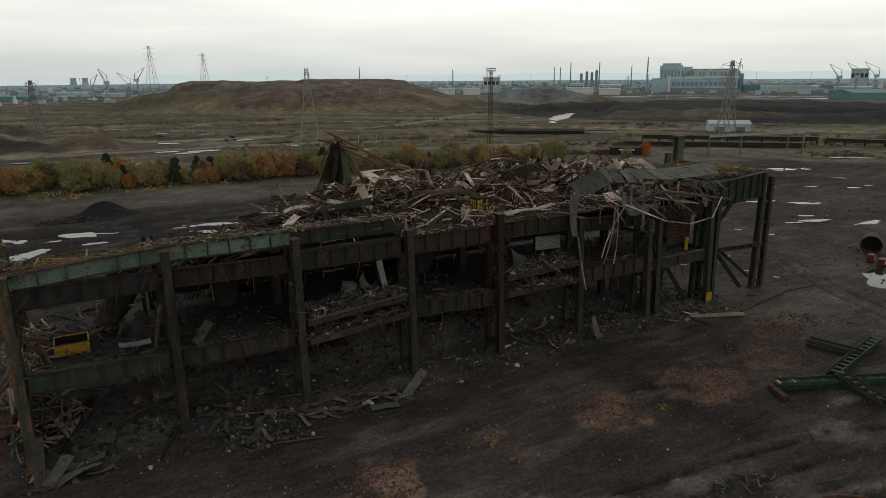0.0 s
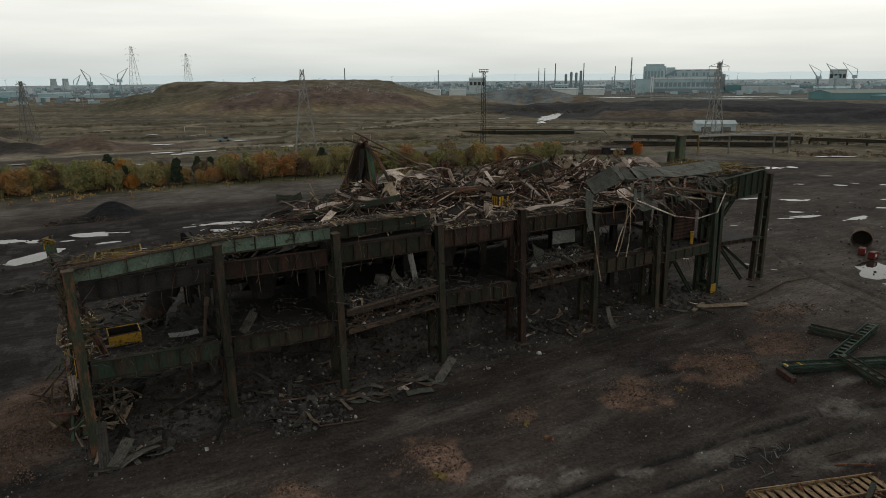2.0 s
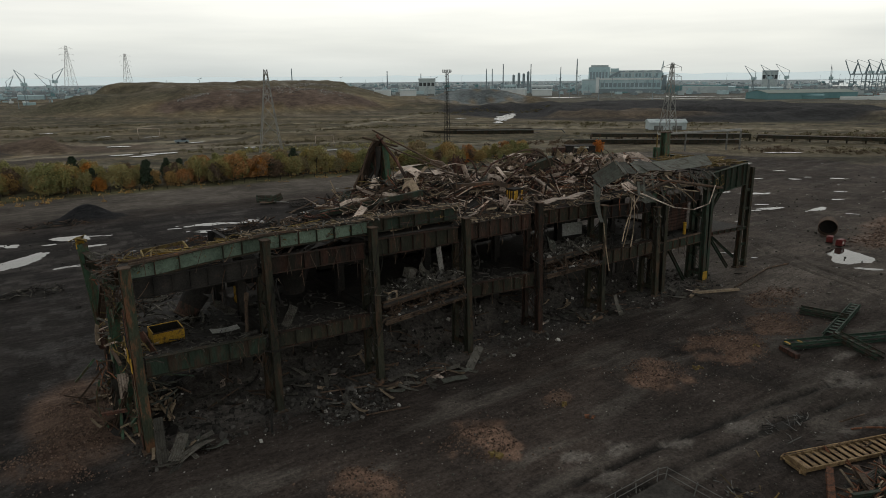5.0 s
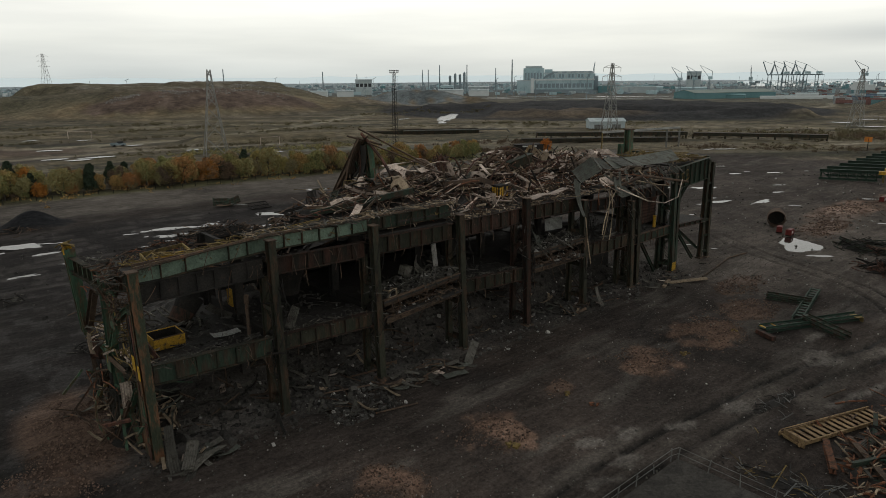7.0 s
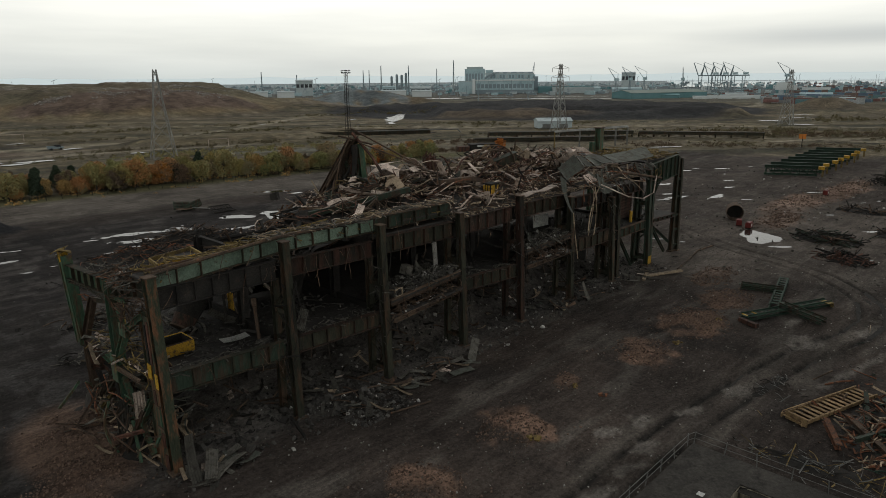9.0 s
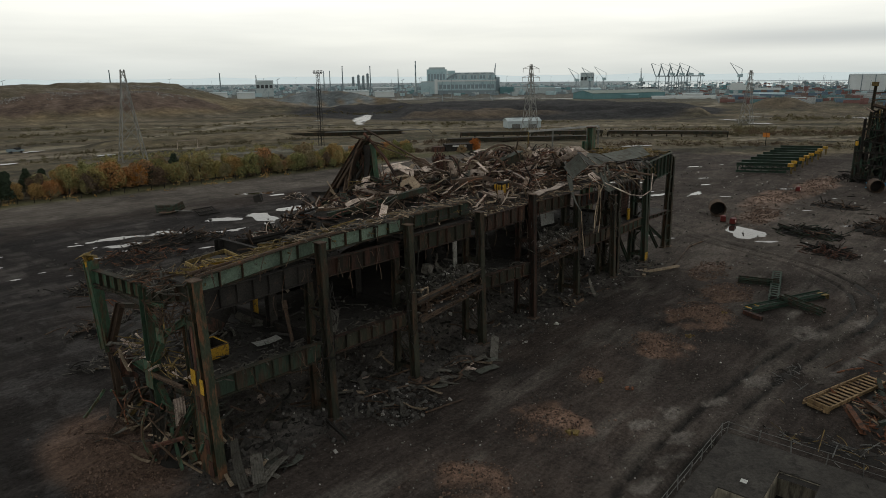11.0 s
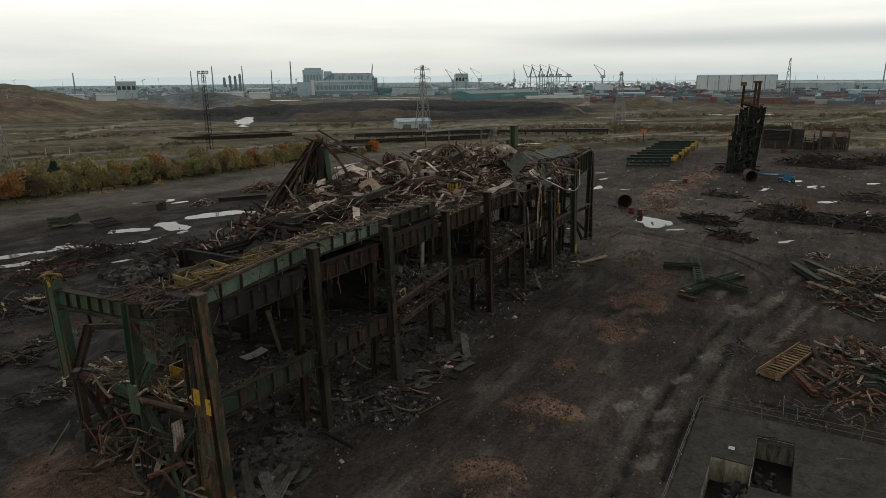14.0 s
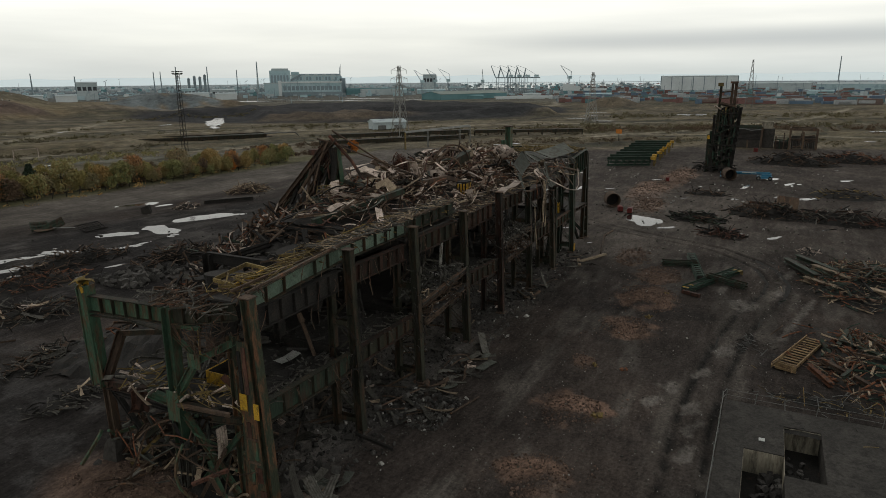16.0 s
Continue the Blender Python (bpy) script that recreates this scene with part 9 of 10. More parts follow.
def scrub(n, xy, rmin, rmax, m, label, seed, per=26):
    """Countless low bushes as leaf cards."""
    r2 = random.Random(seed)
    pts = [xy(r2) for _ in range(n)]
    zs = relief(np.array([p[0] for p in pts]), np.array([p[1] for p in pts]))
    g = Geo()
    for (x, y), z in zip(pts, zs):
        r = r2.uniform(rmin, rmax)
        for _ in range(per):
            p = Vector((x + r2.gauss(0, 0.5) * r, y + r2.gauss(0, 0.5) * r, z + abs(r2.gauss(0, 0.42)) * r))
            l = r * r2.uniform(0.12, 0.3)
            q = Matrix.Translation(p) @ Euler((r2.uniform(0, 3.14), r2.uniform(0, 3.14), r2.uniform(0, 6.28))).to_matrix().to_4x4()
            g.add([q @ Vector((-l, 0, 0)), q @ Vector((0, -l * 0.7, 0)), q @ Vector((l, 0, 0)), q @ Vector((0, l * 0.7, 0))], [(0, 1, 2, 3)])
    single("scrub", g, m, label, "scrub", "", "stuff")


def hedge(ax, ay, bx, by, spread):
    def xy(r):
        t = r.random()
        t = t + 0.12 * math.sin(t * 23.0)
        return ax + (bx - ax) * t + r.gauss(0, spread), ay + (by - ay) * t + r.gauss(0, spread * 0.6)
    return xy


for k, (a, n, r0, r1) in enumerate((((-60, 330, 140, 300, 5), 170, 0.6, 1.9), ((-90, 372, 190, 345, 6), 190, 0.7, 2.2), ((60, 262, 150, 238, 4), 120, 0.6, 1.8), ((130, 322, 300, 200, 7), 200, 0.7, 2.2), ((200, 205, 300, 60, 6), 220, 0.7, 2.2),
                                    ((236, 190, 330, 40, 9), 220, 0.8, 2.6), ((290, 130, 380, -60, 10), 200, 0.9, 2.8), ((400, 120, 470, -60, 12), 170, 1.2, 3.4), ((240, 395, 330, 350, 8), 110, 0.8, 2.2), ((-60, 425, 110, 398, 7), 120, 0.8, 2.4), ((225, 120, 270, -40, 8), 150, 0.6, 1.8), ((40, 250, 130, 225, 8), 120, 0.5, 1.5))):
    scrub(int(n * 1.4), hedge(*a), r0 * 0.6, r1 * 0.65, SCRUB, "straggling band of olive and brown scrub on the open land", 20 + k, 24)
for k, (a, n, r0, r1) in enumerate((((262, 140, 330, 20, 6), 190, 0.7, 1.9), ((150, 196, 212, 158, 5), 150, 0.5, 1.5), ((300, 70, 360, -60, 8), 150, 0.8, 2.0), ((136, 170, 158, 160, 3), 60, 0.5, 1.3), ((206, 128, 246, 60, 5), 120, 0.5, 1.3), ((60, 236, 130, 214, 5), 110, 0.6, 1.6))):
    scrub(n, hedge(*a), r0, r1, LEAF if k == 5 else BROWN_LEAF, "band of autumn bushes beyond the yard", 60 + k, 26)
r3 = random.Random(77)
g = Geo()
for _ in range(2600):
    if r3.random() < 0.55:
        x = r3.uniform(112, 250)
        y = 496 - 0.23 * (x - 178) + r3.gauss(0, 6)
    else:
        x, y = r3.gauss(215, 26), r3.gauss(528, 9)
    if noise.noise((x * 0.06, y * 0.08, 2.0)) < 0.0:
        continue
    s = r3.uniform(0.12, 0.46)
    g.lump((x, y, gz(x, y) + 0.1), s, r3)
single("tip_litter", g, WHITE_BITS, "white litter strewn over the refuse tip", "litter", "", "stuff")
scrub(110, lambda r: (r.uniform(-25, 130), 170 - 0.105 * (r.uniform(-25, 130) + 15) + r.uniform(-2, 3)), 0.5, 1.2, LEAF, "weeds along the haul road verge", 7, 16)
vf = thing("verge_fence", "low wire fence on posts along the haul road verge", "fence", at=(40, 162, 0))
for k in range(52):
    x = -30 + 3 * k
    y = 168.5 - 0.105 * (x + 15)
    part("post", Geo().bar((x, y, gz(x, y) - 0.2), (x, y, gz(x, y) + 1.2), 0.1), NEAR_BLACK, vf)
part("wire", Geo().path([(x, 168.5 - 0.105 * (x + 15), 1.05) for x in range(-30, 127, 12)], 0.03, 4), NEAR_BLACK, vf)

# ---- pylons and mast ----
def pylon(x, y, h, rot, m, label, group="pylons", arms=3, base=5.0):
    t = thing("pylon", label, "pylon", group)
    leg_w = 0.16 + base * 0.008
    lev = [0, 0.22, 0.42, 0.58, 0.7, 0.8, 0.9, 1.0]
    half = lambda f: base / 2 * (1 - f) ** 1.2 * 0.9 + base * 0.13 * (0.6 + 0.4 * (1 - f))
    for sx in (-1, 1):
        for sy in (-1, 1):
            g = Geo()
            q = leg_w / 2
            for a in lev:
                g.v += [(sx * half(a) + u * q, sy * half(a) + v * q, a * h) for u, v in ((-1, -1), (1, -1), (1, 1), (-1, 1))]
            g.f += [(4 * k + c, 4 * k + (c + 1) % 4, 4 * k + 4 + (c + 1) % 4, 4 * k + 4 + c) for k in range(len(lev) - 1) for c in range(4)]
            g.f += [(3, 2, 1, 0), tuple(4 * len(lev) - 4 + c for c in range(4))]
            part("leg", g, m, t)
    g = Geo()
    for a, b in zip(lev, lev[1:]):
        for s in (-1, 1):
            ha, hb = half(a), half(b)
            g.bar((-ha, s * ha, a * h), (hb, s * hb, b * h), 0.11).bar((ha, s * ha, a * h), (-hb, s * hb, b * h), 0.11)
            g.bar((s * ha, -ha, a * h), (s * hb, hb, b * h), 0.11).bar((s * ha, ha, a * h), (s * hb, -hb, b * h), 0.11)
        g.bar((-half(b), -half(b), b * h), (half(b), -half(b), b * h), 0.1).bar((-half(b), half(b), b * h), (half(b), half(b), b * h), 0.1)
    part("bracing", g, m, t)
    for k in range(arms):
        f = 0.70 + 0.12 * k
        l = h * (0.15 - 0.012 * abs(k - 1))
        for s in (-1, 1):
            arm = part("cross_arm", Geo().bar((s * half(f), -half(f), f * h), (s * l, 0, f * h + 0.2), 0.12).bar((s * half(f), half(f), f * h), (s * l, 0, f * h + 0.2), 0.12).bar((s * half(f), 0, f * h + h * 0.045), (s * l, 0, f * h + 0.2), 0.12), m, t)
            sub("insulator", Geo().tube((s * l, 0, f * h + 0.2), (s * l, 0, f * h - 1.4), 0.09, None, 6), m, arm)
    t.matrix_basis = pose(x, y, gz(x, y) - 0.2, 0, 0, rot)
    return t


pylon(72.2, 222.2, 28.4, 75, PALE_STEEL, "grey lattice electricity pylon behind the tree belt", base=6.5)
pylon(214.5, 164.4, 29.8, -20, PALE_STEEL, "grey lattice electricity pylon beside the shed", base=5)
pylon(349.1, 115.7, 27.5, -5, PALE_STEEL, "grey lattice electricity pylon beyond the yard", base=5)
pylon(-12, 330, 25, 60, GALV, "grey lattice electricity pylon on the open land")
pylon(138, 1293, 80, 20, GALV, "tall distant lattice river-crossing pylon", base=16)
pylon(225, 1280, 68, 20, GALV, "tall distant lattice river-crossing pylon", base=14)
pylon(570, 41, 37.4, 10, GALV, "red and white lattice mast by the port", arms=0, base=5)
MX, MY, MH = 138.1, 208.8, 26.6
ms = thing("floodlight_mast", "tall dark lattice floodlight mast", "light mast", at=(MX, MY, 0))
for sx in (-1, 1):
    for sy in (-1, 1):
        part("leg", Geo().bar((MX + sx * 0.75, MY + sy * 0.75, -0.3), (MX + sx * 0.45, MY + sy * 0.45, MH), 0.14), NEAR_BLACK, ms)
for k in range(16):
    a, b = k * MH / 16, (k + 1) * MH / 16
    wa, wb = 0.75 - 0.3 * a / MH, 0.75 - 0.3 * b / MH
    for s in (-1, 1):
        part("lacing_bar", Geo().bar((MX - wa, MY + s * wa, a), (MX + wb, MY + s * wb, b), 0.06), NEAR_BLACK, ms)
        part("lacing_bar", Geo().bar((MX + s * wa, MY - wa, a), (MX + s * wb, MY + wb, b), 0.06), NEAR_BLACK, ms)
part("platform", Geo().slab(MX - 1.2, MY - 1.2, MH, MX + 1.2, MY + 1.2, MH + 0.15), NEAR_BLACK, ms)
for sx in (-1.1, -0.4, 0.4, 1.1):
    for z in (MH + 0.4, MH + 1.0):
        part("floodlight", Geo().box(pose(MX + sx, MY - 1.1, z, -20, 0, 0), 0.4, 0.28, 0.3), NEAR_BLACK, ms)
        part("floodlight", Geo().box(pose(MX + sx, MY + 1.1, z, 20, 0, 0), 0.4, 0.28, 0.3), NEAR_BLACK, ms)

# ---- tracks, bridge, sheds in the middle distance ----
br = thing("rail_bridge", "low dark steel plate-girder rail bridge over a cutting", "bridge", at=(175, 238, 0))
A, B = Vector((153, 253, -0.9)), Vector((196, 222, -0.9))
part("girder", Geo().bar(A + Vector((0, 0, 1.6)), B + Vector((0, 0, 1.6)), 0.5, 1.7), COLUMN, br)
part("girder", Geo().bar(A + Vector((4, 5, 2.0)), B + Vector((4, 5, 2.0)), 0.5, 1.4), COLUMN, br)
part("deck", Geo().bar(A + Vector((2, 2.5, 1.3)), B + Vector((2, 2.5, 1.3)), 6.0, 0.3), COLUMN, br)
for k in range(5):
    p = A.lerp(B, k / 4)
    part("pier", Geo().slab(p.x - 0.8, p.y - 0.6, -0.9, p.x + 3.5, p.y + 3.6, 0.3), CONCRETE, br)
for k in range(30):
    p = A.lerp(B, k / 29)
    part("stiffener", Geo().slab(p.x - 0.36, p.y - 0.36, 0.0, p.x - 0.2, p.y - 0.2, 1.5), COLUMN, br)
part("pipe", Geo().path([A + Vector((14, -12, 2.6)), B + Vector((10, -8, 2.6)), B + Vector((11, -9, 1.0))], 0.25, 8), GALV, br)


def conveyor(a, b, z, w, h, m, label, posts=8, cat="conveyor"):
    a, b = Vector((*a, z)), Vector((*b, z))
    t = thing("pipe_trestle" if cat != "conveyor" else "conveyor_gantry", label, cat, "", Vector((*a.lerp(b, 0.5).xy, 0)))
    part("gantry", Geo().bar(a, b, w, h), m, t)
    part("roof", Geo().bar(a + Vector((0, 0, h / 2 + 0.1)), b + Vector((0, 0, h / 2 + 0.1)), w + 0.4, 0.14), m, t)
    for k in range(posts + 1):
        p = a.lerp(b, k / posts)
        part("post", Geo().bar((p.x, p.y, -0.3), (p.x, p.y, z), 0.45), m, t)
    return t


conveyor((192, 184), (236, 142), 1.9, 3.4, 1.3, COLUMN, "long low dark conveyor gantry on posts", 10)
conveyor((238, 140), (262, 98), 1.7, 3.4, 1.1, COLUMN, "long low dark conveyor gantry on posts", 8)
conveyor((176, 178), (222, 138), 0.9, 3.0, 1.1, COLUMN, "low dark conveyor beside the track", 8)
pb = thing("pipe_bridge", "pale grey pipe bridge on slender posts", "pipe bridge", at=(188, 132, 0))
for o in (0, 0.7):
    part("pipe", Geo().tube((174 + o, 138.8 + o, 6.0 + o * 0.4), (204 + o, 127 + o, 6.6 + o * 0.4), 0.22, None, 8), PALE_STEEL, pb)
for k in (0, 2, 5, 6):
    x, y = 174 + 5 * k, 138.8 - 1.97 * k
    part("post", Geo().bar((x, y, -0.3), (x, y, 6.0 + 0.1 * k), 0.22), OCHRE if k == 0 else GALV, pb)
    part("post", Geo().bar((x + 0.9, y + 0.9, -0.3), (x + 0.9, y + 0.9, 6.0 + 0.1 * k), 0.22), OCHRE if k == 0 else GALV, pb)
hb = thing("lineside_hut", "low dark hut with a pale sign strip", "hut", at=(155.5, 157, 0))
part("wall", Geo().box(pose(156, 156.5, 1.0, 0, 0, -35), 9.5, 4.0, 2.2), NEAR_BLACK, hb)
part("roof", Geo().box(pose(156, 156.5, 2.25, 0, 0, -35), 10.2, 4.6, 0.2), NEAR_BLACK, hb)
part("sign", Geo().box(pose(154.6, 154.6, 1.8, 0, 0, -35), 5.0, 0.1, 0.5), WHITE, hb)
part("lean_to", Geo().box(pose(150.0, 160.5, 0.8, 0, 0, -35), 4.0, 3.0, 1.7), RED_RUST, hb)


def shed(x, y, w, d, h, rot, wall, roof, label, name="shed", cat="shed", group="", gable=0.25, doors=0, bays=0, bay_m=None, windows=0):
    t = thing(name, label, cat, group)
    rise = d * gable / 2
    g = Geo()
    prof = [(-d / 2, 0), (d / 2, 0), (d / 2, h), (0, h + rise), (-d / 2, h)]
    vs = [(s * w / 2, a, b) for s in (-1, 1) for a, b in prof]
    g.add(vs, [(0, 1, 6, 5), (1, 2, 7, 6), (4, 0, 5, 9), (4, 3, 2, 1, 0), (5, 6, 7, 8, 9)])
    part("wall", g, wall, t)
    for s in (-1, 1):
        part("roof", Geo().add([(-w / 2 - 0.4, s * (d / 2 + 0.5), h - 0.1), (w / 2 + 0.4, s * (d / 2 + 0.5), h - 0.1), (w / 2 + 0.4, 0, h + rise + 0.15), (-w / 2 - 0.4, 0, h + rise + 0.15),
                                (-w / 2 - 0.4, s * (d / 2 + 0.5), h + 0.15), (w / 2 + 0.4, s * (d / 2 + 0.5), h + 0.15), (w / 2 + 0.4, 0, h + rise + 0.4), (-w / 2 - 0.4, 0, h + rise + 0.4)],
                               [(0, 1, 2, 3), (7, 6, 5, 4), (0, 4, 5, 1), (1, 5, 6, 2), (2, 6, 7, 3), (3, 7, 4, 0)]), roof, t)
    for k in range(doors):
        u = -w / 2 + (k + 0.5) * w / doors
        part("door", Geo().slab(u - w / doors * 0.25, -d / 2 - 0.08, 0, u + w / doors * 0.25, -d / 2, h * 0.6), GALV, t)
    for k in range(bays + 1 if bays else 0):
        u = -w / 2 + k * w / bays
        part("pilaster", Geo().slab(u - w * 0.005, -d / 2 - 0.5, 0, u + w * 0.005, -d / 2, h + 0.3), bay_m or GALV, t)
    for k in range(windows):
        u = -w / 2 + (k + 0.5) * w / windows
        part("window", Geo().slab(u - w / windows * 0.36, -d / 2 - 0.1, h * 0.55, u + w / windows * 0.36, -d / 2, h * 0.78), GLASS, t)
    t.matrix_basis = pose(x, y, gz(x, y) - 0.2, 0, 0, rot)
    return t


# colours of the far works have the air haze mixed in, pale and bluish
FAR_GREY = surface("hazed_grey_cladding", (0.331, 0.383, 0.392), (0.409, 0.462, 0.470), (0.262, 0.305, 0.322), 0.06, 0.8, 0, 0, 0.6, grain=0.06)
FAR_BLUE = surface("hazed_blue_grey_cladding", (0.309, 0.428, 0.455), (0.392, 0.501, 0.529), (0.246, 0.337, 0.365), 0.06, 0.8, 0, 0, 0.6, grain=0.06)
FAR_DARK = surface("hazed_dark_steel", (0.18, 0.225, 0.245), (0.22, 0.27, 0.29), None, 0.05, 0.8, 0, 0, grain=0.06)
FAR_STEEL = surface("hazed_blue_steel", (0.19, 0.24, 0.265), (0.23, 0.285, 0.31), None, 0.05, 0.8, 0, 0, grain=0.06)
FAR_WHITE = surface("hazed_white_cladding", (0.502, 0.535, 0.535), (0.588, 0.622, 0.622), (0.432, 0.467, 0.467), 0.06, 0.8, 0, 0, 0.66, grain=0.05)
FAR_TEAL = surface("hazed_teal_roof", (0.104, 0.208, 0.220), (0.136, 0.248, 0.264), None, 0.06, 0.8, 0, 0, grain=0.06)
FAR_GREEN = surface("hazed_green_grey_roof", (0.178, 0.218, 0.198), (0.218, 0.257, 0.231), None, 0.06, 0.8, 0, 0, grain=0.06)
shed(259.5, 198, 17, 10, 3.4, -42, FAR_GREY, FAR_GREY, "pale grey low gabled shed by the tracks", gable=0.22, doors=2)

# ---- power station ----
ps = thing("power_station", "large blue-grey power station hall with a boiler house", "power station", at=(799, 664, 0))
R = pose(799, 664, 0, 0, 0, -51.5)


def pblock(name, x0, y0, z0, x1, y1, z1, m, label=""):
    return part(name, Geo().box(R @ pose((x0 + x1) / 2, (y0 + y1) / 2, (z0 + z1) / 2), x1 - x0, y1 - y0, z1 - z0), m, ps, label)


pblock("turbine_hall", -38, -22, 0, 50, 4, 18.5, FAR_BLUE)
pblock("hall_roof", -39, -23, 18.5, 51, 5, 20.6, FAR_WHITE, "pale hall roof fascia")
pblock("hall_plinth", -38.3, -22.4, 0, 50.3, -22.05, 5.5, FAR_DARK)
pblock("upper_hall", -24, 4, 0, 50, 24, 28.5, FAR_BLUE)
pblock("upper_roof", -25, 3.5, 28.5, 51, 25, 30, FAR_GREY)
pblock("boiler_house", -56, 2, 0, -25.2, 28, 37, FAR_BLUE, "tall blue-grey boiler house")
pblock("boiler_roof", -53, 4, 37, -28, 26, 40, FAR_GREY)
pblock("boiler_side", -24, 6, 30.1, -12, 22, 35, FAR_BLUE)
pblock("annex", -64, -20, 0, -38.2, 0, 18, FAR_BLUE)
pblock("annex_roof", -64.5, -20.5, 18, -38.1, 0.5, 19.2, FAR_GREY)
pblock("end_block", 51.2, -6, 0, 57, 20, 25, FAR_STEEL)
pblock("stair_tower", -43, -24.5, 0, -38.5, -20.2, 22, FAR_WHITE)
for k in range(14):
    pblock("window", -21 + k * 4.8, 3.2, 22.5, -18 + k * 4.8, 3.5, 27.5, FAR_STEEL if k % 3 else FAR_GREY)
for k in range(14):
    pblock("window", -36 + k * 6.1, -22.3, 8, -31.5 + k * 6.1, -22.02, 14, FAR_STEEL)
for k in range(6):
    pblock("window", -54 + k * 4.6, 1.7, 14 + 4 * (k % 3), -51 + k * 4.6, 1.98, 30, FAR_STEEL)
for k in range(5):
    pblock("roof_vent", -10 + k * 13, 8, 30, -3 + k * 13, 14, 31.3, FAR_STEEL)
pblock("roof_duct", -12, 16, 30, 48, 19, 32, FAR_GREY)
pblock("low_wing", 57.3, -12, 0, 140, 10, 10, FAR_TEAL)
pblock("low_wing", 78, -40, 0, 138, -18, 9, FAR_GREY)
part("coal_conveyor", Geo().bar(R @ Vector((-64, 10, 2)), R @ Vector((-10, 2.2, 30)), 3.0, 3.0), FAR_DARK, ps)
sk = thing("banded_chimney", "tall slender grey chimney with darker bands", "chimney", at=(753.8, 721.9, 0))
for k in range(9):
    part("band", Geo().tube((753.8, 721.9, k * 5.55), (753.8, 721.9, k * 5.55 + 5.54), 1.5 - k * 0.08, 1.5 - (k + 1) * 0.08, 12), FAR_GREY if k % 2 == 0 or k < 4 else FAR_DARK, sk)
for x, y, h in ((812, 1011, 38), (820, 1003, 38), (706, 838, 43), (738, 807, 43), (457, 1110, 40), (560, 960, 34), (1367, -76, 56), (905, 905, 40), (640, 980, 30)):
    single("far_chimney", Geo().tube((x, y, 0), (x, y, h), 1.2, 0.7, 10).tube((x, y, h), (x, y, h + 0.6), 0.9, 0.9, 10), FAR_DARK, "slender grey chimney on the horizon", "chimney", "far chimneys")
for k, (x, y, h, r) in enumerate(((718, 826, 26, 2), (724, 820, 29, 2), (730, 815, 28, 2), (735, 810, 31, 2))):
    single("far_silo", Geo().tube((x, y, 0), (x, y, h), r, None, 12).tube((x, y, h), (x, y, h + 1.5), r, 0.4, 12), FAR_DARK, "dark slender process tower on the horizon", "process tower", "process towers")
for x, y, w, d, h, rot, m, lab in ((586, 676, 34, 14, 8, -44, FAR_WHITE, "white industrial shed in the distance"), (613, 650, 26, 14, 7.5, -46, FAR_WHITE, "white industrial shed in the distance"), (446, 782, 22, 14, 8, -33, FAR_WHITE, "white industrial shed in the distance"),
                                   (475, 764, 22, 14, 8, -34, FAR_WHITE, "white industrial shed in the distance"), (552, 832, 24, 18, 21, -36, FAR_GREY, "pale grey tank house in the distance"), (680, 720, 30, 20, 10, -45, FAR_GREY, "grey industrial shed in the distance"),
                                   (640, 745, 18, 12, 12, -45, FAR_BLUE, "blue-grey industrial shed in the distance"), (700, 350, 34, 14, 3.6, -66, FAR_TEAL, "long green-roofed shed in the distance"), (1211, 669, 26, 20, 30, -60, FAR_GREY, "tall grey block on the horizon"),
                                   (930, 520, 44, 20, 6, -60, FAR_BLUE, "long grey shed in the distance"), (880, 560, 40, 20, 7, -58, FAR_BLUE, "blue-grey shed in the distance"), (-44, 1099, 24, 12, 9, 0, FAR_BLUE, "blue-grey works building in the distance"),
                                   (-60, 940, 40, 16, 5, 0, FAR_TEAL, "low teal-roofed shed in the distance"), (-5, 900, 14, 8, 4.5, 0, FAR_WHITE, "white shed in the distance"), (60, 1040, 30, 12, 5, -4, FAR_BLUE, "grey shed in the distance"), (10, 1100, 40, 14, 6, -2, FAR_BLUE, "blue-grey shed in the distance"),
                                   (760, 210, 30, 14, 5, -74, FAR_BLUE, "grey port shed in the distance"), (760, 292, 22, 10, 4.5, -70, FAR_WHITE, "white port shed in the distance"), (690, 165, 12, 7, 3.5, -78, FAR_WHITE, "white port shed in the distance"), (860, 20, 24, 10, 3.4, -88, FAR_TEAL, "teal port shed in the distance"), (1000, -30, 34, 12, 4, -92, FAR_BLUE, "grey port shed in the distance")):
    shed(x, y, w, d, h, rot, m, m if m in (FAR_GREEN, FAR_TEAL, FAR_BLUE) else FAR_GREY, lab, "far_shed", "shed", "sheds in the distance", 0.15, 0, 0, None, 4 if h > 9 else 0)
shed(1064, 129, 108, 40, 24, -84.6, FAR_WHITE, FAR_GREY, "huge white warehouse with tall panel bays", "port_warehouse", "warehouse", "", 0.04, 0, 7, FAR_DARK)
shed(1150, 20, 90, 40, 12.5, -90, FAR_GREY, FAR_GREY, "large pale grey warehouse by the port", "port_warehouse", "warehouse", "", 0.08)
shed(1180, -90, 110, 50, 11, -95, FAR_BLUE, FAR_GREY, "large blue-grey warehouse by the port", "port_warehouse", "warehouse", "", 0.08)
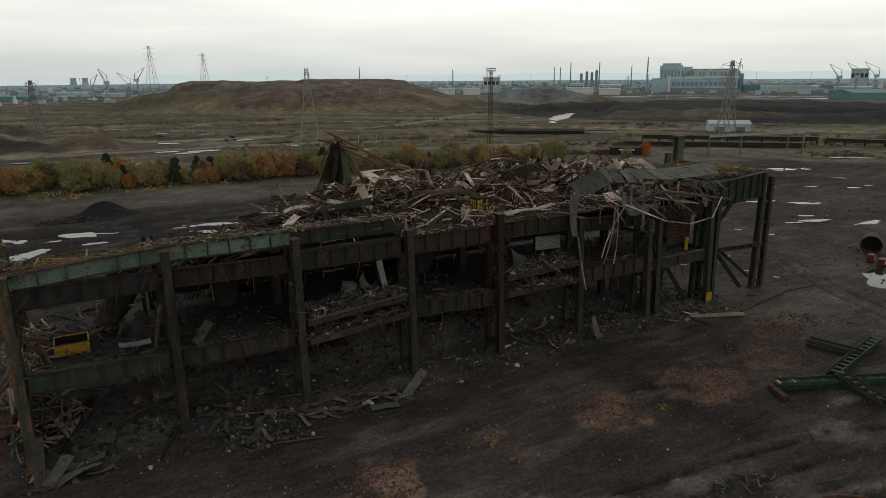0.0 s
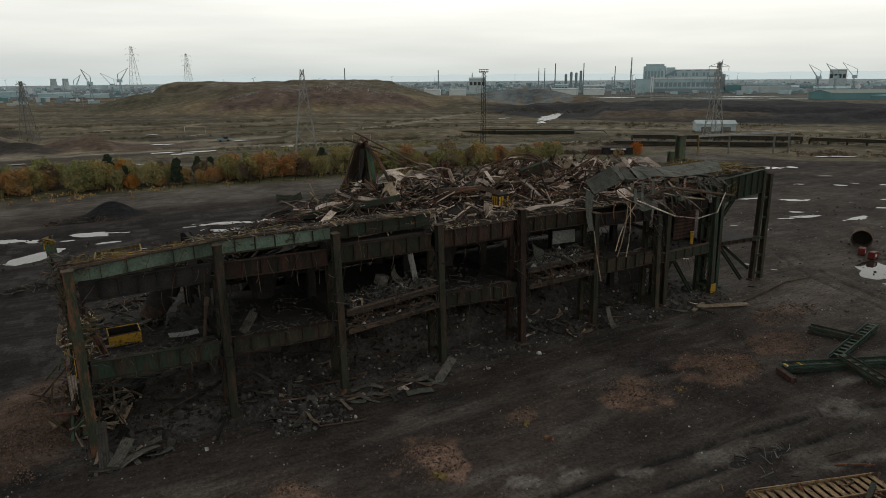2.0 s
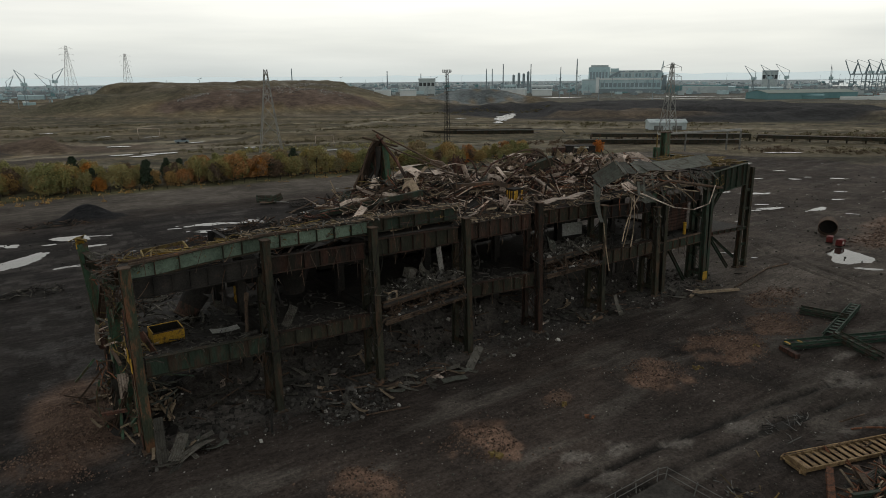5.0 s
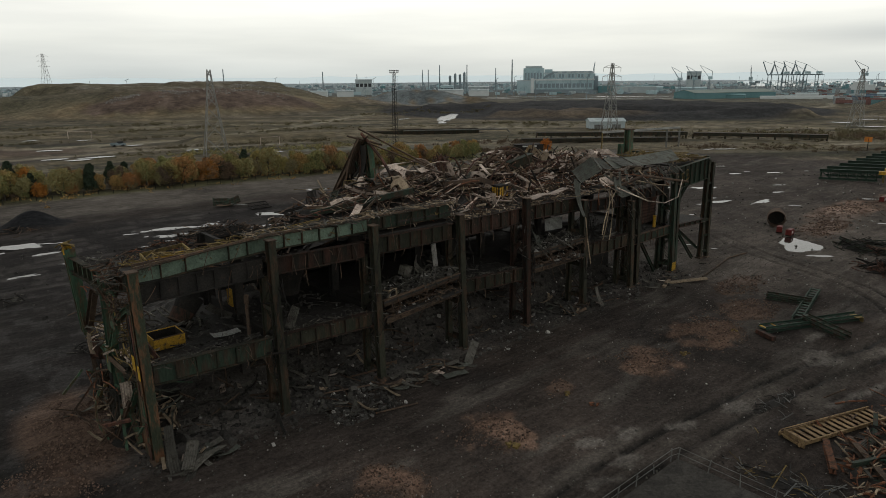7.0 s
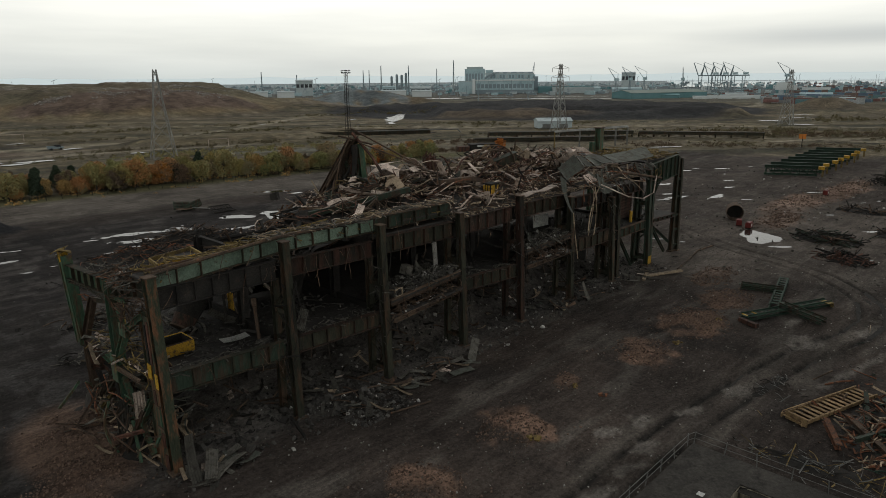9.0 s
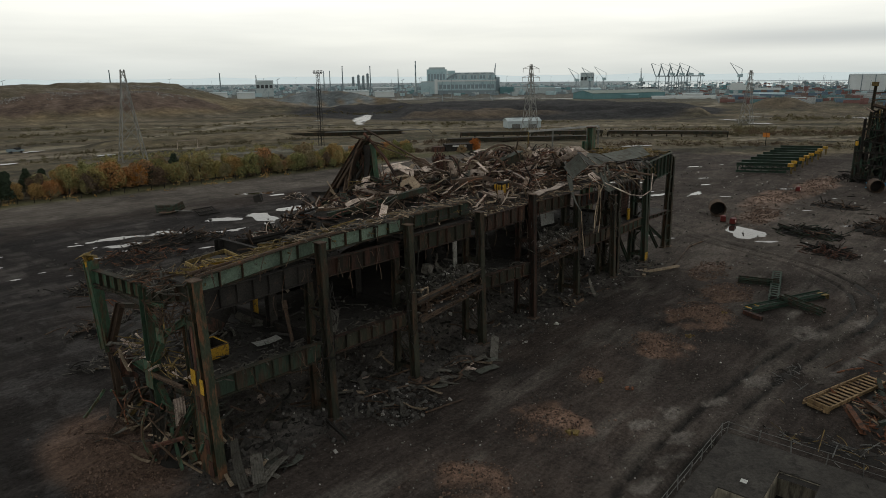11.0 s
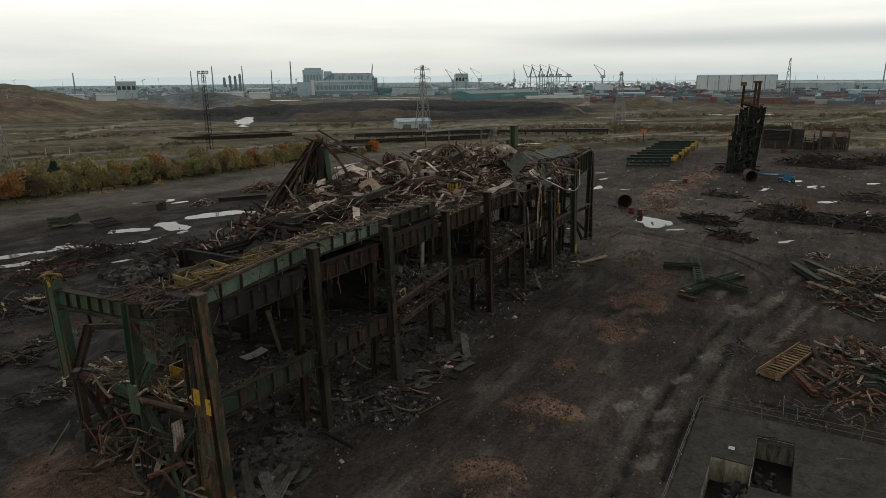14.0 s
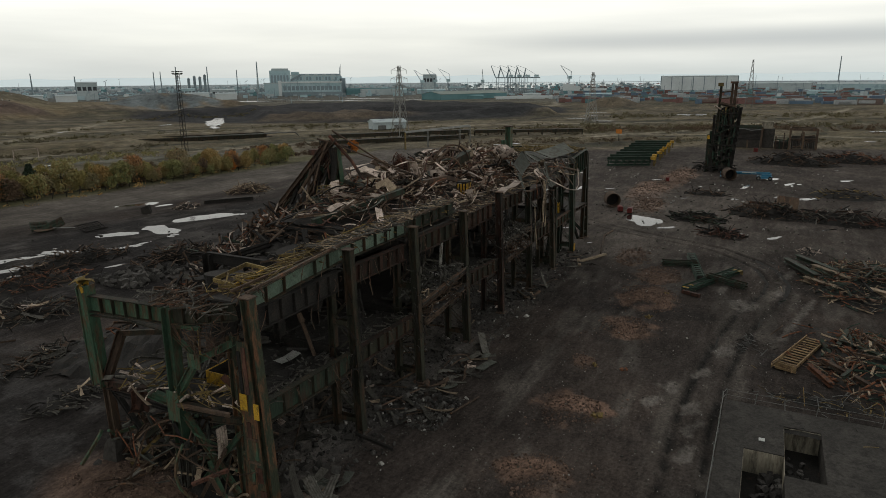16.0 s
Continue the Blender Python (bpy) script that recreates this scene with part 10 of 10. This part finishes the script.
for x, y in ((24, 2000), (51, 1999)):
    g = Geo()
    for k in range(9):
        f0 = k / 8
        r = 11.5 - 4.6 * math.sin(f0 * 2.1)
        g.v += [(x + r * math.cos(j * math.tau / 20), y + r * math.sin(j * math.tau / 20), f0 * 27) for j in range(20)]
    g.f = [(k * 20 + j, k * 20 + (j + 1) % 20, k * 20 + 20 + (j + 1) % 20, k * 20 + 20 + j) for k in range(8) for j in range(20)] + [tuple(range(160, 180))]
    single("cooling_tower", g, FAR_GREY, "pale cooling tower on the horizon", "cooling tower", "cooling towers")


# ---- port ----
def gantry_crane(x, y, rot, h=26, boom=62):
    c = thing("container_crane", "dark steel ship-to-shore container crane with raised boom", "crane", "port cranes")
    for sx in (-8, 8):
        for sy in (-9, 9):
            part("leg", Geo().bar((sx, sy, 0), (sx, sy, h), 0.8), FAR_DARK, c)
        part("sill", Geo().bar((sx, -9, 4), (sx, 9, 4), 0.8), FAR_DARK, c)
    part("portal", Geo().bar((-8, -9, 15), (8, -9, 15), 0.8).bar((-8, 9, 15), (8, 9, 15), 0.8), FAR_DARK, c)
    part("girder", Geo().bar((0, -16, h), (0, 12, h), 1.2, 1.4), FAR_DARK, c)
    part("boom", Geo().bar((0, 12, h), (0, 19, h + 17), 1.0, 1.0), FAR_DARK, c)
    part("apex", Geo().bar((-3, 8, h), (0, 5, h + 13), 0.9).bar((3, 8, h), (0, 5, h + 13), 0.9), FAR_DARK, c)
    part("machinery_house", Geo().slab(-2.5, -14, h + 1, 2.5, -8, h + 4), FAR_BLUE, c)
    part("stay", Geo().bar((0, 5, h + 13), (0, -15, h + 1), 0.35).bar((0, 5, h + 13), (0, 19, h + 18), 0.35), FAR_DARK, c)
    c.matrix_basis = pose(x, y, 0, 0, 0, rot)
    return c


cr = gantry_crane(903, 385, 8, 24)
for x, y in ((907, 373), (911, 362), (916, 350)):
    copy_thing(cr, pose(x, y, 0, 0, 0, 8))


def jib_crane(x, y, h, rot, lean=0.35):
    c = thing("harbour_crane", "slender dark harbour jib crane", "crane", "harbour jib cranes")
    part("tower", Geo().bar((-1.6, -1.6, 0), (-0.8, 0, h * 0.55), 0.5).bar((1.6, -1.6, 0), (0.8, 0, h * 0.55), 0.5).bar((0, 1.8, 0), (0, 0.6, h * 0.55), 0.5), FAR_STEEL, c)
    part("cab", Geo().slab(-2.2, -3, h * 0.5, 2.2, 2, h * 0.6), FAR_BLUE, c)
    part("jib", Geo().bar((-0.8, 1, h * 0.56), (0, 1 + h * lean, h), 0.4).bar((0.8, 1, h * 0.56), (0, 1 + h * lean, h), 0.4), FAR_STEEL, c)
    part("tie", Geo().bar((0, -2.5, h * 0.78), (0, 1 + h * lean, h), 0.35).bar((0, -2.5, h * 0.6), (0, -2.5, h * 0.78), 0.6), FAR_STEEL, c)
    c.matrix_basis = pose(x, y, 0, 0, 0, rot)
    return c


jc = jib_crane(825, 480, 35.7, 60)
for x, y, s, r in ((842, 468, 1.03, 60), (859, 455, 1.06, 20), (860, 400, 1.0, 110), (45, 899, 1.03, 30), (69, 897, 0.9, 100), (96, 1096, 1.15, -60), (30, 905, 0.85, -40), (1060, 330, 1.2, 40), (850, 640, 1.3, -60)):
    o = copy_thing(jc, Matrix())
    o.matrix_basis = pose(x, y, 0, 0, 0, r) @ Matrix.Scale(s, 4)
sh = thing("moored_ship", "white moored ship with upper works", "ship", at=(937, 275, 0))
R = pose(937, 273, 0, 0, 0, -76)
for nm, a in (("hull", (-38, -6, 0, 38, 6, 5, FAR_TEAL)), ("deck_house", (-34, -5, 5, -6, 5, 11.5, FAR_WHITE)), ("bridge", (-30, -4, 11.5, -14, 4, 14.5, FAR_WHITE)), ("hold", (0, -4, 5, 32, 4, 8, FAR_WHITE)), ("funnel", (-12, -1.5, 11.5, -9, 1.5, 17, FAR_BLUE))):
    part(nm, Geo().box(R @ pose((a[0] + a[3]) / 2, (a[1] + a[4]) / 2, (a[2] + a[5]) / 2), a[3] - a[0], a[4] - a[1], a[5] - a[2]), a[6], sh)


def container_mesh(m):
    g = Geo()
    n = 12
    for z in (0.0, 2.59):
        for k in range(n + 1):
            g.v.append((-3.03 + 6.06 * k / n, -1.22 + (0.05 if k % 2 else 0), z))
        for k in range(n, -1, -1):
            g.v.append((-3.03 + 6.06 * k / n, 1.22 - (0.05 if k % 2 else 0), z))
    k = 2 * n + 2
    g.f = [(i, (i + 1) % k, k + (i + 1) % k, k + i) for i in range(k)] + [tuple(range(k - 1, -1, -1)), tuple(range(k, 2 * k))]
    return g.mesh("shipping_container", m)


CONT = [(container_mesh(surface("container_" + n, a, b, None, 0.2, 0.8, 0, 0)), n) for n, a, b in (("red", (0.16, 0.085, 0.078), (0.20, 0.11, 0.098)), ("blue", (0.10, 0.145, 0.195), (0.12, 0.17, 0.23)), ("brown", (0.145, 0.105, 0.092), (0.17, 0.128, 0.11)),
                                                                                                       ("grey", (0.17, 0.18, 0.18), (0.22, 0.23, 0.23)), ("white", (0.29, 0.31, 0.31), (0.36, 0.37, 0.37)), ("teal", (0.10, 0.18, 0.19), (0.12, 0.21, 0.22)))]
rg = random.Random(8)
# stacks in rows: each row is a block of boxes side by side
for _ in range(62):
    h, d = radians(rg.uniform(70, 99)), rg.triangular(740, 1400, 900)
    x0, y0 = -29 + d * math.sin(h), 19 + d * math.cos(h)
    rot = rg.choice((-78, -82, -75))
    c, sn = math.cos(radians(rot)), math.sin(radians(rot))
    high = rg.choice((1, 1, 2, 2, 3))
    for k in range(rg.randrange(2, 7)):
        x, y = x0 + k * 6.5 * c, y0 + k * 6.5 * sn
        kk = rg.choice((0, 0, 1, 2, 2, 3, 3, 4, 5))
        for lv in range(max(1, high - rg.choice((0, 0, 1)))):
            single("shipping_container", CONT[kk][0], None, CONT[kk][1] + " steel shipping container in the port yard", "container", "containers in the port", "", pose(x, y, gz(x, y) + lv * 2.6, 0, 0, rot))
            kk = rg.choice((0, 0, 1, 2, 2, 3, 5))
# the rest of the container field, lots of parked vans and low stores
for k, (m, nm) in enumerate(CONT):
    g = Geo()
    for _ in range(130):
        h, d = radians(rg.uniform(73, 101)), 660 + 900 * rg.random() ** 1.4
        g.box(pose(-29 + d * math.sin(h), 19 + d * math.cos(h), rg.choice((1.2, 2.4, 2.4)), 0, 0, rg.choice((-78, -82, -75, -85))), rg.choice((6.1, 6.1, 12.2, 12.2, 18.4)), rg.choice((2.5, 5.2)), rg.choice((2.6, 2.6, 5.2)))
    single("container_field", g, m.materials[0], "countless " + nm + " containers across the port yard", "containers", "", "stuff")
g = Geo()
for _ in range(420):
    t, u = rg.random(), rg.choice((0, 1, 2, 3, 4))
    g.box(pose(690 + 100 * t + u * 16, 310 - 120 * t + u * 7, 0.8, 0, 0, -55), rg.uniform(3.5, 6.0), 2.0, rg.uniform(1.5, 2.4))
single("parked_vans", g, FAR_WHITE, "countless pale vans and trailers parked in lots", "vehicles", "", "stuff")
shed(712, 360, 110, 34, 6.5, -22, FAR_TEAL, FAR_GREEN, "long teal shed with a pale green roof", "far_shed", "shed", "sheds in the distance", 0.16)
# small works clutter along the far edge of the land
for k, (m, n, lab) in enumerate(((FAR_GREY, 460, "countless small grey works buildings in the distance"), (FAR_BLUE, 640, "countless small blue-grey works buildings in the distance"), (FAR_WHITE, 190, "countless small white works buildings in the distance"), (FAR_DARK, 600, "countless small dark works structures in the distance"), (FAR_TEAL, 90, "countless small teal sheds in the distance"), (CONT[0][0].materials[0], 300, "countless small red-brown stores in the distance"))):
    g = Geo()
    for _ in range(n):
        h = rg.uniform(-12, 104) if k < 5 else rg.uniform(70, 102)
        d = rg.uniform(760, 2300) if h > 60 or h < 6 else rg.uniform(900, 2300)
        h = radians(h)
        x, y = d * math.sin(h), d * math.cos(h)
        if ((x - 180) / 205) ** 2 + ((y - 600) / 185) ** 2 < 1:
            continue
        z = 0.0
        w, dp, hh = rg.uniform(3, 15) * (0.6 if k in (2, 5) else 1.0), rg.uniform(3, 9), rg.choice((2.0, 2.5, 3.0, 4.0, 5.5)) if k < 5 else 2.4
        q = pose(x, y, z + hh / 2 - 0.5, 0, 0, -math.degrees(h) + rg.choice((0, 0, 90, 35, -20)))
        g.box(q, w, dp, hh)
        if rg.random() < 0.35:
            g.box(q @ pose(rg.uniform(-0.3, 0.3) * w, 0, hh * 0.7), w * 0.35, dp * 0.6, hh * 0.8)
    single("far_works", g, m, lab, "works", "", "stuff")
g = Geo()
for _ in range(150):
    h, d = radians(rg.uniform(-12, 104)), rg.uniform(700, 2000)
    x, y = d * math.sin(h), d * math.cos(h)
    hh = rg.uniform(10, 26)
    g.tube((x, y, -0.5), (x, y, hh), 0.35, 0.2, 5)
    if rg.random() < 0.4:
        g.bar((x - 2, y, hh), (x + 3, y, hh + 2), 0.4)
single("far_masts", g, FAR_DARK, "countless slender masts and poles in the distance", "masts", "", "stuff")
pt = thing("pickup_truck", "dark pickup truck parked on the open land", "truck", at=(57, 280, 0))
part("body", Geo().slab(54.4, 279.1, 0.5, 59.6, 280.9, 1.15).slab(54.4, 279.1, 1.15, 56.9, 279.2, 1.45).slab(54.4, 280.8, 1.15, 56.9, 280.9, 1.45).slab(54.4, 279.2, 1.15, 54.5, 280.8, 1.45), FAR_DARK, pt)
part("cab", Geo().profile([(-0.8, 0), (0.8, 0), (0.68, 0.75), (-0.68, 0.75)], (56.9, 280, 1.15), (58.7, 280, 1.15)), NEAR_BLACK, pt)
part("window", Geo().slab(57.0, 279.12, 1.3, 58.5, 279.2, 1.75), GLASS, pt)
part("windscreen", Geo().slab(58.7, 279.4, 1.25, 58.75, 280.6, 1.75), FAR_WHITE, pt)
for x in (55.4, 58.6):
    for y in (279.05, 280.95):
        part("wheel", Geo().tube((x, y - 0.12, 0.4), (x, y + 0.12, 0.4), 0.4, None, 12), RUBBER, pt)
for x, y, w in ((99, 244, 7), (51, 333, 9)):
    fr = thing("height_gauge", "striped height-gauge portal over a track", "height gauge", "track portals", (x, y, 0))
    part("post", Geo().bar((x, y, 0), (x, y, 3.0), 0.16), SHEET, fr)
    part("post", Geo().bar((x + w, y - 2, 0), (x + w, y - 2, 3.0), 0.16), SHEET, fr)
    part("beam", Geo().bar((x, y, 3.0), (x + w, y - 2, 3.0), 0.2), SHEET, fr)

# ---- estuary and far shore ----
g = Geo()
arc = [(-29 + d * math.sin(radians(a)), 19 + d * math.cos(radians(a)), 1.2) for d, rng in ((1500, range(66, 84, 3)), (2900, range(83, 63, -3))) for a in rng]
g.v = arc
g.f = [tuple(range(len(arc)))[::-1]]
single("estuary", g, WATER, "pale strip of estuary water below the horizon", "water", "", "structure")
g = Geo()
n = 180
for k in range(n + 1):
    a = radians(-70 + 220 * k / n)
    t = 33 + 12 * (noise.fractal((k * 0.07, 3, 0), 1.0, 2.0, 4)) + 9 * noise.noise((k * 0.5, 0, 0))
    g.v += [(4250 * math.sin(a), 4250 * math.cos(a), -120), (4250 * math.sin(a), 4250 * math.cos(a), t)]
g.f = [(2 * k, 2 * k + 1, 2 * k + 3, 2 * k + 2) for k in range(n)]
# the strip is no lamp: its emission stands for the bright horizon haze
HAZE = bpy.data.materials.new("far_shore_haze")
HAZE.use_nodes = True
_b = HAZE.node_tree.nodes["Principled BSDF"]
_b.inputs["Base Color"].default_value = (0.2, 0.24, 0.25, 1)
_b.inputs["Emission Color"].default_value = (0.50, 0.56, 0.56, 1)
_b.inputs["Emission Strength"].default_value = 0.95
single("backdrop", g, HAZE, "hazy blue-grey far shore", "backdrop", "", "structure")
